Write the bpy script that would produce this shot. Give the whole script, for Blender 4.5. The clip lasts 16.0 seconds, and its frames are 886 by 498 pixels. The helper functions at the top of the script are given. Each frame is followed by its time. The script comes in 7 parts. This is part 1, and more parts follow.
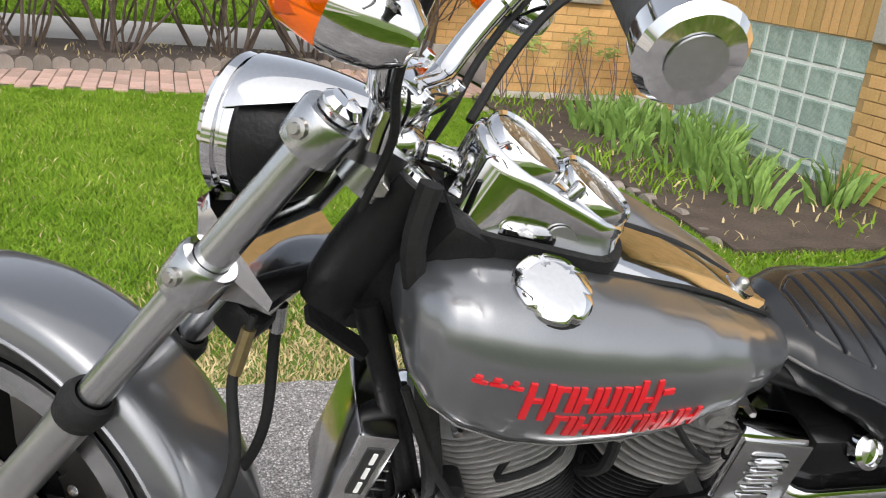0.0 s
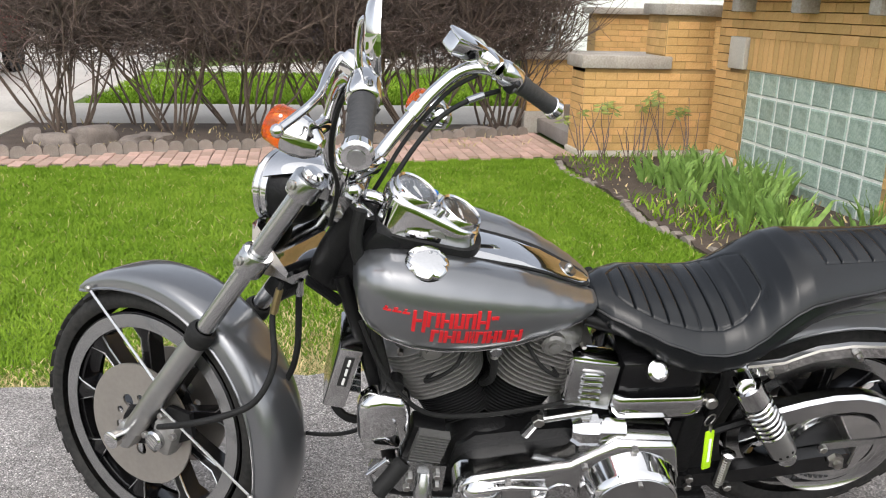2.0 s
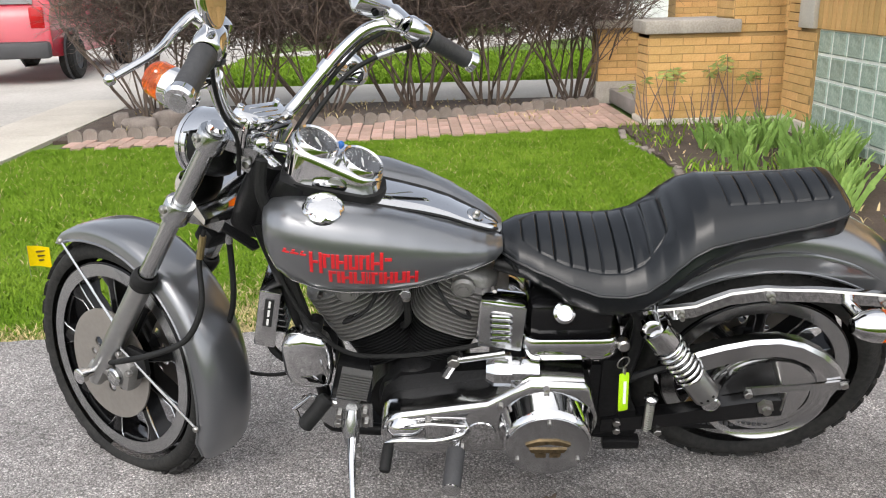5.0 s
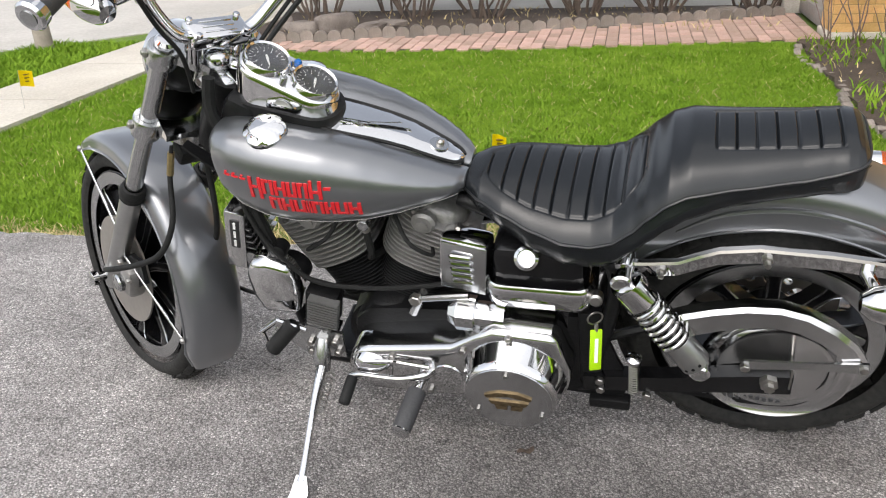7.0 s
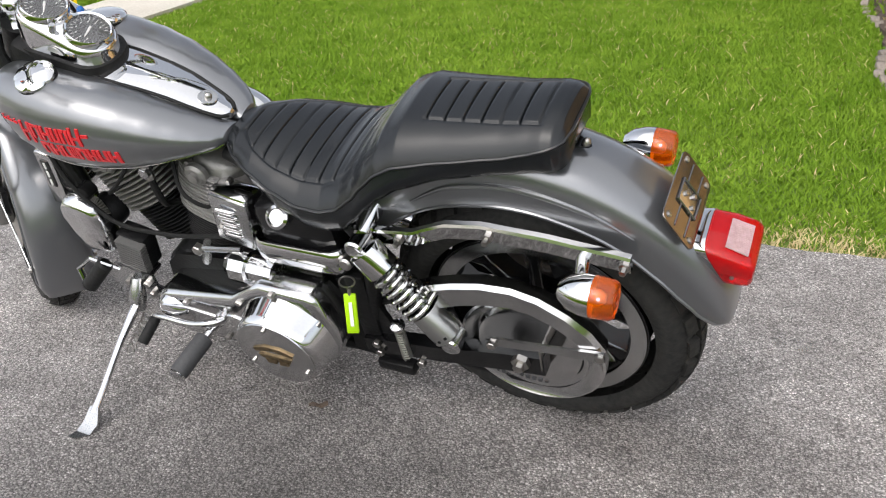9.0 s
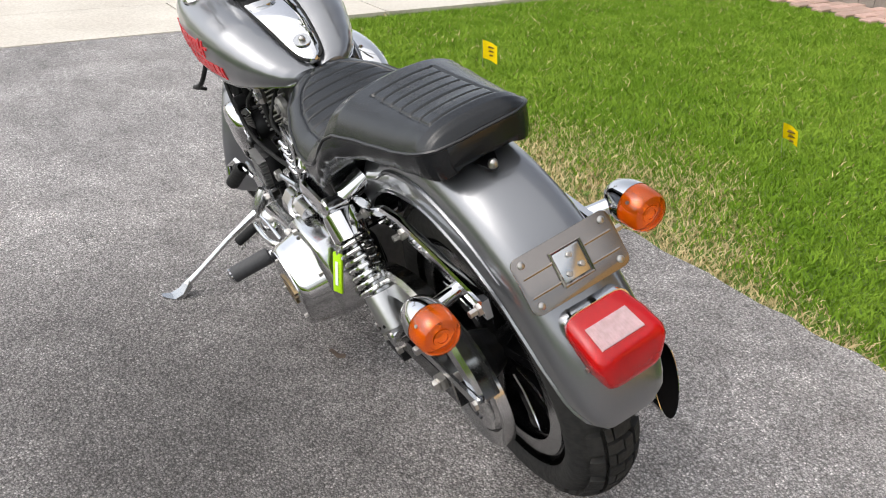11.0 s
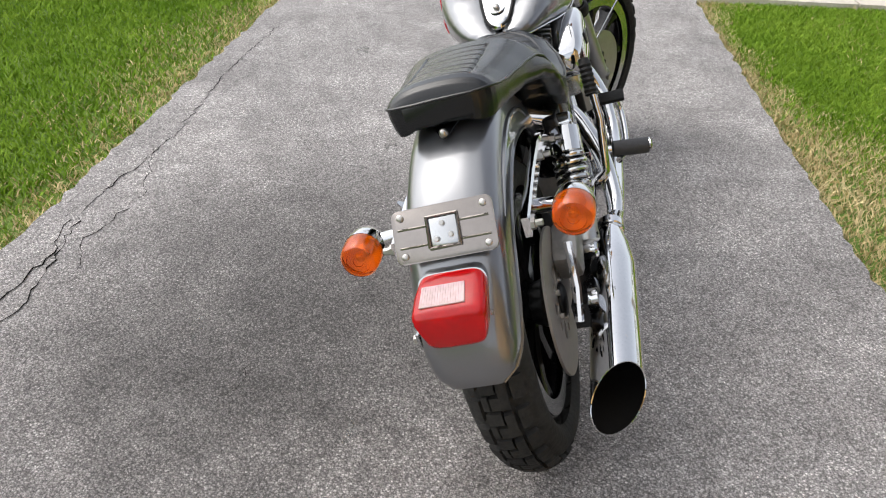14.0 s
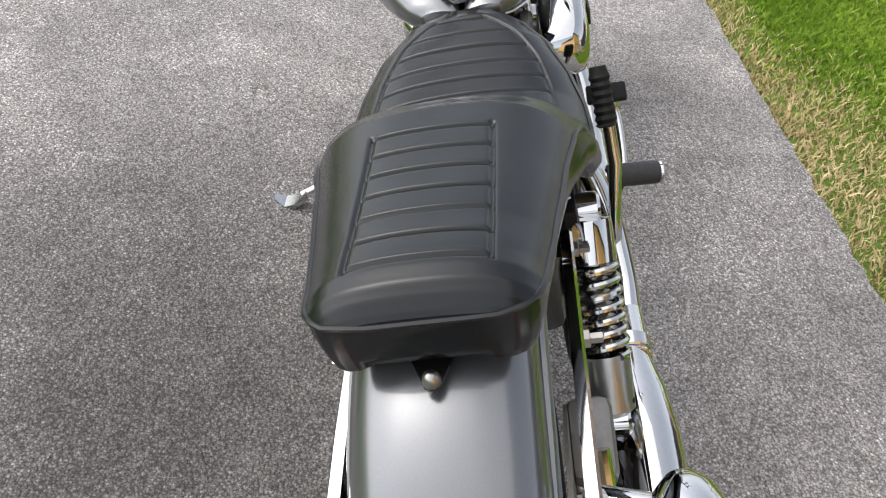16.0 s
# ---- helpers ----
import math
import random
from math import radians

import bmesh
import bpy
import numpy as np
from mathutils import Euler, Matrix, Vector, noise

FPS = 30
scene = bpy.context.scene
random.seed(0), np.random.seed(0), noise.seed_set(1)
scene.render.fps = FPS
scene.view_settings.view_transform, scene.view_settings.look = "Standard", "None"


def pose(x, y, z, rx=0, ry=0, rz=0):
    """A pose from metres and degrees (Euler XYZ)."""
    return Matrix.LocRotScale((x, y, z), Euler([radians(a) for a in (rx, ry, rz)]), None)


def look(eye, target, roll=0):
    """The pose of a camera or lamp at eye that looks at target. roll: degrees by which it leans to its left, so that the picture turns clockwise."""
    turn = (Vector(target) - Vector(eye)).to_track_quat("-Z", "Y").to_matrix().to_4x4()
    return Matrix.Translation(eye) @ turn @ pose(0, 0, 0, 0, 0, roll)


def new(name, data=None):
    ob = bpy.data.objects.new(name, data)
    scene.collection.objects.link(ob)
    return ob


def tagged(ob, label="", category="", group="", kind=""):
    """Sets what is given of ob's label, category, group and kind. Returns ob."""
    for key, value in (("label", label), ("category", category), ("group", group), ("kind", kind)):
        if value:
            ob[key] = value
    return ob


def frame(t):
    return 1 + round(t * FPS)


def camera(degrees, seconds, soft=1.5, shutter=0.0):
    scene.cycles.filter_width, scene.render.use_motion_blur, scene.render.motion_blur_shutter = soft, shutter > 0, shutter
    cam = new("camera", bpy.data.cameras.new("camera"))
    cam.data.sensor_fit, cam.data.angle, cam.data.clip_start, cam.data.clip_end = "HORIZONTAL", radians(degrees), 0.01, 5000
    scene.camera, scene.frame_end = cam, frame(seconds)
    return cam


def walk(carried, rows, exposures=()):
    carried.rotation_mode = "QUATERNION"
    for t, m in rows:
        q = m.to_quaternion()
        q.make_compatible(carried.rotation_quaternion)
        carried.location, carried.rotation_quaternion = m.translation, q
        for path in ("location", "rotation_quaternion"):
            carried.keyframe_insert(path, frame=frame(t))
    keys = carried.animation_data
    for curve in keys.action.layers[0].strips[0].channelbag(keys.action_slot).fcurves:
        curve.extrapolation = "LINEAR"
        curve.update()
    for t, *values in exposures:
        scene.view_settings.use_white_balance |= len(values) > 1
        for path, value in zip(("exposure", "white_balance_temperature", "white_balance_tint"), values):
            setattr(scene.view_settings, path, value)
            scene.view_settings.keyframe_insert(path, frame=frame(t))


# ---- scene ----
cam = camera(55.4, 16.0, soft=1.1)
PATH = [
    (0, (-1.437, -0.809, 1.071), (-0.809, 0.965, 0.395), 5.8),
    (0.5, (-1.533, -1.01, 1.137), (-0.897, 0.792, 0.547), 6.4),
    (1, (-1.568, -1.196, 1.181), (-0.953, 0.62, 0.613), 5.5),
    (1.5, (-1.409, -1.418, 1.192), (-0.984, 0.457, 0.641), 3.1),
    (2, (-1.31, -1.622, 1.235), (-0.981, 0.27, 0.677), 1.6),
    (2.5, (-1.223, -1.793, 1.256), (-0.952, 0.11, 0.701), 0.8),
    (3, (-1.138, -1.893, 1.286), (-0.922, 0.017, 0.731), -0.1),
    (3.2, (-1.098, -1.915, 1.295), (-0.913, -0.002, 0.742), -0.6),
    (5.3, (-0.867, -1.71, 1.189), (-0.817, 0.187, 0.558), -1.3),
    (5.5, (-0.839, -1.658, 1.191), (-0.811, 0.213, 0.485), -1.4),
    (6, (-0.649, -1.584, 1.193), (-0.886, 0.214, 0.35), -3.5),
    (6.5, (-0.543, -1.588, 1.169), (-0.926, 0.197, 0.351), -3.9),
    (7, (-0.408, -1.595, 1.183), (-0.817, 0.196, 0.394), -2.7),
    (7.5, (-0.246, -1.598, 1.215), (-0.666, 0.184, 0.408), -1.9),
    (8, (-0.073, -1.576, 1.223), (-0.538, 0.18, 0.387), -1.3),
    (8.5, (0.169, -1.476, 1.185), (-0.444, 0.226, 0.332), -3.0),
    (8.7, (0.217, -1.435, 1.194), (-0.412, 0.245, 0.311), -3.1),
    (10.8, (0.833, -0.805, 1.156), (-0.573, 0.284, 0.241), 1.7),
    (11, (0.923, -0.769, 1.156), (-0.55, 0.23, 0.243), 2.4),
    (11.5, (1.059, -0.64, 1.174), (-0.518, 0.1, 0.191), 3.5),
    (12, (1.2, -0.415, 1.173), (-0.46, 0.008, 0.14), 3.3),
    (12.5, (1.306, -0.264, 1.161), (-0.394, -0.042, 0.132), 3.6),
    (13, (1.389, -0.112, 1.206), (-0.325, -0.061, 0.177), 3.5),
    (13.5, (1.37, 0.025, 1.231), (-0.352, -0.079, 0.218), 2.2),
    (14, (1.301, 0.052, 1.257), (-0.412, -0.099, 0.235), 1.5),
    (14.5, (1.101, -0.019, 1.265), (-0.574, -0.141, 0.18), 2.1),
    (15, (0.879, -0.073, 1.252), (-0.749, -0.129, 0.092), 3.8),
    (15.5, (0.642, -0.11, 1.232), (-0.927, -0.046, -0.007), 6.7),
    (16, (0.426, -0.141, 1.216), (-1.059, 0.089, -0.104), 10.6),
]
walk(cam, [(t, look(e, g, r)) for t, e, g, r in PATH], [(0, 1.0), (16, 1.0)])

# ---- light ----
world = bpy.data.worlds.new("overcast_sky")
scene.world = world
world.use_nodes = True
nt = world.node_tree
sky = nt.nodes.new("ShaderNodeTexSky")
sky.sky_type = 'NISHITA'
sky.sun_disc = False
sky.sun_elevation = radians(50)
sky.sun_rotation = radians(200)
sky.air_density = 1.0
sky.dust_density = 3.0
hsv = nt.nodes.new("ShaderNodeHueSaturation")
hsv.inputs["Saturation"].default_value = 0.35
bg = nt.nodes["Background"]
bg.inputs["Strength"].default_value = 0.15
nt.links.new(sky.outputs[0], hsv.inputs["Color"])
nt.links.new(hsv.outputs[0], bg.inputs["Color"])
sun_data = bpy.data.lights.new("sun", 'SUN')
sun_data.energy = 0.75
sun_data.angle = radians(110)
sun_data.color = (1.0, 0.96, 0.9)
sun = new("sun", sun_data)
sun.matrix_world = look((3, -6, 10), (0, 0, 0))

# ---- materials ----
def rgb(c):
    return (*c, 1.0)


def mat(name, col, rough=0.5, metal=0.0, var=0.15, scale=8.0, fine=120.0, bump=0.0, bump_scale=None, coat=0.0, col2=None, rvar=0.0, island=0.0, obj_rand=0.0, spec=0.5, trans=0.0, speck=None, aniso=None):
    """Principled material with variation at a broad and a fine scale in object space."""
    m = bpy.data.materials.new(name)
    m.use_nodes = True
    t = m.node_tree
    b = t.nodes["Principled BSDF"]
    N = t.nodes.new
    tc = N("ShaderNodeTexCoord")
    n1 = N("ShaderNodeTexNoise"); n1.inputs["Scale"].default_value = scale; n1.inputs["Detail"].default_value = 5
    n2 = N("ShaderNodeTexNoise"); n2.inputs["Scale"].default_value = fine; n2.inputs["Detail"].default_value = 3
    for n in (n1, n2):
        t.links.new(tc.outputs["Object"], n.inputs["Vector"])
    add = N("ShaderNodeMath"); add.operation = 'ADD'
    mul = N("ShaderNodeMath"); mul.operation = 'MULTIPLY'; mul.inputs[1].default_value = 0.5
    t.links.new(n1.outputs[0], add.inputs[0]); t.links.new(n2.outputs[0], add.inputs[1])
    t.links.new(add.outputs[0], mul.inputs[0])
    ramp = N("ShaderNodeValToRGB")
    c2 = col2 if col2 else tuple(min(1, c * (1 + var)) for c in col)
    c1 = col if col2 else tuple(c * (1 - var) for c in col)
    ramp.color_ramp.elements[0].position = 0.36; ramp.color_ramp.elements[0].color = rgb(c1)
    ramp.color_ramp.elements[1].position = 0.64; ramp.color_ramp.elements[1].color = rgb(c2)
    t.links.new(mul.outputs[0], ramp.inputs[0])
    out = ramp.outputs[0]
    if speck:
        v = N("ShaderNodeTexVoronoi"); v.inputs["Scale"].default_value = speck[0]
        t.links.new(tc.outputs["Object"], v.inputs["Vector"])
        bw = N("ShaderNodeSeparateColor"); t.links.new(v.outputs["Color"], bw.inputs[0])
        r2 = N("ShaderNodeValToRGB")
        r2.color_ramp.elements[0].position = speck[1]; r2.color_ramp.elements[0].color = (0, 0, 0, 1)
        r2.color_ramp.elements[1].position = min(1.0, speck[1] + 0.12); r2.color_ramp.elements[1].color = (1, 1, 1, 1)
        t.links.new(bw.outputs[0], r2.inputs[0])
        mx = N("ShaderNodeMix"); mx.data_type = 'RGBA'
        t.links.new(r2.outputs[0], mx.inputs[0]); t.links.new(out, mx.inputs[6]); mx.inputs[7].default_value = rgb(speck[2])
        out = mx.outputs[2]
    if island or obj_rand:
        if island:
            g = N("ShaderNodeNewGeometry"); rnd = g.outputs["Random Per Island"]
        else:
            g = N("ShaderNodeObjectInfo"); rnd = g.outputs["Random"]
        mr = N("ShaderNodeMapRange"); k = island or obj_rand
        mr.inputs[3].default_value = 1 - k; mr.inputs[4].default_value = 1 + k
        t.links.new(rnd, mr.inputs[0])
        h = N("ShaderNodeHueSaturation")
        t.links.new(out, h.inputs["Color"]); t.links.new(mr.outputs[0], h.inputs["Value"])
        mh = N("ShaderNodeMapRange"); mh.inputs[3].default_value = 0.5 + 0.03 * k; mh.inputs[4].default_value = 0.5 - 0.03 * k
        t.links.new(rnd, mh.inputs[0]); t.links.new(mh.outputs[0], h.inputs["Hue"])
        out = h.outputs[0]
    t.links.new(out, b.inputs["Base Color"])
    b.inputs["Metallic"].default_value = metal
    b.inputs["Roughness"].default_value = rough
    b.inputs["Specular IOR Level"].default_value = spec
    if rvar:
        mr = N("ShaderNodeMapRange"); mr.inputs[1].default_value = 0.3; mr.inputs[2].default_value = 0.7
        mr.inputs[3].default_value = max(0.02, rough - rvar); mr.inputs[4].default_value = rough + rvar
        t.links.new(mul.outputs[0], mr.inputs[0]); t.links.new(mr.outputs[0], b.inputs["Roughness"])
    if coat:
        b.inputs["Coat Weight"].default_value = coat; b.inputs["Coat Roughness"].default_value = 0.04
    if trans:
        b.inputs["Transmission Weight"].default_value = trans
    if bump:
        n3 = N("ShaderNodeTexNoise"); n3.inputs["Scale"].default_value = bump_scale or fine; n3.inputs["Detail"].default_value = 6
        t.links.new(tc.outputs["Object"], n3.inputs["Vector"])
        bp = N("ShaderNodeBump"); bp.inputs["Strength"].default_value = bump; bp.inputs["Distance"].default_value = 0.01
        t.links.new(n3.outputs[0], bp.inputs["Height"]); t.links.new(bp.outputs[0], b.inputs["Normal"])
    return m


M = {}

M["concrete"] = mat("pale_concrete", (0.42, 0.38, 0.32), 0.9, col2=(0.58, 0.54, 0.47), scale=1.5, fine=60, bump=0.3, bump_scale=90)
M["concrete_far"] = mat("worn_concrete", (0.38, 0.355, 0.32), 0.9, col2=(0.50, 0.475, 0.435), scale=1.0, fine=30, bump=0.2)
M["lawn"] = mat("lawn_ground", (0.075, 0.135, 0.012), 0.95, col2=(0.135, 0.205, 0.026), scale=1.2, fine=60, bump=0.8, bump_scale=90)
M["blade"] = mat("grass_blade", (0.12, 0.225, 0.014), 0.8, col2=(0.21, 0.325, 0.034), scale=0.9, fine=5, island=0.14, spec=0.08)
M["straw"] = mat("dry_grass_blade", (0.42, 0.33, 0.16), 0.85, col2=(0.64, 0.53, 0.30), scale=3, fine=20, island=0.3, spec=0.2)
M["soil"] = mat("garden_soil", (0.045, 0.032, 0.024), 0.95, col2=(0.10, 0.073, 0.055), scale=5, fine=70, bump=1.0, bump_scale=40)
M["paver"] = mat("red_clay_paver", (0.37, 0.24, 0.19), 0.9, col2=(0.49, 0.345, 0.285), scale=4, fine=90, bump=0.3, obj_rand=0.2)
M["paver_joint"] = mat("paver_joint_sand", (0.10, 0.085, 0.07), 0.95, scale=8, bump=0.4)
M["brick"] = mat("yellow_face_brick", (0.58, 0.345, 0.125), 0.85, col2=(0.70, 0.44, 0.18), scale=6, fine=90, bump=0.35, obj_rand=0.14)
M["brick_far"] = mat("yellow_face_brick_wall", (0.58, 0.345, 0.125), 0.85, col2=(0.70, 0.44, 0.18), scale=6, fine=90, bump=0.35, island=0.14)
M["mortar"] = mat("tan_mortar", (0.40, 0.26, 0.11), 0.95, scale=10, bump=0.3)
M["stone"] = mat("weathered_limestone", (0.30, 0.27, 0.23), 0.9, col2=(0.46, 0.42, 0.37), scale=5, fine=60, bump=0.5)
M["pale_stone"] = mat("pale_limestone", (0.5, 0.46, 0.4), 0.9, col2=(0.62, 0.58, 0.5), scale=6, fine=70, bump=0.3)
M["step"] = mat("grey_painted_step", (0.2, 0.18, 0.165), 0.85, col2=(0.3, 0.27, 0.25), scale=4, bump=0.3)
M["edging"] = mat("concrete_edging", (0.16, 0.135, 0.115), 0.95, col2=(0.29, 0.25, 0.215), scale=8, bump=0.5, obj_rand=0.2)
M["bark"] = mat("shrub_bark", (0.075, 0.055, 0.042), 0.95, col2=(0.16, 0.12, 0.095), scale=10, bump=0.5)
M["twig"] = mat("bare_twig", (0.085, 0.062, 0.052), 0.95, col2=(0.19, 0.145, 0.125), scale=6, island=0.5)
M["leaf"] = mat("iris_leaf", (0.095, 0.185, 0.03), 0.55, col2=(0.20, 0.33, 0.075), scale=5, fine=30, island=0.3)
M["shrubleaf"] = mat("yellow_green_leaf", (0.15, 0.2, 0.04), 0.6, col2=(0.3, 0.32, 0.08), scale=6, island=0.3)
M["rock"] = mat("garden_rock", (0.13, 0.108, 0.094), 0.95, col2=(0.27, 0.23, 0.2), scale=6, bump=0.8)
M["gblock"] = mat("glass_block", (0.27, 0.36, 0.30), 0.14, col2=(0.45, 0.55, 0.48), scale=16, fine=70, bump=0.8, bump_scale=60, obj_rand=0.12)
M["grout"] = mat("white_grout", (0.8, 0.82, 0.76), 0.9, scale=8, bump=0.2)
M["white_siding"] = mat("white_siding", (0.7, 0.7, 0.7), 0.7, scale=1, fine=10)
M["roofing"] = mat("grey_shingle", (0.14, 0.13, 0.125), 0.9, scale=3, fine=30, bump=0.4)
M["redcar"] = mat("red_car_paint", (0.42, 0.012, 0.03), 0.3, var=0.06, coat=0.8)
M["bluecar"] = mat("blue_car_paint", (0.035, 0.036, 0.13), 0.3, var=0.06, coat=0.8)
M["darkplastic"] = mat("dark_grey_plastic", (0.05, 0.05, 0.053), 0.6, bump=0.1)
M["carglass"] = mat("car_window_glass", (0.02, 0.024, 0.028), 0.06, var=0.05)
M["wood"] = mat("weathered_post_wood", (0.27, 0.23, 0.19), 0.9, col2=(0.4, 0.35, 0.3), scale=12, bump=0.6)
M["flag"] = mat("yellow_plastic_flag", (0.85, 0.6, 0.0), 0.5, var=0.08, spec=0.3)
M["flagink"] = mat("flag_print", (0.12, 0.08, 0.01), 0.6)
M["wire"] = mat("thin_steel_wire", (0.4, 0.4, 0.4), 0.4, metal=0.8)

def asphalt_mat():
    """Old asphalt: loose pale and dark stones in a grey binder, worn in broad patches, with one broad area darker than
    the rest.
    """
    m = bpy.data.materials.new("weathered_asphalt")
    m.use_nodes = True
    t = m.node_tree
    N, K = t.nodes.new, t.links.new
    b = t.nodes["Principled BSDF"]
    tc = N("ShaderNodeTexCoord")

    def noise_tex(scale, detail, rough=0.6):
        n = N("ShaderNodeTexNoise"); n.inputs["Scale"].default_value = scale; n.inputs["Detail"].default_value = detail; n.inputs["Roughness"].default_value = rough
        K(tc.outputs["Object"], n.inputs["Vector"])
        return n

    def ramp(src, stops, tint=(1.0, 1.0)):
        r = N("ShaderNodeValToRGB")
        e = r.color_ramp.elements
        while len(e) < len(stops):
            e.new(0.5)
        for el, (p, c) in zip(e, stops):
            el.position = p; el.color = (c, c * tint[0], c * tint[1], 1)
        K(src, r.inputs[0])
        return r.outputs[0]

    def mult(a, c, f=1.0):
        mx = N("ShaderNodeMix"); mx.data_type = 'RGBA'; mx.blend_type = 'MULTIPLY'; mx.inputs[0].default_value = f
        K(a, mx.inputs[6]); K(c, mx.inputs[7])
        return mx.outputs[2]

    stone = N("ShaderNodeTexVoronoi"); stone.inputs["Scale"].default_value = 185
    K(tc.outputs["Object"], stone.inputs["Vector"])
    sep = N("ShaderNodeSeparateColor"); K(stone.outputs["Color"], sep.inputs[0])
    wear = noise_tex(2.2, 6, 0.65)
    # more bare pale stones where the surface is worn
    ad = N("ShaderNodeMath"); ad.operation = 'MULTIPLY_ADD'; ad.inputs[1].default_value = 1.2
    K(wear.outputs[0], ad.inputs[0]); K(sep.outputs[0], ad.inputs[2])
    sub = N("ShaderNodeMath"); sub.operation = 'MULTIPLY'; sub.inputs[1].default_value = 0.6
    K(ad.outputs[0], sub.inputs[0])
    col = ramp(sub.outputs[0], [(0.26, 0.12), (0.48, 0.195), (0.78, 0.24), (0.90, 0.29), (0.98, 0.42)], (0.945, 0.91))
    gap = ramp(stone.outputs["Distance"], [(0.22, 1.14), (0.75, 0.42)])
    col = mult(col, gap, 0.9)
    col = mult(col, ramp(noise_tex(340, 2).outputs[0], [(0.34, 0.42), (0.66, 1.62)]))
    col = mult(col, ramp(noise_tex(1.4, 9, 0.72).outputs[0], [(0.34, 0.84), (0.66, 1.16)]))
    col = mult(col, ramp(noise_tex(9, 6, 0.7).outputs[0], [(0.3, 0.82), (0.7, 1.15)]))
    # broad warped oval by the parking spot: darker inside, paler further out
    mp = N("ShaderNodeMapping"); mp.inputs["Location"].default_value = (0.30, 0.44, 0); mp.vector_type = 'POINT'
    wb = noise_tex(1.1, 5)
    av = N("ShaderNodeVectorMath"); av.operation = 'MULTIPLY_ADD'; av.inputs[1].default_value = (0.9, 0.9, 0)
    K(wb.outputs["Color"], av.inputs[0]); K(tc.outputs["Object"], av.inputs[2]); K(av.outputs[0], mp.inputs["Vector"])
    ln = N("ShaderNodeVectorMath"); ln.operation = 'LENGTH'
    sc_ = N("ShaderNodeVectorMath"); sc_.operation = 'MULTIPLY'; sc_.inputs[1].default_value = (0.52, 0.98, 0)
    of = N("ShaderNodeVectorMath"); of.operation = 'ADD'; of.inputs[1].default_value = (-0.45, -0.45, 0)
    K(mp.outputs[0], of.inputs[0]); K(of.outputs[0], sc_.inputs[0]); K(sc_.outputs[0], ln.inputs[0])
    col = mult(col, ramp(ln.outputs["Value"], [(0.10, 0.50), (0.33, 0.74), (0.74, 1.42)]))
    K(col, b.inputs["Base Color"])
    b.inputs["Roughness"].default_value = 0.9
    b.inputs["Specular IOR Level"].default_value = 0.3
    bp = N("ShaderNodeBump"); bp.inputs["Strength"].default_value = 0.9; bp.inputs["Distance"].default_value = 0.003; bp.invert = True
    K(stone.outputs["Distance"], bp.inputs["Height"]); K(bp.outputs[0], b.inputs["Normal"])
    return m


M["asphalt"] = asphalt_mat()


def stain_mat(name, col, thr):
    """Asphalt colour shift that breaks up into transparent gaps."""
    m = mat(name, col, 0.9, var=0.15, scale=30, fine=200, bump=0.8, bump_scale=150)
    t = m.node_tree
    b = t.nodes["Principled BSDF"]
    tc = t.nodes.new("ShaderNodeTexCoord")
    n = t.nodes.new("ShaderNodeTexNoise"); n.inputs["Scale"].default_value = 26; n.inputs["Detail"].default_value = 9; n.inputs["Roughness"].default_value = 0.75
    r = t.nodes.new("ShaderNodeValToRGB")
    r.color_ramp.elements[0].position = thr; r.color_ramp.elements[0].color = (0, 0, 0, 1)
    r.color_ramp.elements[1].position = thr + 0.2; r.color_ramp.elements[1].color = (0.6, 0.6, 0.6, 1)
    t.links.new(tc.outputs["Object"], n.inputs["Vector"]); t.links.new(n.outputs[0], r.inputs[0]); t.links.new(r.outputs[0], b.inputs["Alpha"])
    return m



M["stain_pale"] = stain_mat("pale_asphalt_scuff", (0.34, 0.33, 0.31), 0.5)

# motorcycle finishes
M["paint"] = mat("silver_grey_metallic_paint", (0.165, 0.17, 0.18), 0.30, metal=0.75, var=0.08, scale=3, fine=900, coat=1.0)
M["chrome"] = mat("chrome", (0.62, 0.62, 0.625), 0.05, metal=1.0, var=0.03, scale=12, fine=200, rvar=0.02)
M["satin"] = mat("brushed_aluminium", (0.45, 0.455, 0.46), 0.22, metal=1.0, var=0.04, scale=9, fine=60)
M["slider"] = mat("dull_fork_aluminium", (0.40, 0.40, 0.395), 0.3, metal=0.95, var=0.05, scale=9, fine=60)
M["cast"] = mat("cast_aluminium", (0.235, 0.228, 0.22), 0.45, metal=0.6, var=0.12, scale=14, fine=90, bump=0.15, bump_scale=120)
M["discsteel"] = mat("brake_disc_steel", (0.36, 0.335, 0.305), 0.42, metal=0.8, var=0.06, scale=18, fine=90)
M["black"] = mat("black_engine_enamel", (0.007, 0.007, 0.0075), 0.42, var=0.2, scale=12, bump=0.15, spec=0.2)
M["blackgloss"] = mat("gloss_black_paint", (0.005, 0.005, 0.0055), 0.16, var=0.1, spec=0.4)
M["rubber"] = mat("black_rubber", (0.012, 0.012, 0.012), 0.6, var=0.2, scale=20, bump=0.2, spec=0.2)
M["gripr"] = mat("dark_grey_grip_rubber", (0.035, 0.035, 0.037), 0.6, var=0.12, scale=20, bump=0.2)
M["tyre"] = mat("tyre_rubber", (0.014, 0.014, 0.014), 0.75, col2=(0.03, 0.029, 0.027), scale=9, fine=80, bump=0.25, spec=0.2)
M["leather"] = mat("black_vinyl_seat", (0.0065, 0.0076, 0.009), 0.24, var=0.2, scale=6, fine=300, bump=0.02, bump_scale=200, rvar=0.03, spec=0.4)
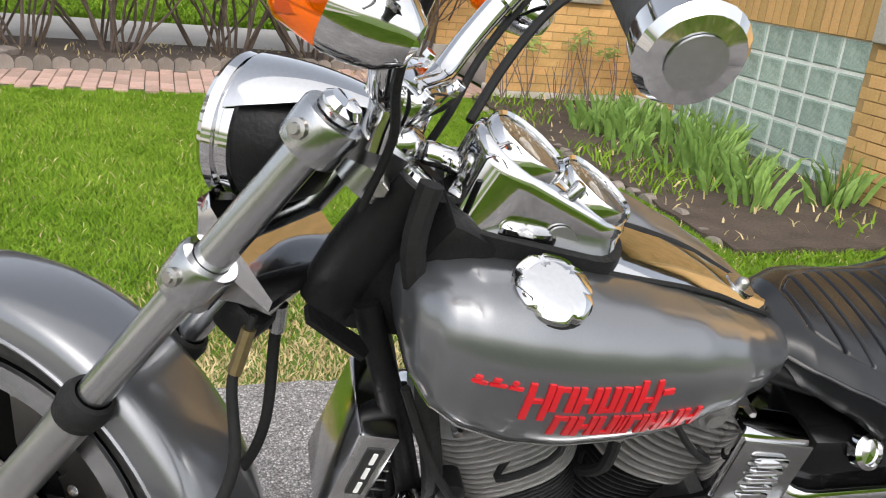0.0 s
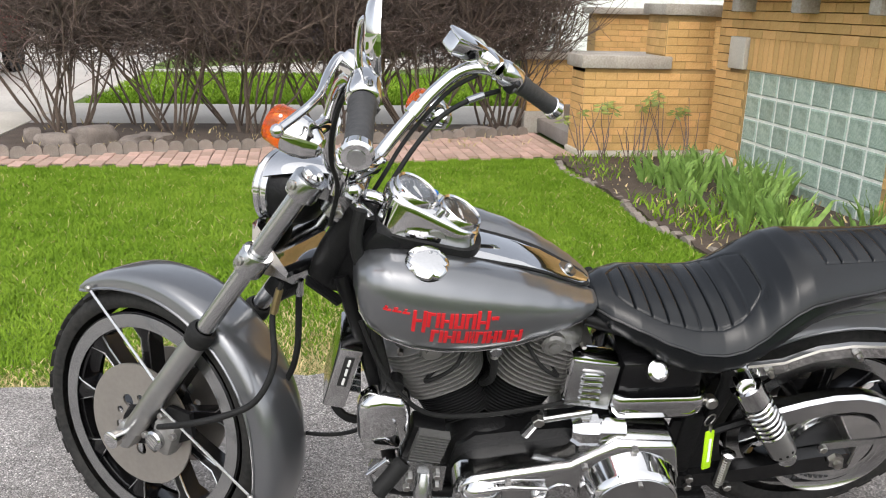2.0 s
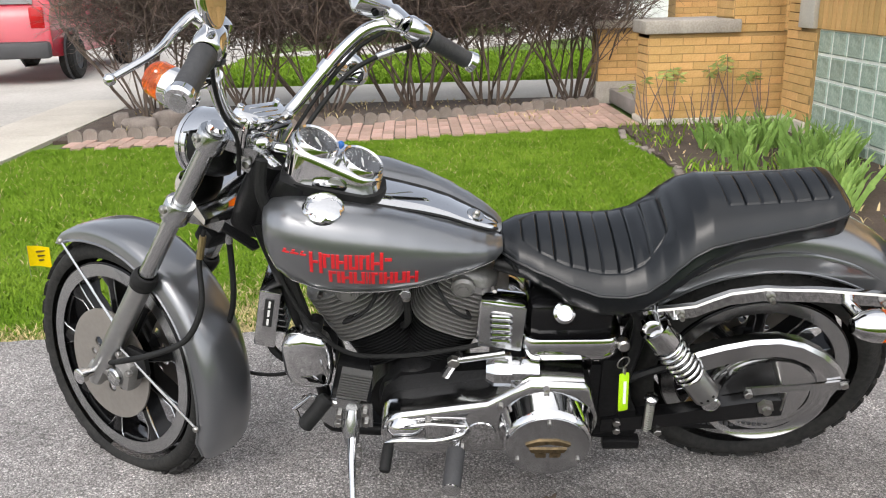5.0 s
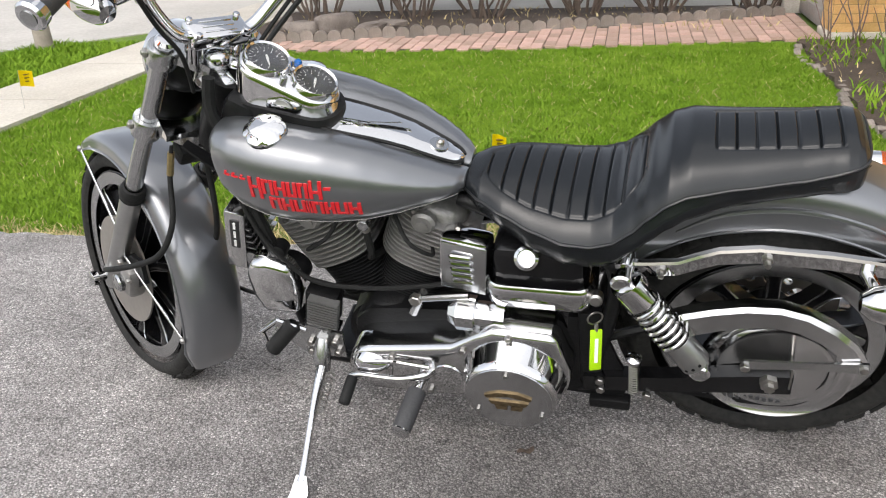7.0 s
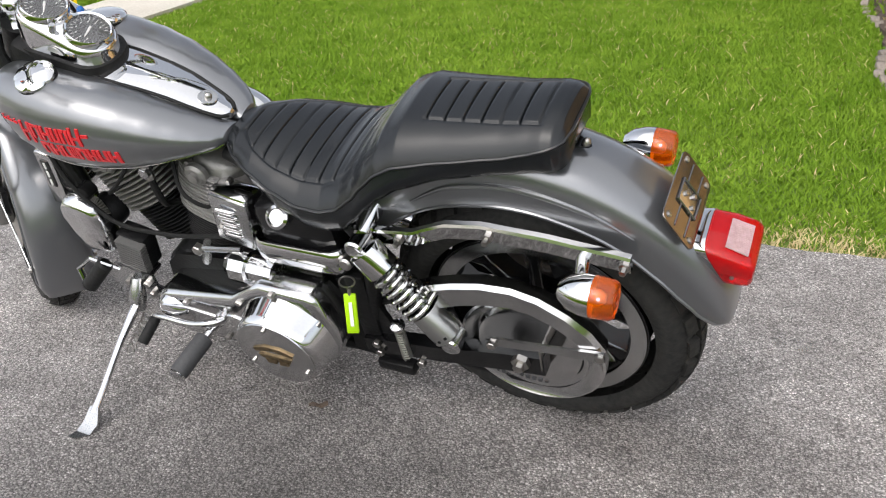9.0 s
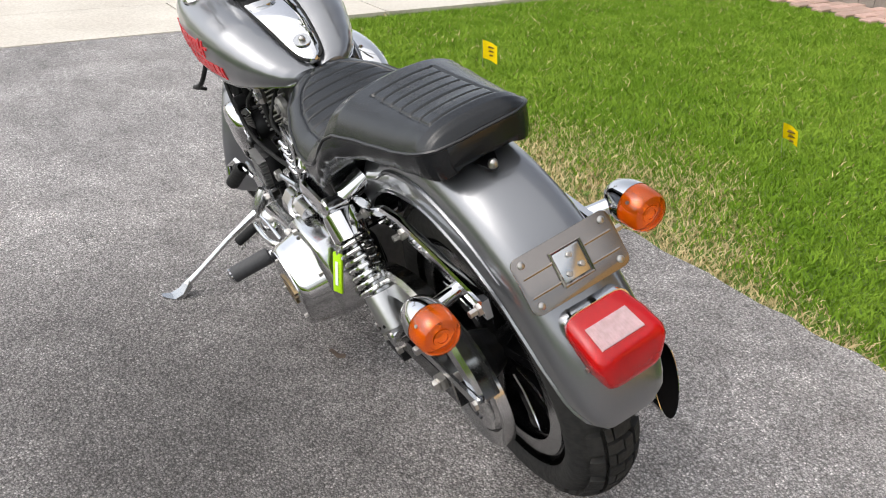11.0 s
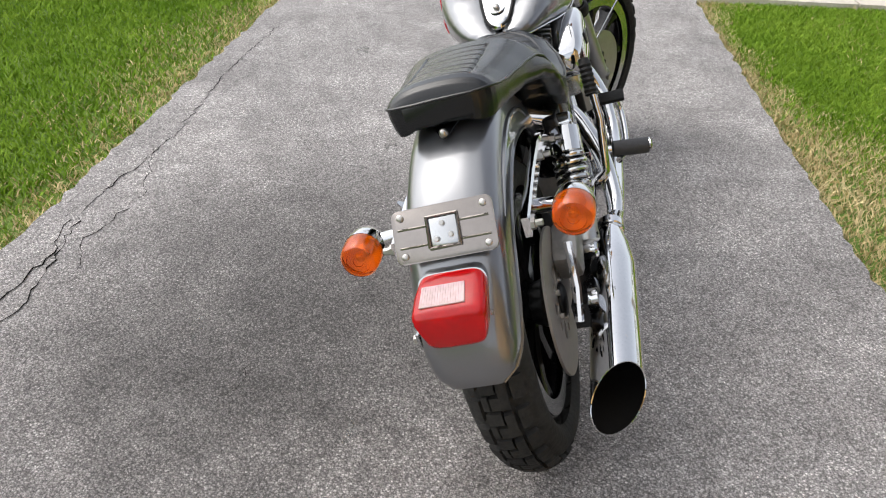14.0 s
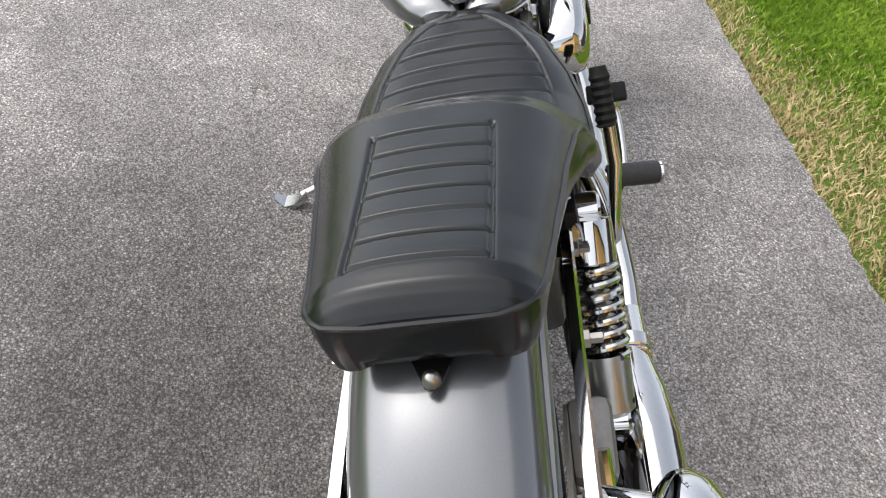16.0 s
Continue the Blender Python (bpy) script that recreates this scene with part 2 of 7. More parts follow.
M["piping"] = mat("seat_piping", (0.010, 0.0105, 0.012), 0.3, var=0.1)
M["amber"] = mat("amber_lens", (0.93, 0.165, 0.001), 0.04, var=0.06, scale=40, trans=0.8, spec=0.4)
M["red"] = mat("red_lens", (0.70, 0.001, 0.004), 0.04, var=0.06, scale=40, trans=0.6, spec=0.3)
M["clear"] = mat("clear_ribbed_lens", (0.62, 0.50, 0.50), 0.08, var=0.05, coat=0.5)
M["lampwindow"] = mat("milky_ribbed_window", (0.60, 0.42, 0.43), 0.12, var=0.12, scale=60, spec=0.4, trans=0.35)
M["innerred"] = mat("lamp_inner_reflector", (0.55, 0.03, 0.03), 0.3, metal=0.8, var=0.1)
M["inneramber"] = mat("signal_inner_reflector", (0.85, 0.72, 0.5), 0.3, metal=0.8, var=0.1)
M["decal"] = mat("red_tank_decal", (0.55, 0.006, 0.012), 0.35, var=0.04, coat=0.6)
M["gauge"] = mat("dark_gauge_face", (0.035, 0.035, 0.037), 0.5, var=0.1)
M["white"] = mat("white_print", (0.75, 0.75, 0.73), 0.6, var=0.03)
M["gold"] = mat("tarnished_gold_emblem", (0.17, 0.125, 0.07), 0.45, metal=0.9, var=0.4, scale=80)
M["steel"] = mat("bare_steel_plate", (0.235, 0.215, 0.20), 0.22, metal=1.0, var=0.05, scale=10)
M["zinc"] = mat("zinc_bolt", (0.40, 0.385, 0.365), 0.3, metal=1.0, var=0.1)
M["lime"] = mat("lime_green_tag", (0.36, 0.62, 0.0), 0.5, var=0.05)
M["blue"] = mat("blue_indicator_lens", (0.02, 0.12, 0.4), 0.15)
M["blacklabel"] = mat("black_nameplate", (0.015, 0.015, 0.015), 0.4)
M["spring"] = mat("chrome_spring", (0.6, 0.6, 0.59), 0.14, metal=1.0, var=0.05)
M["exhaustin"] = mat("sooty_pipe_inside", (0.006, 0.0055, 0.005), 0.95, spec=0.05)
M["mirror"] = mat("mirror_glass", (0.85, 0.87, 0.88), 0.02, metal=1.0, var=0.02)
M["glass"] = mat("clear_gauge_glass", (0.95, 0.95, 0.95), 0.02, var=0.01, trans=1.0)
M["polished"] = mat("polished_alloy", (0.56, 0.56, 0.565), 0.14, metal=1.0, var=0.03, scale=9)
M["finmetal"] = mat("grey_anodised_fin", (0.13, 0.128, 0.125), 0.5, metal=0.4, var=0.1)
M["brass"] = mat("brass_fitting", (0.35, 0.27, 0.14), 0.4, metal=1.0)


# ---- mesh helpers ----
def finish(bm, angle=38):
    bmesh.ops.recalc_face_normals(bm, faces=bm.faces)
    lim = radians(angle)
    for f in bm.faces:
        f.smooth = True
    for e in bm.edges:
        if len(e.link_faces) == 2 and e.calc_face_angle(0) > lim:
            e.smooth = False


def thing(name, label, category, m=None, group="", kind=""):
    ob = new(name)
    if m is not None:
        ob.matrix_world = m
    return tagged(ob, label, category, group, kind)


def part(name, bm, material, parent=None, label="", m=None, angle=38):
    if m is not None:
        bmesh.ops.transform(bm, matrix=m, verts=bm.verts)
    finish(bm, angle)
    me = bpy.data.meshes.new(name)
    bm.to_mesh(me)
    bm.free()
    me.materials.append(M[material])
    ob = new(name, me)
    if parent is not None:
        ob.parent = parent
    if label:
        ob["label"] = label
    return ob


def ring_faces(bm, rings, closed=True, caps=True):
    vs = [[bm.verts.new(p) for p in r] for r in rings]
    n = len(vs[0])
    for a, b in zip(vs, vs[1:]):
        for i in range(n if closed else n - 1):
            j = (i + 1) % n
            try:
                bm.faces.new((a[i], a[j], b[j], b[i]))
            except ValueError:
                pass
    if caps and closed:
        for r in (vs[0], vs[-1]):
            try:
                bm.faces.new(r)
            except ValueError:
                pass
    return vs


def loft(rings, closed=True, caps=True, bm=None):
    bm = bm or bmesh.new()
    ring_faces(bm, rings, closed, caps)
    return bm


def basis(d):
    d = Vector(d).normalized()
    u = d.orthogonal().normalized()
    return d, u, d.cross(u)


def tube(pts, r, n=10, bm=None, caps=True, smooth=0):
    """A tube along points; r: one radius or a list. smooth: Catmull-Rom steps between points."""
    pts = [Vector(p) for p in pts]
    rs = list(r) if isinstance(r, (list, tuple)) else [r] * len(pts)
    if smooth:
        q, qr = [], []
        for i in range(len(pts) - 1):
            p0, p1, p2, p3 = pts[max(i - 1, 0)], pts[i], pts[i + 1], pts[min(i + 2, len(pts) - 1)]
            for k in range(smooth):
                s = k / smooth
                q.append(0.5 * ((2 * p1) + (p2 - p0) * s + (2 * p0 - 5 * p1 + 4 * p2 - p3) * s * s + (3 * p1 - p0 - 3 * p2 + p3) * s ** 3))
                qr.append(rs[i] * (1 - s) + rs[i + 1] * s)
        pts, rs = q + [pts[-1]], qr + [rs[-1]]
    bm = bm or bmesh.new()
    d, u, v = basis(pts[1] - pts[0])
    rings = []
    for i, p in enumerate(pts):
        t = (pts[min(i + 1, len(pts) - 1)] - pts[max(i - 1, 0)]).normalized()
        u = (u - t * u.dot(t)).normalized()
        v = t.cross(u)
        rings.append([p + rs[i] * (math.cos(2 * math.pi * k / n) * u + math.sin(2 * math.pi * k / n) * v) for k in range(n)])
    ring_faces(bm, rings, True, caps)
    return bm


def lathe(prof, o, d, n=32, bm=None, up=None):
    """Revolve (radius, height) pairs round the axis d from o."""
    bm = bm or bmesh.new()
    d, u, v = basis(d)
    o = Vector(o)
    rings = [[o + d * h + max(r, 1e-4) * (math.cos(2 * math.pi * k / n) * u + math.sin(2 * math.pi * k / n) * v) for k in range(n)] for r, h in prof]
    ring_faces(bm, rings, True, False)
    return bm


def box(c, s, bev=0.0, bm=None, rot=None, seg=2):
    """A box at c of size s, with bevelled edges and an optional rotation in degrees."""
    b2 = bmesh.new()
    bmesh.ops.create_cube(b2, size=1)
    bmesh.ops.scale(b2, vec=s, verts=b2.verts)
    if bev:
        bmesh.ops.bevel(b2, geom=b2.edges[:], offset=bev, segments=seg, affect='EDGES', profile=0.5)
    mm = pose(*c, *(rot or (0, 0, 0)))
    bmesh.ops.transform(b2, matrix=mm, verts=b2.verts)
    if bm is None:
        return b2
    me = bpy.data.meshes.new("t")
    b2.to_mesh(me); b2.free()
    bm.from_mesh(me); bpy.data.meshes.remove(me)
    return bm


def plate(outline, axis_o, u, v, w, thick, bev=0.0, bm=None):
    """An outline of (a, b) pairs in the plane o + a u + b v, thickened along w."""
    b2 = bmesh.new()
    o, u, v, w = Vector(axis_o), Vector(u), Vector(v), Vector(w).normalized()
    lo = [b2.verts.new(o + a * u + b * v) for a, b in outline]
    hi = [b2.verts.new(o + a * u + b * v + w * thick) for a, b in outline]
    b2.faces.new(lo[::-1]); top = b2.faces.new(hi)
    n = len(lo)
    for i in range(n):
        b2.faces.new((lo[i], lo[(i + 1) % n], hi[(i + 1) % n], hi[i]))
    if bev:
        bmesh.ops.bevel(b2, geom=list(top.edges), offset=bev, segments=2, affect='EDGES', profile=0.5)
    if bm is None:
        return b2
    me = bpy.data.meshes.new("t")
    b2.to_mesh(me); b2.free()
    bm.from_mesh(me); bpy.data.meshes.remove(me)
    return bm


def arc(c, r, a0, a1, n=12):
    return [(c[0] + r * math.cos(radians(a0 + (a1 - a0) * i / n)), c[1] + r * math.sin(radians(a0 + (a1 - a0) * i / n))) for i in range(n + 1)]


def lerp_table(tab, x):
    if x <= tab[0][0]:
        return tab[0][1:]
    for a, b in zip(tab, tab[1:]):
        if x <= b[0]:
            s = (x - a[0]) / (b[0] - a[0])
            s = s * s * (3 - 2 * s) * 0.3 + s * 0.7
            return tuple(p * (1 - s) + q * s for p, q in zip(a[1:], b[1:]))
    return tab[-1][1:]


def raw(name, verts, faces, material, smooth=False):
    me = bpy.data.meshes.new(name)
    me.from_pydata([tuple(v) for v in verts], [], faces)
    me.materials.append(M[material])
    if smooth:
        me.polygons.foreach_set("use_smooth", [True] * len(me.polygons))
    return new(name, me)


def sheet(name, poly, z, material, label, category, thick=0.04, rag=0.0, seed=1, step=0.12):
    """A flat slab with an outline that may be ragged."""
    rng = random.Random(seed)
    out = []
    for (x0, y0), (x1, y1) in zip(poly, poly[1:] + poly[:1]):
        ln = math.hypot(x1 - x0, y1 - y0)
        k = max(1, int(ln / step)) if rag and ln < 40 else 1
        for i in range(k):
            s = i / k
            j = rag if i else 0
            out.append((x0 + (x1 - x0) * s + rng.uniform(-j, j), y0 + (y1 - y0) * s + rng.uniform(-j, j)))
    bm = plate(out, (0, 0, z - thick), (1, 0, 0), (0, 1, 0), (0, 0, 1), thick)
    ob = part(name, bm, material)
    return tagged(ob, label, category, kind="structure")

# ---- the yard ----
g = part("ground", plate([(-150, -150), (150, -150), (150, 150), (-150, 150)], (0, 0, -0.06), (1, 0, 0), (0, 1, 0), (0, 0, 1), 0.03), "lawn")
tagged(g, "short green lawn ground reaching the horizon", "ground", kind="structure")
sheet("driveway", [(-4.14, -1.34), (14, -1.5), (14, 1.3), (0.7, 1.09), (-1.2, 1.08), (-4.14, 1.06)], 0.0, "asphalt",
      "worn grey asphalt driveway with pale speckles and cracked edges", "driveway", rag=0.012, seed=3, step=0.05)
for k in range(16):
    y0 = -12 + 1.3 * k
    sheet("sidewalk", [(-5.0, y0), (-4.16, y0), (-4.16, y0 + 1.285), (-5.0, y0 + 1.285)], 0.006, "concrete",
          "pale concrete sidewalk slab beside the lawn", "sidewalk")
sheet("driveway_apron", [(-8.2, -2.4), (-5.015, -1.5), (-5.015, 1.2), (-8.2, 2.1)], 0.004, "concrete", "pale concrete driveway apron at the street", "apron")
sheet("street", [(-16, -60), (-8.2, -60), (-8.2, 5.2), (-6.1, 5.75), (-5.1, 7.0), (-4.2, 7.9), (-4.2, 60), (-16, 60)], -0.02, "concrete_far", "pale concrete street with patched joints", "street")
sheet("neighbour_walk", [(-4.19, 7.95), (1.3, 7.95), (1.9, 9.0), (14, 9.2), (14, 9.75), (-4.19, 9.75)], -0.002, "concrete_far", "pale concrete walk behind the hedge", "walk")
sheet("far_driveway", [(-4.19, 10.6), (-2.2, 13.2), (1.5, 17), (6, 22), (4, 23), (-4.19, 15)], -0.002, "concrete_far", "pale concrete driveway across the far lawn", "driveway")
sheet("hedge_bed", [(-4.12, 5.86), (-1.5, 6.40), (1.1, 7.18), (1.1, 7.93), (-4.15, 7.93)], 0.0, "soil", "dark mulched soil bed under the hedge", "soil")
sheet("flower_bed", [(0.97, 2.2), (2.6, 2.2), (2.6, 5.84), (1.0, 5.84)], 0.0, "soil", "bare brown flower bed beside the house", "soil", rag=0.03)

# brick path
path_base = sheet("brick_path", [(-3.95, 5.56), (-1.5, 5.58), (1.2, 6.0), (1.25, 7.4), (1.1, 7.16), (-1.5, 6.35), (-3.95, 5.82)], -0.012, "paver_joint",
                  "faded red clay brick path leading to the porch steps", "path")


def far_edge(x):
    return 5.82 + (x + 3.95) * (0.53 / 2.45) if x < -1.5 else 6.35 + (x + 1.5) * (0.81 / 2.6)


# porch and house
def brick_wall(name, o, u, length, height, openings, label, thick=0.25, course=0.072, blen=0.205, near=True):
    """A mortar wall with proud bricks. o: lower corner; u: way along; the face looks towards u turned right."""
    o, u = Vector(o), Vector(u).normalized()
    n = u.cross(Vector((0, 0, 1)))
    bm = bmesh.new()
    cuts_s = sorted({0.0, length, *[c for op in openings for c in op[:2]]})
    cuts_z = sorted({0.0, height, *[c for op in openings for c in op[2:]]})
    for s0, s1 in zip(cuts_s, cuts_s[1:]):
        for z0, z1 in zip(cuts_z, cuts_z[1:]):
            ms, mz = (s0 + s1) / 2, (z0 + z1) / 2
            if any(op[0] < ms < op[1] and op[2] < mz < op[3] for op in openings):
                continue
            plate([(s0, z0), (s1, z0), (s1, z1), (s0, z1)], o - n * thick, u, (0, 0, 1), n, thick, bm=bm)
    bmesh.ops.remove_doubles(bm, verts=bm.verts, dist=1e-5)
    ob = part(name, bm, "mortar")
    tagged(ob, label, "wall", kind="structure")
    rng = random.Random(name)
    spots = []
    k = 0
    z = 0.0
    while z + course <= height + 1e-6:
        s = -blen / 2 if k % 2 else 0.0
        while s < length:
            a, b = max(s, 0.0), min(s + blen, length)
            if b - a > 0.03 and not any(op[0] - 0.01 < (a + b) / 2 < op[1] + 0.01 and op[2] - 0.01 < z + course / 2 < op[3] + 0.01 for op in openings):
                for op in openings:
                    if op[2] < z + course / 2 < op[3]:
                        if a < op[0] < b:
                            b = op[0]
                        if a < op[1] < b:
                            a = op[1]
                if b - a > 0.03:
                    spots.append((a, b, z))
            s += blen
        z += course
        k += 1
    return ob, o, u, n, spots, course, rng


WALLS = []
WALLS.append(brick_wall("wall_house", (2.37, 5.56, -0.1), (0, -1, 0), 3.76, 3.6, [(0.55, 2.41, 0.0, 0.965), (0.27, 2.70, 0.965, 1.235)], "yellow brick house wall with a basement window"))
WALLS.append(brick_wall("wall_porch_near", (1.25, 5.85, 0.05), (1, 0, 0), 1.30, 0.75, [], "yellow brick porch side wall under a stone cap", thick=0.36))
WALLS.append(brick_wall("wall_porch_near_end", (1.25, 6.21, 0.05), (0, -1, 0), 0.358, 0.75, [], "end of the yellow brick porch wall", thick=0.02))
WALLS.append(brick_wall("wall_porch_pier", (2.00, 5.845, 0.802), (1, 0, 0), 0.46, 0.48, [], "yellow brick porch pier beside the house", thick=0.45))
WALLS.append(brick_wall("wall_porch_pier_side", (1.998, 6.29, 0.93), (0, -1, 0), 0.44, 0.355, [], "side of the yellow brick porch pier", thick=0.02))
WALLS.append(brick_wall("wall_porch_far", (1.14, 7.42, 0.22), (1, 0, 0), 1.6, 0.56, [], "yellow brick wall across the porch steps", thick=0.34))
WALLS.append(brick_wall("wall_porch_back", (2.43, 9.0, 0.2), (1, 0, 0), 2.2, 1.06, [], "yellow brick porch back wall under a stone cap", thick=0.3))
bm = box((6.42, 3.68, 1.7), (7.6, 3.74, 3.6))
tagged(part("wall_house_body", bm, "brick_far"), "yellow brick house body", "wall", kind="structure")
bm = loft([[(2.1, 1.5, 3.5), (10.6, 1.5, 3.5), (10.6, 5.9, 3.5), (2.1, 5.9, 3.5)], [(4.2, 3.6, 4.7), (8.4, 3.6, 4.7), (8.4, 3.8, 4.7), (4.2, 3.8, 4.7)]])
tagged(part("roof", bm, "roofing"), "grey shingled hip roof of the house", "roof", kind="structure")


def cap_stone(name, c, s, label, material="stone"):
    ob = part(name, box(c, s, 0.012), material)
    return tagged(ob, label, "stone cap", kind="structure")


cap_stone("trim_cap_near", (1.63, 6.03, 0.862), (0.86, 0.46, 0.115), "weathered grey limestone cap on the porch wall")
cap_stone("trim_cap_pier", (2.22, 6.06, 1.335), (0.55, 0.53, 0.1), "weathered limestone cap on the porch pier")
cap_stone("trim_cap_far", (1.9, 7.6, 0.82), (1.62, 0.46, 0.08), "weathered limestone cap on the far porch wall")
cap_stone("trim_cap_back", (3.5, 9.12, 1.3), (2.3, 0.42, 0.08), "weathered limestone cap on the porch back wall")
cap_stone("trim_foot_near", (1.9, 6.02, 0.02), (1.36, 0.42, 0.062), "stone footing of the porch wall", "pale_stone")
cap_stone("trim_foot_far", (1.9, 7.6, 0.1), (1.56, 0.4, 0.24), "stone base of the far porch wall", "stone")
cap_stone("trim_foot_house", (2.36, 5.3, 0.03), (0.06, 0.5, 0.17), "pale stone base block of the house wall", "pale_stone")
for k in range(2):
    cap_stone("trim_lintel_end", (2.358, 5.16 - 2.165 * k, 0.998), (0.06, 0.262, 0.266), "pale square stone at the end of the window lintel", "pale_stone")
for k in range(3):
    cap_stone("trim_corbel", (2.31, 5.05 - 0.88 * k, 1.40), (0.2, 0.12, 0.14), "small grey stone corbel under the upper sill", "stone")
cap_stone("trim_sill", (2.29, 3.68, 1.52), (0.3, 3.76, 0.09), "grey stone band over the corbels", "stone")
for k in range(3):
    h = 0.15 * (k + 1)
    cap_stone("step", (1.27 + 0.3 * k + 0.9, 6.82, h / 2), (1.8, 1.19, h), "grey painted concrete porch step", "step")
cap_stone("porch_floor", (3.6, 7.6, 0.28), (2.4, 2.7, 0.56), "grey concrete porch floor", "step")

# glass block window
win = thing("window_1", "basement window of pale green glass blocks", "window", kind="structure")
bm = plate([(0, 0), (1.86, 0), (1.86, 0.965), (0, 0.965)], (2.43, 5.01, -0.1), (0, -1, 0), (0, 0, 1), (-1, 0, 0), 0.040)
part("grout", bm, "grout", win, "white mortar grid")
bw, bh = 1.86 / 8, 0.965 / 5
bb = bmesh.new()
rings = []
for d, ins in ((0.0, 0.011), (0.004, 0.012), (0.010, 0.022), (0.006, 0.045)):
    rings.append([(-d, -(ins), ins), (-d, -(bw - ins), ins), (-d, -(bw - ins), bh - ins), (-d, -ins, bh - ins)])
loft(rings, bm=bb)
finish(bb)
block_mesh = bpy.data.meshes.new("glass_block")
bb.to_mesh(block_mesh); bb.free()
block_mesh.materials.append(M["gblock"])
for i in range(8):
    for j in range(5):
        o = new("glass_block", block_mesh)
        o.parent = win
        o.location = (2.3905, 5.01 - bw * i, -0.1 + bh * j)

# scalloped edging
ed = thing("garden_edging", "scalloped concrete edging along the hedge bed", "edging")
sb = plate([(-0.062, -0.02), (0.062, -0.02)] + [(0.062 * math.cos(radians(a)), 0.04 + 0.05 * math.sin(radians(a))) for a in range(0, 181, 20)], (0, -0.025, 0), (1, 0, 0), (0, 0, 1), (0, 1, 0), 0.05, 0.008)
finish(sb)
scallop = bpy.data.meshes.new("scallop")
sb.to_mesh(scallop); sb.free()
scallop.materials.append(M["edging"])
x = -3.92
rr = random.Random(5)
while x < 1.05:
    o = new("scallop", scallop)
    o.parent = ed
    ang = math.atan2(0.5, 2.45) if x < -1.5 else math.atan2(0.76, 2.6)
    o.matrix_basis = pose(x, far_edge(x) + 0.05, rr.uniform(-0.012, 0.008), rr.uniform(-6, 6), rr.uniform(-4, 4), math.degrees(ang))
    x += 0.128 * math.cos(ang)
ed2 = thing("bed_edging", "low pale stone edging of the flower bed", "edging")
for k in range(26):
    o = new("scallop", scallop)
    o.parent = ed2
    o.matrix_basis = pose(0.97 + 0.05 * math.sin(k * 0.5), 2.35 + 0.128 * k, -0.084 + rr.uniform(-0.018, 0.014), rr.uniform(-14, 14), rr.uniform(-5, 5), 90 + rr.uniform(-9, 9))

# rocks in the hedge bed
for k, (x, y, sx, sy, sz) in enumerate([(-3.5, 6.45, .2, .12, .1), (-3.2, 6.62, .26, .15, .14), (-2.85, 6.6, .22, .12, .06), (-3.75, 6.65, .12, .09, .12), (-2.7, 6.85, .2, .13, .05), (0.55, 7.25, .18, .12, .07), (-0.2, 7.0, .16, .1, .05)]):
    b = bmesh.new()
    bmesh.ops.create_icosphere(b, subdivisions=3, radius=1)
    for v in b.verts:
        f = 1 + 0.28 * noise.noise(v.co * 1.3 + Vector((k * 7, 0, 0))) + 0.08 * noise.noise(v.co * 4)
        v.co = Vector((max(-0.8, min(0.8, v.co.x * f)) * sx, max(-0.8, min(0.8, v.co.y * f)) * sy, max(-0.5, min(0.75, v.co.z * f)) * sz))
    ob = part("rock", b, "rock", m=pose(x, y, sz * 0.35, 0, 0, k * 37))
    tagged(ob, "rough brown garden rock in the hedge bed", "rock", "rocks in the hedge bed")


# ---- plants ----
def blades(name, areas, density, hmin, hmax, material, label, category, seed, width=0.0028, keep=None, zbase=-0.03):
    rng = np.random.default_rng(seed)
    P = []
    for (x0, y0, x1, y1) in areas:
        n = int((x1 - x0) * (y1 - y0) * density)
        P.append(np.stack([rng.uniform(x0, x1, n), rng.uniform(y0, y1, n)], 1))
    P = np.concatenate(P)
    if keep is not None:
        P = P[keep(P, rng)]
    n = len(P)
    a = rng.uniform(0, 2 * np.pi, n)
    h = rng.uniform(hmin, hmax, n)
    lean = rng.uniform(0.4, 1.5, n) * h
    la = rng.uniform(0, 2 * np.pi, n)
    w = width * rng.uniform(0.7, 1.4, n)
    base = np.concatenate([P, np.full((n, 1), zbase)], 1)
    side = np.stack([np.cos(a) * w, np.sin(a) * w, np.zeros(n)], 1)
    tip = base + np.stack([np.cos(la) * lean, np.sin(la) * lean, h], 1)
    mid = base + np.stack([np.cos(la) * lean * 0.35, np.sin(la) * lean * 0.35, h * 0.6], 1)
    V = np.stack([base - side, base + side, mid + side * 0.8, mid - side * 0.8, tip], 1).reshape(-1, 3)
    i = np.arange(n) * 5
    quads = np.stack([i, i + 1, i + 2, i + 3], 1)
    tris = np.stack([i + 3, i + 2, i + 4], 1)
    me = bpy.data.meshes.new(name)
    me.vertices.add(len(V)); me.vertices.foreach_set("co", V.ravel())
    me.loops.add(n * 7); me.polygons.add(n * 2)
    loops = np.concatenate([quads, tris], 1).ravel()
    me.loops.foreach_set("vertex_index", loops)
    starts = np.stack([np.arange(n) * 7, np.arange(n) * 7 + 4], 1).ravel()
    me.polygons.foreach_set("loop_start", starts)
    me.update(); me.validate()
    me.materials.append(M[material])
    ob = new(name, me)
    return tagged(ob, label, category, kind="stuff")


def wob(P):
    return np.sin(P[:, 0] * 2.3 + np.sin(P[:, 1] * 3.1) * 1.3) * 0.5 + np.sin(P[:, 0] * 5.7 + P[:, 1] * 4.1) * 0.3 + np.sin(P[:, 0] * 11.3 - P[:, 1] * 7.7) * 0.2


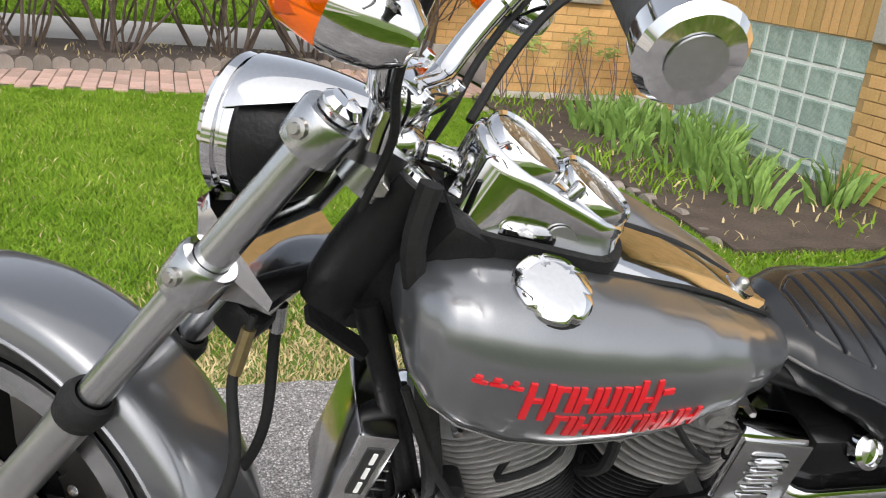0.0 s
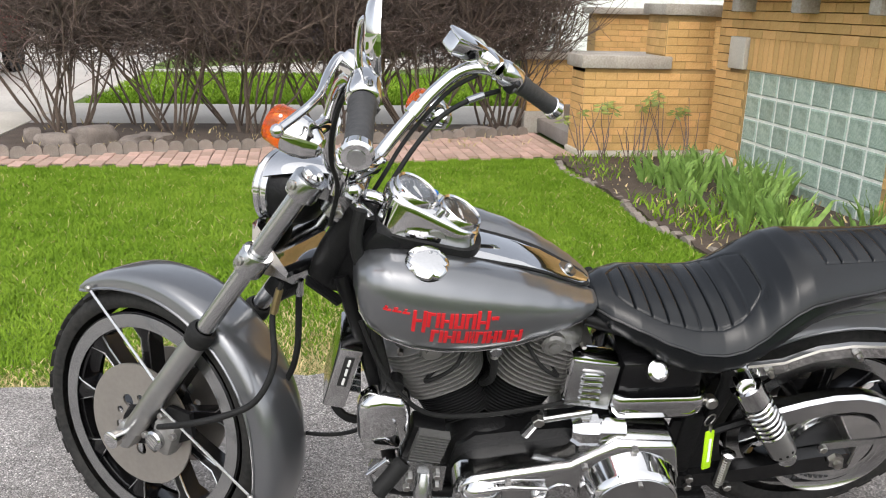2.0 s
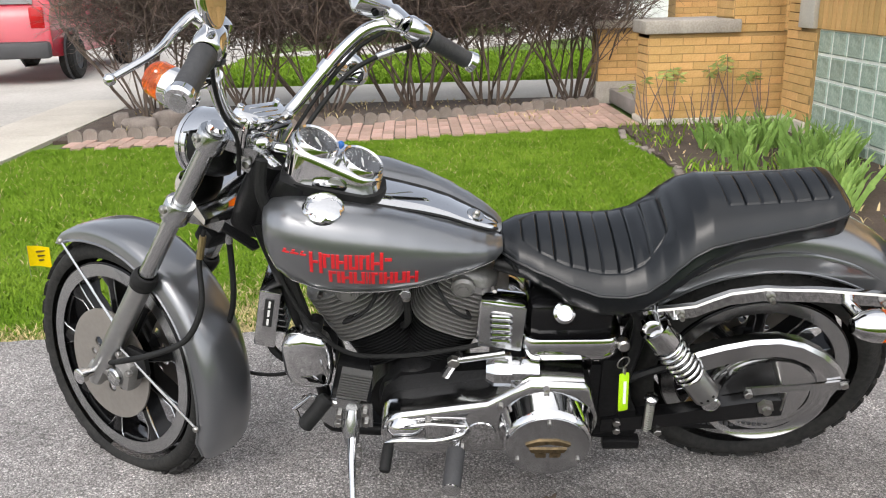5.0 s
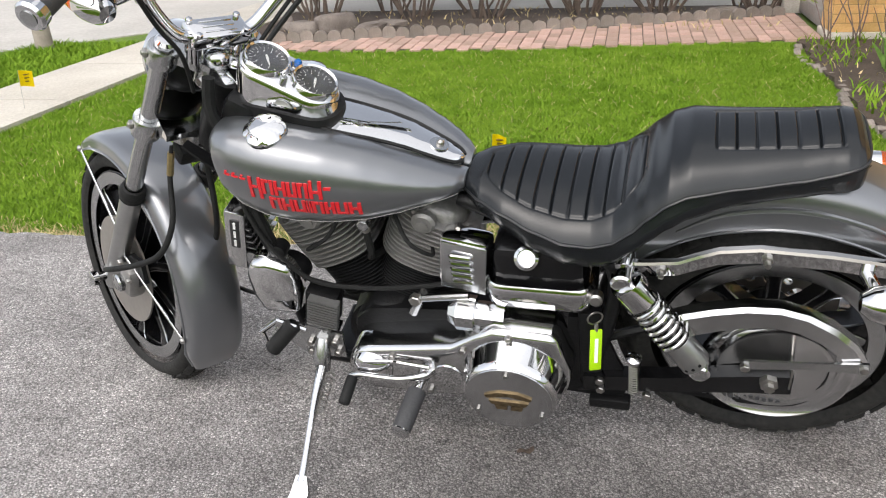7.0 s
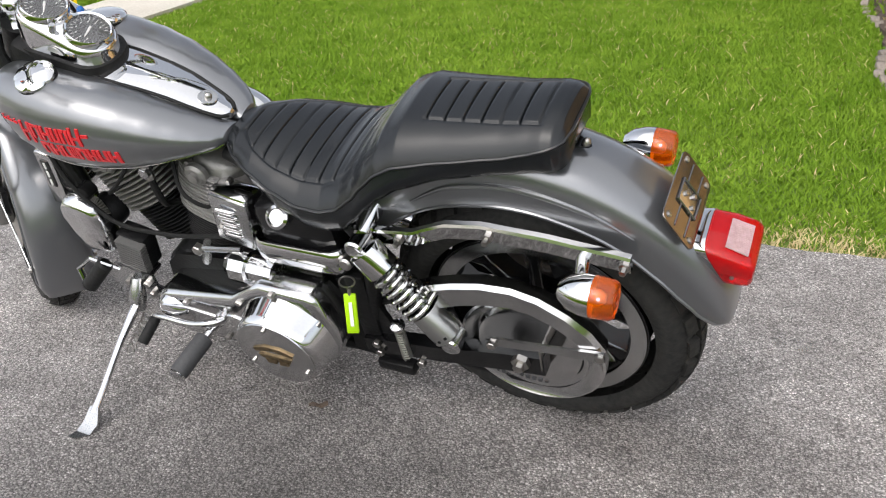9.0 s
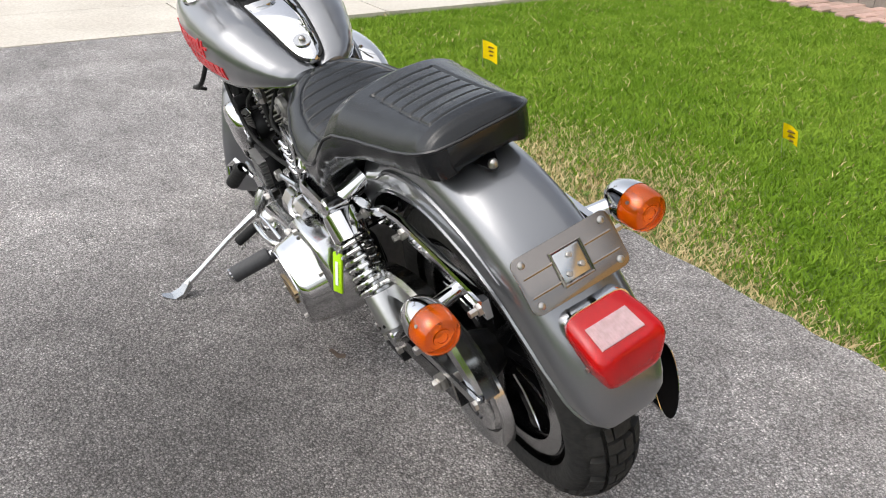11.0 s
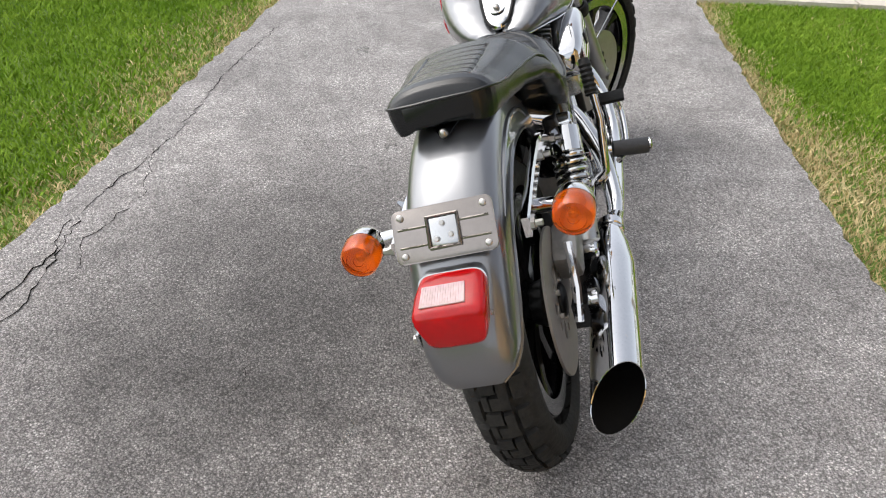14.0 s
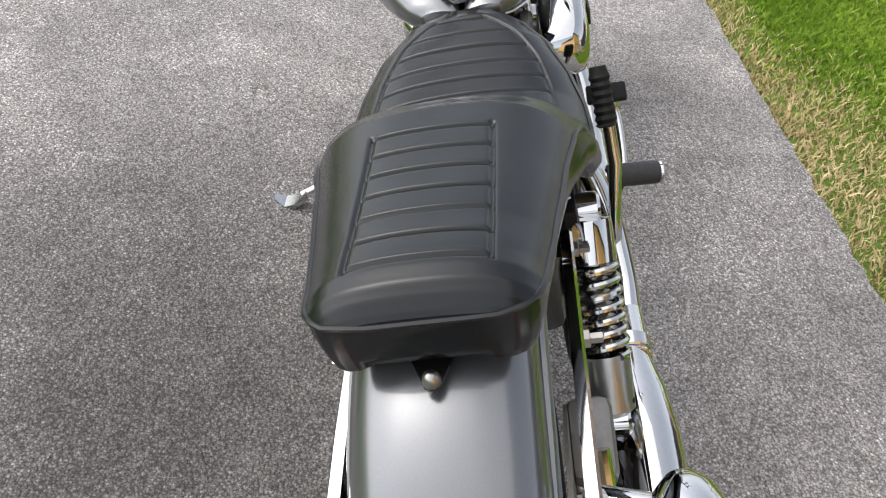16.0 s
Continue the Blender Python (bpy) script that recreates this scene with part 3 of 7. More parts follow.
def dry_share(P, width):
    """Share of dead grass: high at the driveway edge, fading into the lawn in tongues."""
    w = width * (0.38 + 0.3 * wob(P) + 1.2 * np.exp(-((P[:, 0] + 1.15) / 0.75) ** 2))
    return np.clip(1.15 - (P[:, 1] - 1.07) / np.maximum(w, 0.12), 0, 1)


def green_keep(P, rng):
    return rng.uniform(0, 1, len(P)) > 1.0 - (1.0 - dry_share(P, 0.44)) ** 1.2


def dry_keep(P, rng):
    return rng.uniform(0, 1, len(P)) < dry_share(P, 0.55) * 0.75 + 0.05 * (wob(P) > 0.3)


blades("lawn_grass", [(-3.95, 1.09, 0.82, 5.06), (-0.9, 5.06, 0.82, 5.2), (-0.1, 5.2, 0.82, 5.3)], 19000, 0.012, 0.030, "blade", "short bright green spring lawn grass", "grass", 11, width=0.0021, keep=green_keep)
blades("dry_grass", [(-3.95, 1.06, 3.0, 2.0)], 15000, 0.010, 0.026, "straw", "dry straw-coloured grass along the driveway edge", "grass", 12, width=0.0024, keep=dry_keep)
blades("dead_blades", [(-3.95, 1.6, 0.82, 4.94)], 260, 0.015, 0.035, "straw", "scattered dead blades in the lawn", "grass", 22, width=0.0024)
blades("back_grass", [(0.82, 1.15, 6.0, 1.94)], 9000, 0.015, 0.034, "blade", "short green grass beside the driveway", "grass", 13, keep=green_keep)
blades("side_grass", [(-4.14, -4.6, 4.0, -1.36)], 9000, 0.014, 0.034, "blade", "green grass along the far side of the driveway", "grass", 14,
       keep=lambda P, r: r.uniform(0, 1, len(P)) > np.clip(1.0 - (-1.36 - P[:, 1]) / (0.4 + 0.22 * wob(P)), 0, 1) * 0.92)
blades("side_dry_grass", [(-4.14, -2.1, 4.0, -1.31)], 8000, 0.010, 0.026, "straw", "dry grass along the far driveway edge", "grass", 15,
       keep=lambda P, r: r.uniform(0, 1, len(P)) < np.clip(1.0 - (-1.33 - P[:, 1]) / (0.5 + 0.25 * wob(P)), 0, 1) * 0.85)
blades("parkway_grass", [(-8.1, 1.6, -5.03, 5.4), (-6.1, 5.4, -5.03, 6.0)], 2200, 0.04, 0.08, "blade", "green grass strip between sidewalk and street", "grass", 16, width=0.006)
blades("far_grass", [(-4.0, 9.8, 6.0, 14.5)], 900, 0.05, 0.1, "blade", "green lawn beyond the hedge", "grass", 17, width=0.011)
blades("bed_weeds", [(0.99, 2.3, 2.3, 5.8)], 500, 0.03, 0.09, "blade", "sparse weeds in the flower bed", "weeds", 18, width=0.006, zbase=0.0,
       keep=lambda P, r: r.uniform(0, 1, len(P)) < np.clip(wob(P) * 0.8 + 0.25, 0, 1))
blades("bed_litter", [(-3.9, 6.3, 1.0, 7.9), (1.0, 2.3, 2.4, 5.8)], 50, 0.01, 0.06, "straw", "dead twigs and leaves on the soil", "litter", 19, width=0.006, zbase=0.0)


def twig_cloud(name, rng, centre, size, count, zmin):
    """Many fine bent twigs filling a flattened crown; three-sided, tapering."""
    n = count
    v = rng.normal(size=(n, 3)); v /= np.linalg.norm(v, axis=1)[:, None]
    p = np.array(centre) + v * (rng.uniform(0, 1, n) ** 0.42)[:, None] * np.array(size)
    p[:, 2] = np.maximum(p[:, 2], zmin + rng.uniform(0, 0.35, n))
    d = rng.normal(size=(n, 3)) * np.array([0.8, 0.8, 0.5]) + np.array([0, 0, 0.45]) + v * 0.35
    d /= np.linalg.norm(d, axis=1)[:, None]
    ln = rng.uniform(0.20, 0.55, n)
    r = rng.uniform(0.0028, 0.0066, n)
    u = np.cross(d, [0.31, 0.77, 0.55]); u /= np.linalg.norm(u, axis=1)[:, None]
    w = np.cross(d, u)
    rings = []
    c = p.copy()
    for k in range(4):
        rr_ = (r * (1 - 0.26 * k))[:, None]
        rings += [c + rr_ * (math.cos(a) * u + math.sin(a) * w) for a in (0, 2.094, 4.189)]
        d = d + rng.normal(size=(n, 3)) * 0.33 + np.array([0, 0, 0.07]); d /= np.linalg.norm(d, axis=1)[:, None]
        c = c + d * (ln / 3)[:, None]
    V = np.stack(rings, 1).reshape(-1, 3)
    q = [(3 * k + a, 3 * k + (a + 1) % 3, 3 * k + 3 + (a + 1) % 3, 3 * k + 3 + a) for k in range(3) for a in range(3)]
    F = (np.arange(n)[:, None, None] * 12 + np.array(q)[None]).reshape(-1)
    me = bpy.data.meshes.new(name)
    me.vertices.add(len(V)); me.vertices.foreach_set("co", V.ravel())
    me.loops.add(len(F)); me.loops.foreach_set("vertex_index", F)
    me.polygons.add(len(F) // 4); me.polygons.foreach_set("loop_start", np.arange(0, len(F), 4))
    me.update(); me.validate()
    me.materials.append(M["twig"])
    return new(name, me)


def shrub(x, y, seed, stems=10, reach=0.75, count=4600):
    """A bare hedge shrub: bent stems fanning from one base, forking, under a dense crown of twigs."""
    rng = random.Random(seed)
    ob = thing("shrub", "bare brown multi-stemmed hedge shrub", "shrub", group="hedge shrubs")

    def grow(p, d, r, ln, depth, bm):
        pts, rs = [p], [r]
        n = 5
        for i in range(n):
            d = (d + Vector((rng.uniform(-1, 1), rng.uniform(-1, 1), rng.uniform(-0.25, 0.6))) * 0.30).normalized()
            p = p + d * ln / n
            pts.append(p.copy()); rs.append(r * (1 - 0.55 * (i + 1) / n))
            if depth > 0 and i > 0:
                dd = (d + Vector((rng.uniform(-1, 1), rng.uniform(-1, 1), rng.uniform(-0.1, 0.7))) * 0.9).normalized()
                grow(p.copy(), dd, r * 0.5, ln * rng.uniform(0.5, 0.8), depth - 1, bm)
        tube(pts, rs, 5 if depth > 1 else 4, bm)

    for s in range(stems):
        a = 2 * math.pi * (s + rng.uniform(0, 0.7)) / stems
        b0 = Vector((x + 0.13 * math.cos(a), y + 0.09 * math.sin(a), -0.02))
        f = rng.uniform(0.25, 1.0)
        d = Vector((math.cos(a) * f * reach, math.sin(a) * f * reach * 0.6, rng.uniform(0.75, 1.0))).normalized()
        bm = bmesh.new()
        grow(b0, d, rng.uniform(0.011, 0.021), rng.uniform(1.0, 1.5), 2, bm)
        part("stem", bm, "bark", ob)
    tw = twig_cloud("twig_mass", np.random.default_rng(seed), (x, y, 1.55), (0.85, 0.6, 1.05), count, 0.62)
    tw.parent = ob
    tw["kind"] = "stuff"
    return ob


for k in range(6):
    shrub(-3.55 + 0.88 * k + (0.1 if k % 2 else 0), 7.2 + 0.05 * k + 0.12 * (k % 2), 100 + k)
for k in range(6):
    shrub(-3.9 + 0.95 * k, 7.85, 200 + k, stems=5, count=2600)


def iris(x, y, seed, n=26, h=0.5):
    rng = random.Random(seed)
    ob = thing("iris", "clump of upright green iris leaves in the bed", "iris plant", group="iris clumps along the wall")
    for _ in range(n):
        bm = bmesh.new()
        a = rng.uniform(0, 2 * math.pi)
        r = rng.uniform(0.0, 0.13)
        p = Vector((x + r * math.cos(a), y + r * math.sin(a), -0.01))
        d = Vector((math.cos(a) * rng.uniform(0.05, 0.55), math.sin(a) * rng.uniform(0.05, 0.55), 1)).normalized()
        s = d.cross(Vector((math.cos(a + 1.1), math.sin(a + 1.1), 0.1))).normalized()
        L, w = h * rng.uniform(0.6, 1.1), rng.uniform(0.012, 0.02)
        rings = []
        for i, (t, ww) in enumerate(((0, 0.8), (0.35, 1.0), (0.7, 0.8), (0.9, 0.4), (1.0, 0.05))):
            c = p + d * L * t + Vector((math.cos(a), math.sin(a), -0.35)) * (t ** 3) * L * rng.uniform(0.05, 0.25)
            rings.append([c - s * w * ww, c + s.cross(d) * 0.0025, c + s * w * ww, c - s.cross(d) * 0.0025])
        loft(rings, bm=bm)
        part("leaf", bm, "leaf", ob)
    return ob


rr = random.Random(8)
for k in range(24):
    iris(1.95 + rr.uniform(-0.35, 0.25) - 0.2 * (k % 3 == 0), 2.75 + 0.1 * k + rr.uniform(-0.05, 0.05), 300 + k, 22, rr.uniform(0.22, 0.34))
for k in range(6):
    iris(1.45 + rr.uniform(-0.1, 0.1), 3.15 + 0.3 * k + rr.uniform(-0.1, 0.1), 340 + k, 12, 0.2)


def sparse_bush(x, y, seed, h=0.6, leafy=True):
    rng = random.Random(seed)
    ob = thing("sparse_bush", "thin bare-stemmed bush with a few yellow-green leaves", "bush", group="sparse bushes at the porch")
    lf = bmesh.new()
    for s in range(5):
        p = Vector((x + rng.uniform(-0.04, 0.04), y + rng.uniform(-0.04, 0.04), 0))
        pts = [p.copy()]
        d = Vector((rng.uniform(-0.35, 0.35), rng.uniform(-0.3, 0.3), 1)).normalized()
        for i in range(5):
            d = (d + Vector((rng.uniform(-1, 1), rng.uniform(-1, 1), 0.2)) * 0.16).normalized()
            p = p + d * h * rng.uniform(0.14, 0.22)
            pts.append(p.copy())
        tube(pts, [0.006, 0.005, 0.005, 0.004, 0.003, 0.002], 5, st := bmesh.new())
        part("stem", st, "twig", ob)
        if leafy and s % 2 == 0:
            for q in range(9):
                a = rng.uniform(0, 6.28)
                dd = Vector((math.cos(a), math.sin(a), rng.uniform(-0.7, 0.2))).normalized()
                sd = dd.orthogonal().normalized() * 0.013
                c = pts[-1] - Vector((0, 0, rng.uniform(0, 0.06)))
                loft([[c, c + Vector((0, 0, .001)), c + Vector((0, 0.001, 0))], [c + dd * 0.04 + sd, c + dd * 0.04 - sd, c + dd * 0.04 + Vector((0, 0, .004))], [c + dd * 0.085, c + dd * 0.085 + Vector((0, 0, .001)), c + dd * 0.085 + Vector((0, .001, 0))]], bm=lf)
    if leafy:
        part("leaf_cluster", lf, "shrubleaf", ob)["kind"] = "stuff"
    return ob


for k, (x, y, h) in enumerate([(1.18, 5.62, .5), (1.42, 5.7, .55), (1.75, 5.62, .62), (2.0, 5.68, .66), (1.6, 5.5, .4), (2.2, 5.6, .55)]):
    sparse_bush(x, y, 400 + k, h, k != 4)


# ---- street things ----
def utility_flag(x, y, turn, h=0.3, tilt=8, big=1.0):
    ob = thing("marker_flag", "small yellow plastic utility marker flag on a wire", "flag", pose(x, y, -0.03, tilt, 0, turn), "utility marker flags")
    part("wire", tube([(0, 0, 0), (0, 0, h)], 0.0012, 5), "wire", ob)
    rings = []
    for i in range(7):
        u = i / 6
        yy = 0.012 * math.sin(u * 5) * u
        rings.append([(0.088 * big * u, yy, h - 0.1 * big - 0.02 * u), (0.088 * big * u, yy + 0.0006, h - 0.1 * big - 0.02 * u), (0.088 * big * u, yy + 0.0006, h - 0.02 * u), (0.088 * big * u, yy, h - 0.02 * u)])
    fl = part("flag", loft(rings), "flag", ob)
    b = bmesh.new()
    for k in range(3):
        box((0.052 * big, -0.001, h - 0.035 - 0.022 * k), (0.036 - 0.008 * k, 0.012, 0.005), bm=b)
    part("print_bar", b, "flagink", fl, "dark unreadable print")
    return ob


utility_flag(-2.62, 1.84, 30, 0.17, 10)
utility_flag(-1.02, 2.2, 15, 0.17, 22, 0.75)
utility_flag(-4.13, 3.0, 70, 0.28, 5)
utility_flag(-6.2, 7.2, 20, 0.26, 5)

post = thing("wooden_post", "weathered grey wooden post in the parkway grass", "post", pose(-5.9, 5.75, -0.05, 3, 0, 0))
part("post_shaft", lathe([(0.085, 0), (0.08, 0.5), (0.075, 1.6), (0.07, 2.4), (0.0, 2.4)], (0, 0, 0), (0, 0, 1), 14), "wood", post)


def parked_car(name, m, paint, label):
    """A boxy parked car: body, windows, bumpers, lamps, wheels. Length along x."""
    ob = thing(name, label, "car", m)
    prof = [(-2.2, 0.45), (-2.25, 0.8), (-2.1, 1.0), (-1.0, 1.1), (-0.45, 1.62), (1.7, 1.66), (2.1, 1.1), (2.22, 0.95), (2.22, 0.5), (1.9, 0.38), (-1.9, 0.38)]
    rings = []
    for y, k in ((-0.85, 0.93), (-0.88, 0.985), (-0.8, 1.0), (0.8, 1.0), (0.88, 0.985), (0.85, 0.93)):
        rings.append([(px * k, y * (0.86 if pz > 1.3 else 1.0), 0.38 + (pz - 0.38) * (0.5 + 0.5 * k)) for px, pz in prof])
    part("body", loft(rings), paint, ob)
    for sgn in (-1, 1):
        for a, b in ((-0.75, 0.15), (0.22, 1.0), (1.07, 1.75)):
            part("side_window", plate([(a - 0.12, 1.08), (b + 0.03, 1.08), (b, 1.5), (a + 0.18, 1.5)], (0, sgn * 0.862, 0), (1, 0, 0), (0, -sgn * 0.12, 1), (0, sgn, 0), 0.012), "carglass", ob)
        for wx in (-1.35, 1.35):
            w = part("wheel", lathe([(0.19, 0), (0.3, 0), (0.335, 0.03), (0.335, 0.19), (0.3, 0.22), (0.19, 0.22)], (wx, sgn * 0.74, 0.335), (0, sgn, 0), 28), "tyre", ob)
            part("rim", lathe([(0.0, 0.17), (0.06, 0.19), (0.16, 0.175), (0.195, 0.205), (0.195, 0.05), (0, 0.05)], (wx, sgn * 0.74, 0.335), (0, sgn, 0), 20), "darkplastic", w)
            part("wheel_arch", lathe([(0.37, 0), (0.42, 0), (0.42, 0.02), (0.37, 0.02)], (wx, sgn * 0.87, 0.36), (0, sgn, 0), 24), "darkplastic", ob)
        part("tail_lamp", box((2.2, sgn * 0.72, 0.95), (0.06, 0.2, 0.3), 0.02), "red", ob)
        part("head_lamp", box((-2.2, sgn * 0.66, 0.82), (0.08, 0.3, 0.16), 0.03), "clear", ob)
    for sx in (-2.25, 2.25):
        part("bumper", box((sx, 0, 0.5), (0.16, 1.74, 0.24), 0.05), "darkplastic", ob)
    part("rear_window", plate([(-0.65, 1.14), (0.65, 1.14), (0.58, 1.56), (-0.58, 1.56)], (2.66, 0, 0), (0, 1, 0), (-0.5, 0, 1), (1, 0, 0.5), 0.01), "carglass", ob)
    part("number_plate", box((2.26, 0, 0.8), (0.02, 0.32, 0.16), 0.005), "white", ob)
    return ob


parked_car("parked_car", pose(-7.05, 13.2, -0.02, 0, 0, -88), "redcar", "red boxy car parked on the pale street")
parked_car("parked_car", pose(-1.6, 19.5, -0.02, 0, 0, 35), "bluecar", "dark blue car parked beyond the hedge")


def far_house(name, x, y, w, d, h, label):
    ob = thing(name, label, "house")
    part("wall", box((x, y, h / 2), (w, d, h)), "white_siding", ob)
    part("roof", loft([[(x - w / 2 - .3, y - d / 2 - .3, h), (x + w / 2 + .3, y - d / 2 - .3, h), (x + w / 2 + .3, y + d / 2 + .3, h), (x - w / 2 - .3, y + d / 2 + .3, h)],
                       [(x - w / 2 + 1, y - .1, h + 2), (x + w / 2 - 1, y - .1, h + 2), (x + w / 2 - 1, y + .1, h + 2), (x - w / 2 + 1, y + .1, h + 2)]]), "roofing", ob)
    k = 0
    while -w / 2 + 1.2 + 2.4 * k < w / 2 - 1:
        wx = x - w / 2 + 1.2 + 2.4 * k
        wi = part("window", box((wx, y - d / 2, h * 0.55), (1.1, 0.08, 1.3), 0.01), "white", ob)
        part("pane", box((wx, y - d / 2 - 0.045, h * 0.55), (0.92, 0.02, 1.12)), "carglass", wi)
        k += 1
    for j in range(int(h / 0.4)):
        part("siding_board", box((x, y - d / 2 - 0.012, 0.2 + 0.4 * j), (w, 0.02, 0.37)), "white_siding", ob)
    return ob


far_house("far_house", 8.5, 24, 13, 8, 5.2, "white sided house far beyond the hedge")
far_house("far_house", -26, 30, 12, 9, 5.0, "white sided house across the street")


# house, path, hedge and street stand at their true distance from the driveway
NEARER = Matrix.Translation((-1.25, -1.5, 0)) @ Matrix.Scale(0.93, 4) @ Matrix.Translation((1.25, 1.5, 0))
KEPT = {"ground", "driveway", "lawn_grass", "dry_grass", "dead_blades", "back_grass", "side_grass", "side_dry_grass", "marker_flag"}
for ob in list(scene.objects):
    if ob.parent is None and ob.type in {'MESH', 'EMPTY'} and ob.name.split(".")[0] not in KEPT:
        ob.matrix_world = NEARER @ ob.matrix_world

# ---- the motorcycle: x to the rear, y to its right, z up, leaning on its stand ----
bike = thing("motorcycle", "silver-grey vintage cruiser motorcycle leaning on its kickstand on the driveway", "motorcycle", pose(-0.089, 0.182, 0.0, 18.8, 0, -4.0))
STEER = pose(-1.1134, 0.0212, 0.922, 1.467) @ pose(0, 0, 0, 0, 32.12, 0) @ pose(0, 0, 0, 0, 0, -37.08)
RAX = (0.0, 0.0, 0.318)
FAX = (-0.048, 0.0, -0.780)


def bolt(c, d, r=0.008, h=0.008, parent=None, material="zinc", m=None, name="bolt", dome=False):
    prof = [(r, 0), (r, h), (r * 0.85, h * 1.15), (0, h * 1.2)] if not dome else [(r, 0), (r, h * 0.4), (r * 0.8, h * 0.8), (r * 0.4, h), (0, h * 1.05)]
    b = lathe(prof, c, d, 6 if not dome else 12)
    return part(name, b, material, parent or bike, m=m)


# wheels
def tyre(c, R, w, rim, m, parent, tread_n, seed):
    """A tyre with rounded crown, sidewalls, and raised tread blocks between its grooves."""
    prof = []
    for k in range(17):
        a = radians(-125 + 250 * k / 16)
        h = (R - rim) / 2
        prof.append((rim + h + (h - 0.010) * math.cos(a) * (1.0 if abs(a) < 1.6 else 1.05), w / 2 * math.sin(a) * (1.04 if abs(a) > 1.2 else 1)))
    t = part("tyre", lathe(prof, c, (0, 1, 0), 72), "tyre", parent, m=m)
    bm = bmesh.new()
    h = (R - rim) / 2

    def pt(ang, lat, lift):
        a = radians(lat)
        rad = rim + h + (h + lift) * math.cos(a)
        return Vector((c[0] + rad * math.cos(ang), c[1] + (w / 2 + lift) * math.sin(a), c[2] + rad * math.sin(ang)))

    step = 2 * math.pi / tread_n
    for i in range(tread_n):
        a0 = i * step
        for (l0, l1, s0, s1, off) in ((-8, 21, 0.08, 0.46, 0.0), (6, 21, 0.46, 0.88, 0.0), (-21, 3, 0.58, 0.96, 0.0), (-21, -11, 0.08, 0.50, 0.0), (27, 50, 0.1, 0.76, 0.18), (-50, -27, 0.1, 0.76, 0.6)):
            rings = []
            for s in (s0, (s0 + s1) / 2, s1):
                ang = a0 + (s + off) * step
                rings.append([pt(ang, l0, -0.012), pt(ang, l1, -0.012), pt(ang, l1, 0.0035), pt(ang, (l0 + l1) / 2, 0.004), pt(ang, l0, 0.0035)])
            loft(rings, bm=bm)
    part("tread", bm, "tyre", t, "raised tread blocks", m=m, angle=30)
    return t


def cast_wheel(name, c, rim_r, w, m, spokes, label):
    prof = [(rim_r - 0.03, -w / 2 + 0.012), (rim_r - 0.006, -w / 2), (rim_r + 0.008, -w / 2), (rim_r + 0.008, -w / 2 + 0.01), (rim_r - 0.012, -w / 4), (rim_r - 0.012, w / 4), (rim_r + 0.008, w / 2 - 0.01), (rim_r + 0.008, w / 2), (rim_r - 0.006, w / 2), (rim_r - 0.03, w / 2 - 0.012), (rim_r - 0.034, 0)]
    wh = part(name, lathe(prof + [prof[0]], c, (0, 1, 0), 72), "blackgloss", bike, label, m=m)
    for s in (-1, 1):
        part("rim_lip", lathe([(rim_r - 0.027, 0), (rim_r + 0.004, 0), (rim_r + 0.004, 0.003), (rim_r - 0.027, 0.003)], (c[0], s * (w / 2 + 0.0005), c[2]), (0, s, 0), 72), "satin", wh, "machined silver rim lip", m=m)
    part("hub", lathe([(0.0, -0.075), (0.042, -0.075), (0.05, -0.06), (0.038, -0.03), (0.038, 0.03), (0.05, 0.06), (0.042, 0.075), (0, 0.075)], c, (0, 1, 0), 32), "black", wh, m=m)
    for i in range(spokes):
        a = 2 * math.pi * i / spokes + 0.2
        ca, sa = math.cos(a), math.sin(a)

        def P(r, t, y):
            return (c[0] + r * ca - t * sa, c[1] + y, c[2] + r * sa + t * ca)
        rings = []
        for r, t, y in ((0.036, 0.017, 0.03), (0.10, 0.011, 0.022), (rim_r - 0.06, 0.011, 0.022), (rim_r - 0.025, 0.03, 0.03), (rim_r - 0.014, 0.034, 0.03)):
            rings.append([P(r, -t, -y), P(r, 0, -y - 0.007), P(r, t, -y), P(r, t, y), P(r, 0, y + 0.007), P(r, -t, y)])
        sp = part("spoke", loft(rings), "blackgloss", wh, m=m)
        for s in (-1, 1):
            e = [P(r, s * t, -y - 0.0005) for r, t, y in ((0.06, 0.0145, 0.027), (0.10, 0.011, 0.022), (rim_r - 0.06, 0.011, 0.022), (rim_r - 0.03, 0.024, 0.028), (rim_r - 0.02, 0.034, 0.03))]
            part("spoke_edge", tube(e, 0.0024, 5), "satin", wh, "polished spoke edge", m=m)
    return wh


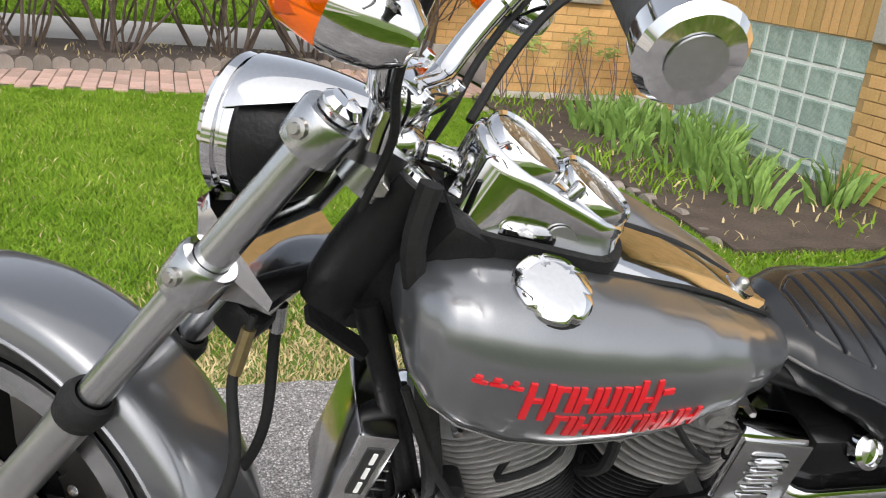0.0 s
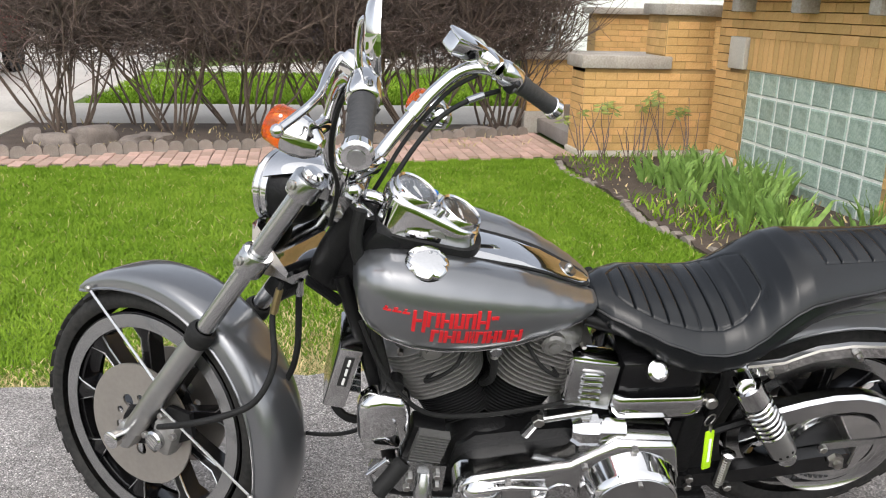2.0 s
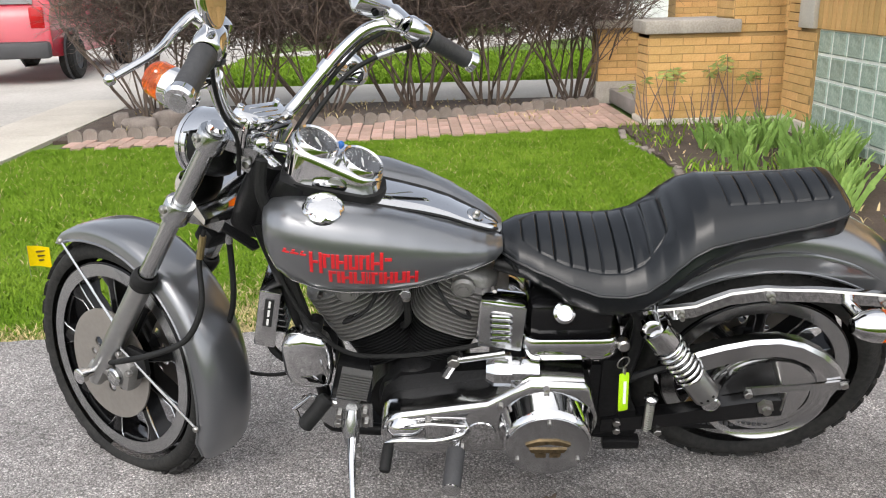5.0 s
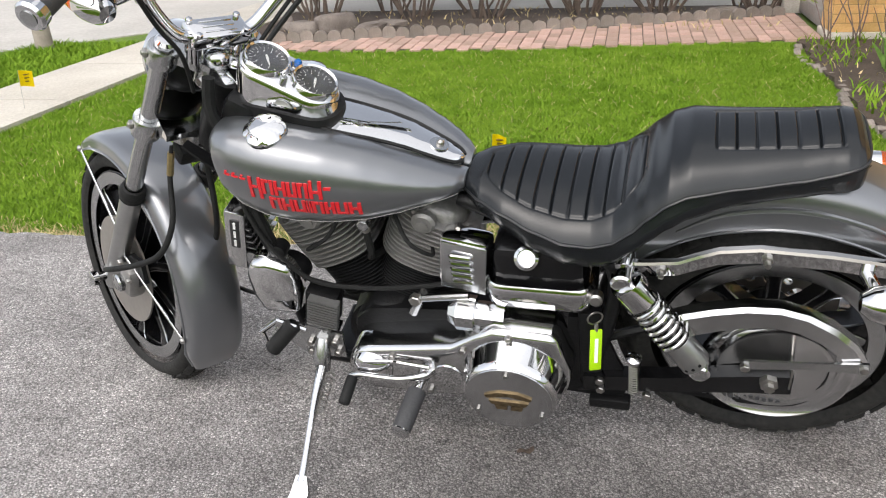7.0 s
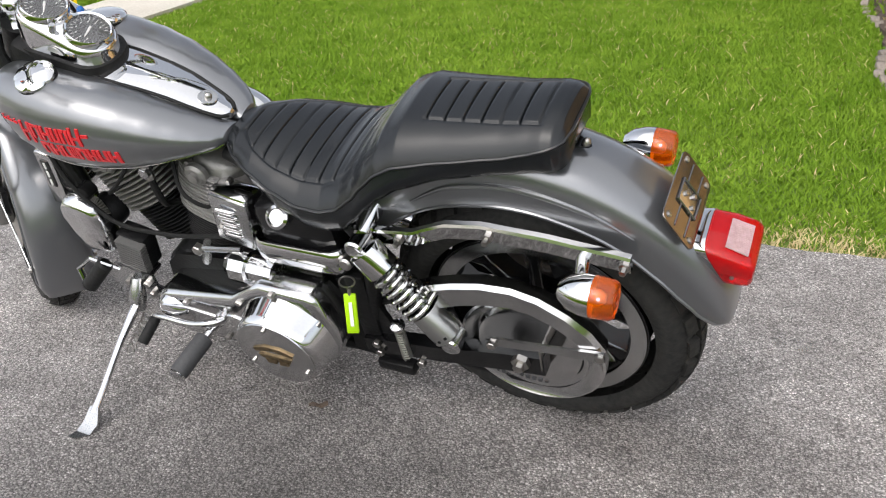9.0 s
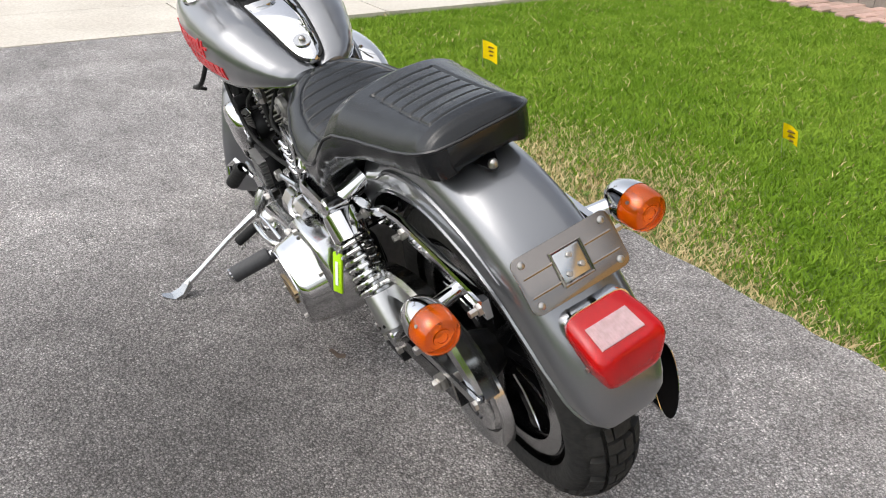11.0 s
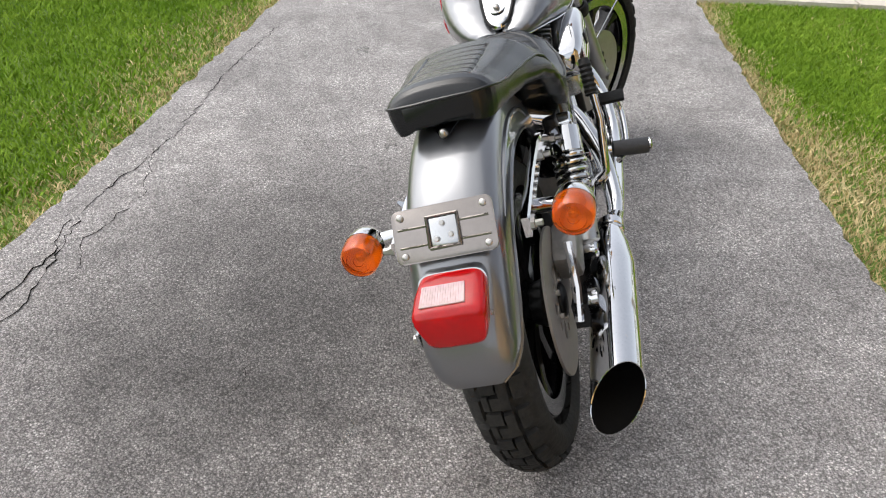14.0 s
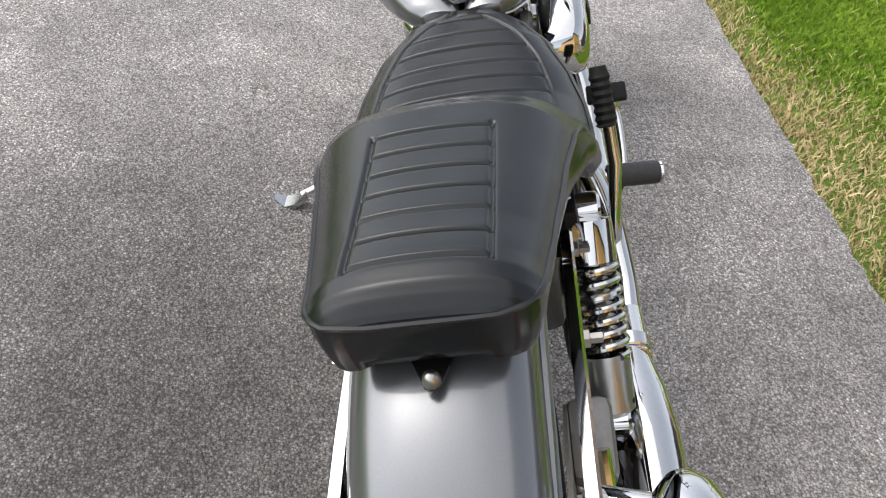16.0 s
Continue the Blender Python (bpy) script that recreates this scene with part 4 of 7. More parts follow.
def brake_disc(c, side, y, m, parent, r=0.146):
    """A flat steel disc with a ring of round and drop-shaped openings cut through it."""
    bm = bmesh.new()

    def loop(pts):
        vs = [bm.verts.new((c[0] + px, y, c[2] + pz)) for px, pz in pts]
        for i in range(len(vs)):
            bm.edges.new((vs[i], vs[(i + 1) % len(vs)]))

    loop(arc((0, 0), r, 0, 354.4, 63))
    loop(arc((0, 0), 0.026, 0, 345, 23))
    for i in range(5):
        a = 0.3 + 2 * math.pi * i / 5
        ca, sa = math.cos(a), math.sin(a)
        loop([(0.058 * ca + px * ca - pz * sa, 0.058 * sa + px * sa + pz * ca) for px, pz in [(0.019 * math.cos(q), (0.0135 + 0.005 * math.cos(q)) * math.sin(q)) for q in [2 * math.pi * k / 18 for k in range(18)]]])
        a += math.pi / 5
        loop([(0.064 * math.cos(a) + px, 0.064 * math.sin(a) + pz) for px, pz in arc((0, 0), 0.0095, 0, 330, 11)])
    bmesh.ops.triangle_fill(bm, edges=bm.edges[:], use_beauty=True, normal=(0, side, 0))
    ext = bmesh.ops.extrude_face_region(bm, geom=bm.faces[:])
    bmesh.ops.translate(bm, vec=(0, side * 0.005, 0), verts=[v for v in ext["geom"] if isinstance(v, bmesh.types.BMVert)])
    d = part("brake_disc", bm, "discsteel", parent, "drilled steel brake disc", m=m)
    part("disc_hub", lathe([(0.0, 0.0), (0.034, 0.0), (0.034, 0.010), (0.028, 0.014), (0, 0.014)], (c[0], y, c[2]), (0, side, 0), 24), "black", parent, m=m)
    for i in range(5):
        a = 2 * math.pi * i / 5 + 0.93
        part("disc_bolt", lathe([(0.006, 0), (0.006, 0.006), (0, 0.007)], (c[0] + 0.040 * math.cos(a), y + side * 0.005, c[2] + 0.040 * math.sin(a)), (0, side, 0), 8), "zinc", parent, m=m)
    return d


fw = cast_wheel("front_wheel", FAX, 0.252, 0.072, STEER, 9, "black nine-spoke cast front wheel with silver rim lip")
tyre(FAX, 0.328, 0.098, 0.25, STEER, fw, 34, 1)
brake_disc(FAX, -1, -0.058, STEER, fw)
brake_disc(FAX, 1, 0.058, STEER, fw)
rw = cast_wheel("rear_wheel", RAX, 0.215, 0.09, None, 9, "black cast rear wheel with silver rim lip")
tyre(RAX, 0.316, 0.128, 0.21, None, rw, 30, 2)
brake_disc(RAX, 1, 0.085, None, rw, 0.148)


# fenders
def fender(name, c, table, label, m=None, bead=True):
    """Sweep a U-shaped section round c; table rows: angle, crown radius, side radius, half width."""
    rings_o = []
    tab = sorted(table)
    n = 48
    for i in range(n + 1):
        a = tab[0][0] + (tab[-1][0] - tab[0][0]) * i / n
        Rc, Rs, w = lerp_table(tab, a)
        ca, sa = math.cos(radians(a)), math.sin(radians(a))
        ring = []
        dr = Rc - Rs
        sec = [(-1.02, Rs), (-1.0, Rs + dr * 0.45), (-0.96, Rs + dr * 0.66), (-0.84, Rs + dr * 0.84), (-0.62, Rs + dr * 0.945), (-0.32, Rs + dr * 0.99), (0, Rc)]
        sec += [(-y, r) for y, r in sec[-2::-1]]
        for y, r in sec:
            ring.append((c[0] + r * ca, c[1] + y * w, c[2] + r * sa))
        inner = [(c[0] + (r - 0.003) * ca, c[1] + y * w * 0.97, c[2] + (r - 0.003) * sa) for y, r in sec[::-1]]
        rings_o.append(ring + inner)
    bm = loft(rings_o)
    ob = part(name, bm, "paint", bike, label, m=m)
    if bead:
        for s in (0, 12):
            pts = [r[s] for r in rings_o]
            part("bead", tube(pts, 0.0035, 6), "paint", ob, m=m)
    return ob


ff = fender("front_fender", FAX, [(8, 0.372, 0.352, 0.055), (14, 0.378, 0.335, 0.070), (40, 0.375, 0.325, 0.074), (90, 0.372, 0.322, 0.074), (130, 0.367, 0.322, 0.072), (152, 0.358, 0.328, 0.066), (157, 0.352, 0.338, 0.056)], "silver-grey painted front fender", STEER)
for s in (-1, 1):
    for a0, x1, z1 in ((148, -0.052, -0.625), (22, -0.030, -0.665)):
        p0 = (FAX[0] + 0.332 * math.cos(radians(a0)), s * 0.077, FAX[2] + 0.332 * math.sin(radians(a0)))
        p1 = (x1, s * 0.094, z1)
        part("fender_stay", tube([p0, p1], 0.0034, 8), "satin", ff, "thin chrome fender stay", m=STEER)
        bolt(p0, (0, s, 0), 0.008, 0.008, ff, m=STEER, dome=True)
rf = fender("rear_fender", (-0.02, 0, 0.35), [(9.5, 0.392, 0.386, 0.040), (11, 0.399, 0.377, 0.058), (14, 0.404, 0.364, 0.070), (19, 0.406, 0.350, 0.077), (28, 0.406, 0.334, 0.081), (40, 0.405, 0.322, 0.082), (70, 0.404, 0.306, 0.083), (100, 0.402, 0.302, 0.082), (128, 0.398, 0.312, 0.082), (146, 0.392, 0.325, 0.080)], "silver-grey painted rear fender")
for s in (-1, 1):
    crv = [(-0.02 + r * math.cos(radians(a)), s * 0.083, 0.35 + r * math.sin(radians(a))) for a, r in ((122, 0.335), (105, 0.346), (85, 0.35), (65, 0.352), (50, 0.356))]
    part("fender_ridge", tube(crv, [0.002, 0.005, 0.006, 0.005, 0.001], 8, smooth=5), "paint", rf, "pressed ridge along the fender side")

# fender rails
rail_pts = [(-0.30, 0.572), (-0.24, 0.578), (-0.19, 0.585), (-0.155, 0.603), (-0.12, 0.619), (-0.05, 0.630), (0.07, 0.625), (0.19, 0.612), (0.212, 0.609)]
for s in (-1, 1):
    rings = [[(x, s * 0.106, z + 0.005), (x, s * 0.117, z + 0.005), (x, s * 0.120, z), (x, s * 0.117, z - 0.030), (x, s * 0.106, z - 0.030)] for x, z in rail_pts]
    rl = part("fender_rail", loft(rings), "chrome", bike, "chromed fender support rail", angle=25)
    for x, z in ((-0.22, 0.567), (-0.036, 0.612), (0.203, 0.597)):
        part("bolt", lathe([(0.010, 0), (0.010, 0.007), (0.006, 0.008), (0.006, 0.02), (0, 0.021)], (x, s * 0.118, z), (0, s, 0), 6), "zinc", rl)

# frame
fr = part("frame", tube([(-1.085, 0, 0.90), (-1.14, 0, 0.80), (-1.165, 0, 0.74)], 0.036, 16), "black", bike, "gloss black tubular frame")
for s in (-1, 1):
    part("down_tube", tube([(-1.13, s * 0.03, 0.76), (-1.06, s * 0.085, 0.52), (-1.02, s * 0.10, 0.26), (-0.98, s * 0.10, 0.19), (-0.5, s * 0.10, 0.17), (-0.36, s * 0.11, 0.2)], 0.016, 10, smooth=4), "black", fr)
    part("rear_tube", tube([(-0.62, s * 0.05, 0.66), (-0.42, s * 0.10, 0.62), (-0.31, s * 0.12, 0.57), (-0.32, s * 0.115, 0.40), (-0.37, s * 0.11, 0.21)], 0.016, 10, smooth=4), "black", fr)
    part("swingarm", loft([[(x, s * (y - 0.016), z - h), (x, s * (y + 0.016), z - h), (x, s * (y + 0.016), z + h), (x, s * (y - 0.016), z + h)] for x, y, z, h in ((-0.37, 0.125, 0.235, 0.022), (-0.2, 0.128, 0.26, 0.022), (-0.04, 0.13, 0.292, 0.026), (0.045, 0.13, 0.302, 0.026))]), "blackgloss", bike, "gloss black swingarm")
part("top_tube", tube([(-1.09, 0, 0.86), (-0.9, 0, 0.80), (-0.6, 0, 0.66)], 0.022, 10), "black", fr)
part("neck_gusset", loft([[(-1.10, -0.035, 0.87), (-1.10, 0.035, 0.87), (-1.18, 0.03, 0.73), (-1.18, -0.03, 0.73)], [(-1.03, -0.03, 0.85), (-1.03, 0.03, 0.85), (-1.05, 0.03, 0.70), (-1.05, -0.03, 0.70)]]), "black", fr)
part("horn_bracket", plate([(-0.03, -0.012), (0.05, -0.016), (0.06, 0), (0.05, 0.016), (-0.03, 0.012)], (-1.175, -0.065, 0.755), (0.75, 0, -0.66), (0, 1, 0), (0.66, 0, 0.75), 0.006), "black", fr)
part("wiring_loom", tube([(-1.09, -0.055, 0.93), (-1.10, -0.07, 0.86), (-1.075, -0.075, 0.76), (-1.06, -0.10, 0.66), (-1.04, -0.11, 0.56), (-1.02, -0.11, 0.44)], 0.013, 8, smooth=4), "rubber", fr, "black wrapped wiring loom")
part("neck_cover", box((-1.055, -0.02, 0.84), (0.07, 0.10, 0.09), 0.02, rot=(0, 30, 0)), "black", fr)

# fuel tanks
TANK = [(-1.105, 0.085, 0.815, 0.760), (-1.095, 0.130, 0.838, 0.730), (-1.075, 0.156, 0.852, 0.702), (-1.04, 0.172, 0.859, 0.679), (-0.99, 0.181, 0.854, 0.662), (-0.93, 0.183, 0.843, 0.653), (-0.86, 0.178, 0.828, 0.652), (-0.79, 0.166, 0.807, 0.657), (-0.73, 0.148, 0.782, 0.667), (-0.68, 0.126, 0.757, 0.677), (-0.645, 0.105, 0.738, 0.682), (-0.618, 0.082, 0.722, 0.684), (-0.604, 0.060, 0.712, 0.690)]
TEXP, TEXP_IN = 2.45, 2.0


def tank_section(x):
    """Crest line, outer and inner half widths, middle height and half height of one tank."""
    W, zt, zb = lerp_table(TANK, x)
    yc = 0.004 + (W - 0.004) * 0.58
    return yc, W - yc, yc - 0.004, (zt + zb) / 2, (zt - zb) / 2


def tank_y(x, z):
    yc, a, ai, zc, b = tank_section(x)
    f = min(0.999, abs((z - zc) / b))
    return yc + a * (1 - f ** TEXP) ** (1 / TEXP)


def tank_top(x, y):
    yc, a, ai, zc, b = tank_section(x)
    d = abs(y) - yc
    f, e = (d / a, TEXP) if d > 0 else (-d / ai, TEXP_IN)
    return zc + b * (1 - min(0.999, f) ** e) ** (1 / e)


for s in (-1, 1):
    rings = []
    xs = [TANK[0][0] + (TANK[-1][0] - TANK[0][0]) * (0.5 - 0.5 * math.cos(math.pi * i / 44)) for i in range(45)]
    for x in xs:
        yc, a, ai, zc, b = tank_section(x)
        if s > 0:
            a *= 1.0 - 0.14 * max(0.0, min(1.0, (x + 0.95) / 0.25))
        ring = []
        for k in range(44):
            t = 2 * math.pi * k / 44
            c, q = math.cos(t), math.sin(t)
            w, e = (a, TEXP) if c > 0 else (ai, TEXP_IN)
            ring.append((x, s * (yc + w * math.copysign(abs(c) ** (2 / e), c)), zc + b * math.copysign(abs(q) ** (2 / e), q)))
        rings.append(ring)
    tk = part("fuel_tank", loft(rings), "paint", bike, "silver-grey metallic teardrop fuel tank" + (" with red lettering" if s < 0 else ""), angle=60)
    seam = [(x, s * (tank_section(x)[0] + tank_section(x)[1] * 0.72), tank_section(x)[3] - tank_section(x)[4] * 0.80) for x in xs[4:-3]]
    part("seam", tube(seam, 0.0018, 6), "chrome", tk, "thin bright seam under the tank")
    # fuel cap: fluted chrome disc
    cx, cy = -0.968, s * 0.112
    cz = tank_top(cx, cy) - 0.008
    bm = bmesh.new()
    rings = []
    ax = Vector((0.13, s * 0.22, 1)).normalized()
    d, u, v = basis(ax)
    for h, k in ((0, 0.9), (0.004, 1.0), (0.010, 1.0), (0.015, 0.9), (0.018, 0.6), (0.019, 0.0)):
        ring = []
        for i in range(48):
            t = 2 * math.pi * i / 48
            r = 0.042 * k * (1 - 0.07 * (max(0, math.cos(6 * t)) ** 6))
            ring.append(Vector((cx, cy, cz + 0.002)) + ax * h + max(r, 0.0004) * (math.cos(t) * u + math.sin(t) * v))
        rings.append(ring)
    loft(rings, bm=bm)
    cap = part("fuel_cap", bm, "chrome", tk, "round fluted chrome fuel cap")
    part("cap_seal", lathe([(0.039, -0.004), (0.0425, -0.002), (0.0425, 0.004), (0.036, 0.004)], Vector((cx, cy, cz + 0.001)), ax, 40), "rubber", tk, "black rubber cap seal")
    if s < 0:
        left_tank = tk


# red tank mark: plain bars of the lettering's size
def tank_bar(x0, x1, z0, z1, slant, parent):
    """A bar wrapped on the left tank's side; z follows a slope along x."""
    rings = []
    n = max(2, int((x1 - x0) / 0.006))
    for i in range(n + 1):
        ring = []
        for j in range(5):
            z = z0 + (z1 - z0) * j / 4
            x = x0 + (x1 - x0) * i / n + slant * (z - z0)
            zz = z + MARK * (x + 0.9)
            ring.append((x, -(tank_y(x, zz) + 0.0024), zz))
        for j in range(4, -1, -1):
            z = z0 + (z1 - z0) * j / 4
            x = x0 + (x1 - x0) * i / n + slant * (z - z0)
            zz = z + MARK * (x + 0.9)
            ring.append((x, -(tank_y(x, zz) - 0.0005), zz))
        rings.append(ring)
    return part("mark_bar", loft(rings), "decal", parent, "plain red bar of the tank mark")


MARK = -0.10
x = -1.050
for w in (0.014, 0.016, 0.013):
    tank_bar(x, x + w, 0.771, 0.7745, 0.5, left_tank)
    tank_bar(x + 0.003, x + w * 0.6, 0.777, 0.7805, 0.5, left_tank)
    x += w + 0.003


def tank_mark(x0, w, lo, hi, bar):
    """A letter-sized plain mark: two upright stems and a bar between them."""
    t = min(0.0068, w * 0.36)
    tank_bar(x0, x0 + t, lo, hi, 0.07, left_tank)
    tank_bar(x0 + w - t, x0 + w, lo, hi, 0.07, left_tank)
    zb = lo + (hi - lo) * bar
    tank_bar(x0 + t, x0 + w - t, zb - 0.0026, zb + 0.0026, 0.07, left_tank)


x = -0.997
for w, lo, hi, bar in ((0.026, 0.733, 0.782, 0.55), (0.0235, 0.747, 0.780, 0.9), (0.0235, 0.747, 0.780, 0.5), (0.019, 0.747, 0.780, 0.1), (0.020, 0.747, 0.780, 0.9), (0.025, 0.747, 0.786, 0.4)):
    tank_mark(x, w, lo, hi, bar)
    x += w + 0.0022
tank_bar(x + 0.002, x + 0.016, 0.768, 0.774, 0.1, left_tank)
x = -0.961
for w, bar in ((0.0235, 0.9), (0.0225, 0.5), (0.0225, 0.1), (0.009, 0.5), (0.0225, 0.9), (0.0195, 0.5), (0.0225, 0.1), (0.0235, 0.5)):
    tank_mark(x, w, 0.7095, 0.7400, bar)
    x += w + 0.0020

# centre console strip
strip = [(-0.90, 0.050), (-0.86, 0.052), (-0.82, 0.050), (-0.77, 0.046), (-0.72, 0.041), (-0.68, 0.035), (-0.645, 0.028), (-0.625, 0.020), (-0.615, 0.008)]
def strip_z(x):
    return tank_top(x, 0.046) + 0.008 if x < -0.72 else tank_top(-0.72, 0.046) + 0.008 - (x + 0.72) * 0.50
rings = [[(x, -w, strip_z(x) - 0.012), (x, -w, strip_z(x) - 0.002), (x, -w * 0.6, strip_z(x) + 0.002), (x, 0, strip_z(x) + 0.003), (x, w * 0.6, strip_z(x) + 0.002), (x, w, strip_z(x) - 0.002), (x, w, strip_z(x) - 0.012)] for x, w in strip]
con = part("console_strip", loft(rings), "chrome", bike, "chrome centre strip between the tanks", angle=50)
for s in (-1, 1):
    part("strip_trim", tube([(x, s * (w + 0.003), strip_z(x) - 0.003) for x, w in strip], 0.0036, 6, smooth=3), "rubber", con, "black rubber trim strip")
part("strip_end_plate", plate(arc((0, 0), 0.02, 0, 330, 14), (-0.662, 0, strip_z(-0.662) + 0.003), (0.93, 0, -0.36), (0, 1, 0), (0.36, 0, 0.93), 0.003), "satin", con)
bolt((-0.660, 0, strip_z(-0.66) + 0.006), (0.36, 0, 0.93), 0.008, 0.01, con, dome=True)

# instrument console
G1, G2 = Vector((-0.989, 0, 0.932)), Vector((-0.901, 0, 0.882))
gd = (G2 - G1).normalized()
gn = Vector((-gd.z, 0, gd.x)).normalized()
gn = gn if gn.z > 0 else -gn
gy = Vector((0, 1, 0))


def stadium(r0, r1, drop, ext0=0.0, ext1=0.0, n=14):
    out = []
    for i in range(n + 1):
        a = radians(-90 - 180 * i / n)
        out.append(G1 - gd * ext0 + (gd * math.cos(a) + gy * math.sin(a)) * r0 - gn * drop)
    for i in range(n + 1):
        a = radians(90 - 180 * i / n)
        out.append(G2 + gd * ext1 + (gd * math.cos(a) + gy * math.sin(a)) * r1 - gn * drop)
    return out


base = []
for p in stadium(0.058, 0.060, 0.0, 0.02, 0.012):
    f = max(0.0, min(1.0, (G1.x + 0.02 - p.x) / 0.085))
    yy = math.copysign(max(abs(p.y), 0.057 * (1 - f ** 5) ** 0.25), p.y) if f > 0 and abs(p.y) > 0.004 else p.y
    base.append(Vector((p.x - 0.012, yy, 0.838 - (p.x + 0.965) * 0.24)))
dash = part("instrument_console", loft([stadium(0.047, 0.047, -0.004), stadium(0.0535, 0.0535, 0.001), stadium(0.055, 0.055, 0.012), base]), "chrome", bike, "chrome instrument console on the tank", angle=45)
b0 = [Vector((p.x, p.y * 1.06, p.z + 0.024)) for p in base]
b1 = [Vector((p.x, p.y * 1.06, p.z - 0.022)) for p in base]
part("console_base", loft([b0, b1]), "rubber", dash, "black rubber console gasket")
part("maker_badge", plate(arc((0, 0), 0.018, 20, 160, 10), (-0.945, -0.0585, 0.866), (1, 0, -0.3), (0, 0.12, 1), (0, -1, 0.12), 0.003), "slider", dash)
for gi, G in enumerate((G1, G2)):
    ga = part("gauge", lathe([(0.0, 0.008), (0.041, 0.008), (0.041, 0.002)], G, gn, 40), "gauge", dash, "round dark instrument dial with white marks")
    part("bezel", lathe([(0.0395, 0.008), (0.0405, 0.015), (0.044, 0.018), (0.047, 0.014), (0.048, 0.0)], G, gn, 40), "chrome", ga)
    bm = bmesh.new()
    for k in range(21):
        a = radians(-50 + 280 * k / 20)
        r0 = 0.032 if k % 2 else 0.029
        p0, p1 = [G + gn * 0.0088 + (gd * -math.sin(a) + gy * math.cos(a)) * r for r in (r0, 0.036)]
        tube([p0, p1], 0.0005, 4, bm)
    part("tick_marks", bm, "white", ga)
    bm = bmesh.new()
    for k in range(8):
        a = radians(-30 + 240 * k / 7)
        p = G + gn * 0.0088 + (gd * -math.sin(a) + gy * math.cos(a)) * 0.024
        tube([p - gy * 0.0022, p + gy * 0.0022], 0.0008, 4, bm)
    part("numeral_bar", bm, "white", ga)
    na = radians(215 if gi == 0 else 195)
    nd = gd * -math.sin(na) + gy * math.cos(na)
    part("needle", tube([G + gn * 0.0102 - nd * 0.010, G + gn * 0.0102, G + gn * 0.0102 + nd * 0.02], [0.002, 0.0028, 0.0008], 6), "white", ga)
    gl = part("dial_glass", lathe([(0.0, 0.0125), (0.0400, 0.0125), (0.0400, 0.0135), (0.0, 0.0142)], G, gn, 32), "glass", ga, "clear dial glass")
    gl.visible_shadow = False
mid = (G1 + G2) / 2
part("trip_knob", lathe([(0.007, 0), (0.007, 0.02), (0.0055, 0.022), (0, 0.022)], mid - gy * 0.042, gn, 12), "satin", dash)
part("indicator_lamp", lathe([(0.008, 0), (0.008, 0.004), (0.005, 0.008), (0, 0.009)], mid + gy * 0.042, gn, 14), "blue", dash, "blue indicator lamp")
part("ignition_switch", lathe([(0.013, 0), (0.013, 0.035), (0.011, 0.04), (0, 0.04)], (-1.045, 0.03, 0.90), (-0.9, -0.1, 0.35), 14), "chrome", dash)

# ---- seat ----
SEAT = [(-0.612, 0.040, 0.690, 0.702, 0.672), (-0.600, 0.060, 0.690, 0.711, 0.662), (-0.57, 0.088, 0.688, 0.716, 0.652), (-0.52, 0.117, 0.680, 0.712, 0.634), (-0.46, 0.141, 0.663, 0.702, 0.604), (-0.40, 0.155, 0.648, 0.695, 0.588), (-0.35, 0.158, 0.647, 0.697, 0.588), (-0.31, 0.157, 0.658, 0.710, 0.602), (-0.275, 0.153, 0.684, 0.738, 0.635), (-0.245, 0.148, 0.716, 0.771, 0.668), (-0.215, 0.142, 0.742, 0.798, 0.694), (-0.18, 0.134, 0.757, 0.812, 0.712), (-0.10, 0.120, 0.768, 0.815, 0.728), (0.0, 0.106, 0.780, 0.822, 0.740), (0.045, 0.099, 0.789, 0.828, 0.746), (0.068, 0.096, 0.796, 0.830, 0.748), (0.084, 0.091, 0.800, 0.828, 0.749), (0.094, 0.084, 0.802, 0.822, 0.750), (0.101, 0.074, 0.803, 0.814, 0.752), (0.105, 0.060, 0.803, 0.807, 0.756)]
FRONT = (-0.560, -0.262, 0.0331)
REAR = (-0.140, 0.060, 0.0333)
prof_y = [-1 + 2 * i / 150 for i in range(151)]


def groove(x, f, w):
    """Depth of the stitched channels at x and at a fraction f of the half width."""
    dep = 0.0
    for (a, b, p), lim in ((FRONT, 0.74), (REAR, 0.70)):
        if a - 0.006 <= x <= b + 0.006:
            lim_x = min(0.75, 0.0585 / w) if (a, b, p) == REAR else lim * min(1.0, math.sqrt(max(0.02, 1 - ((x - (a + b) / 2) / (b - a + 0.03) * 2) ** 4)))
            if abs(f) < lim_x:
                t = ((x - a) / p) % 1.0
                t = min(t, 1 - t) * p
                dep = max(dep, 0.0055 * math.exp(-(t / 0.0022) ** 2))
                dep -= 0.0034 * (1 - math.exp(-(t / 0.010) ** 2))
            e = abs(abs(f) - lim_x) * w
            dep = max(dep, 0.0036 * math.exp(-(e / 0.0026) ** 2))
    return dep


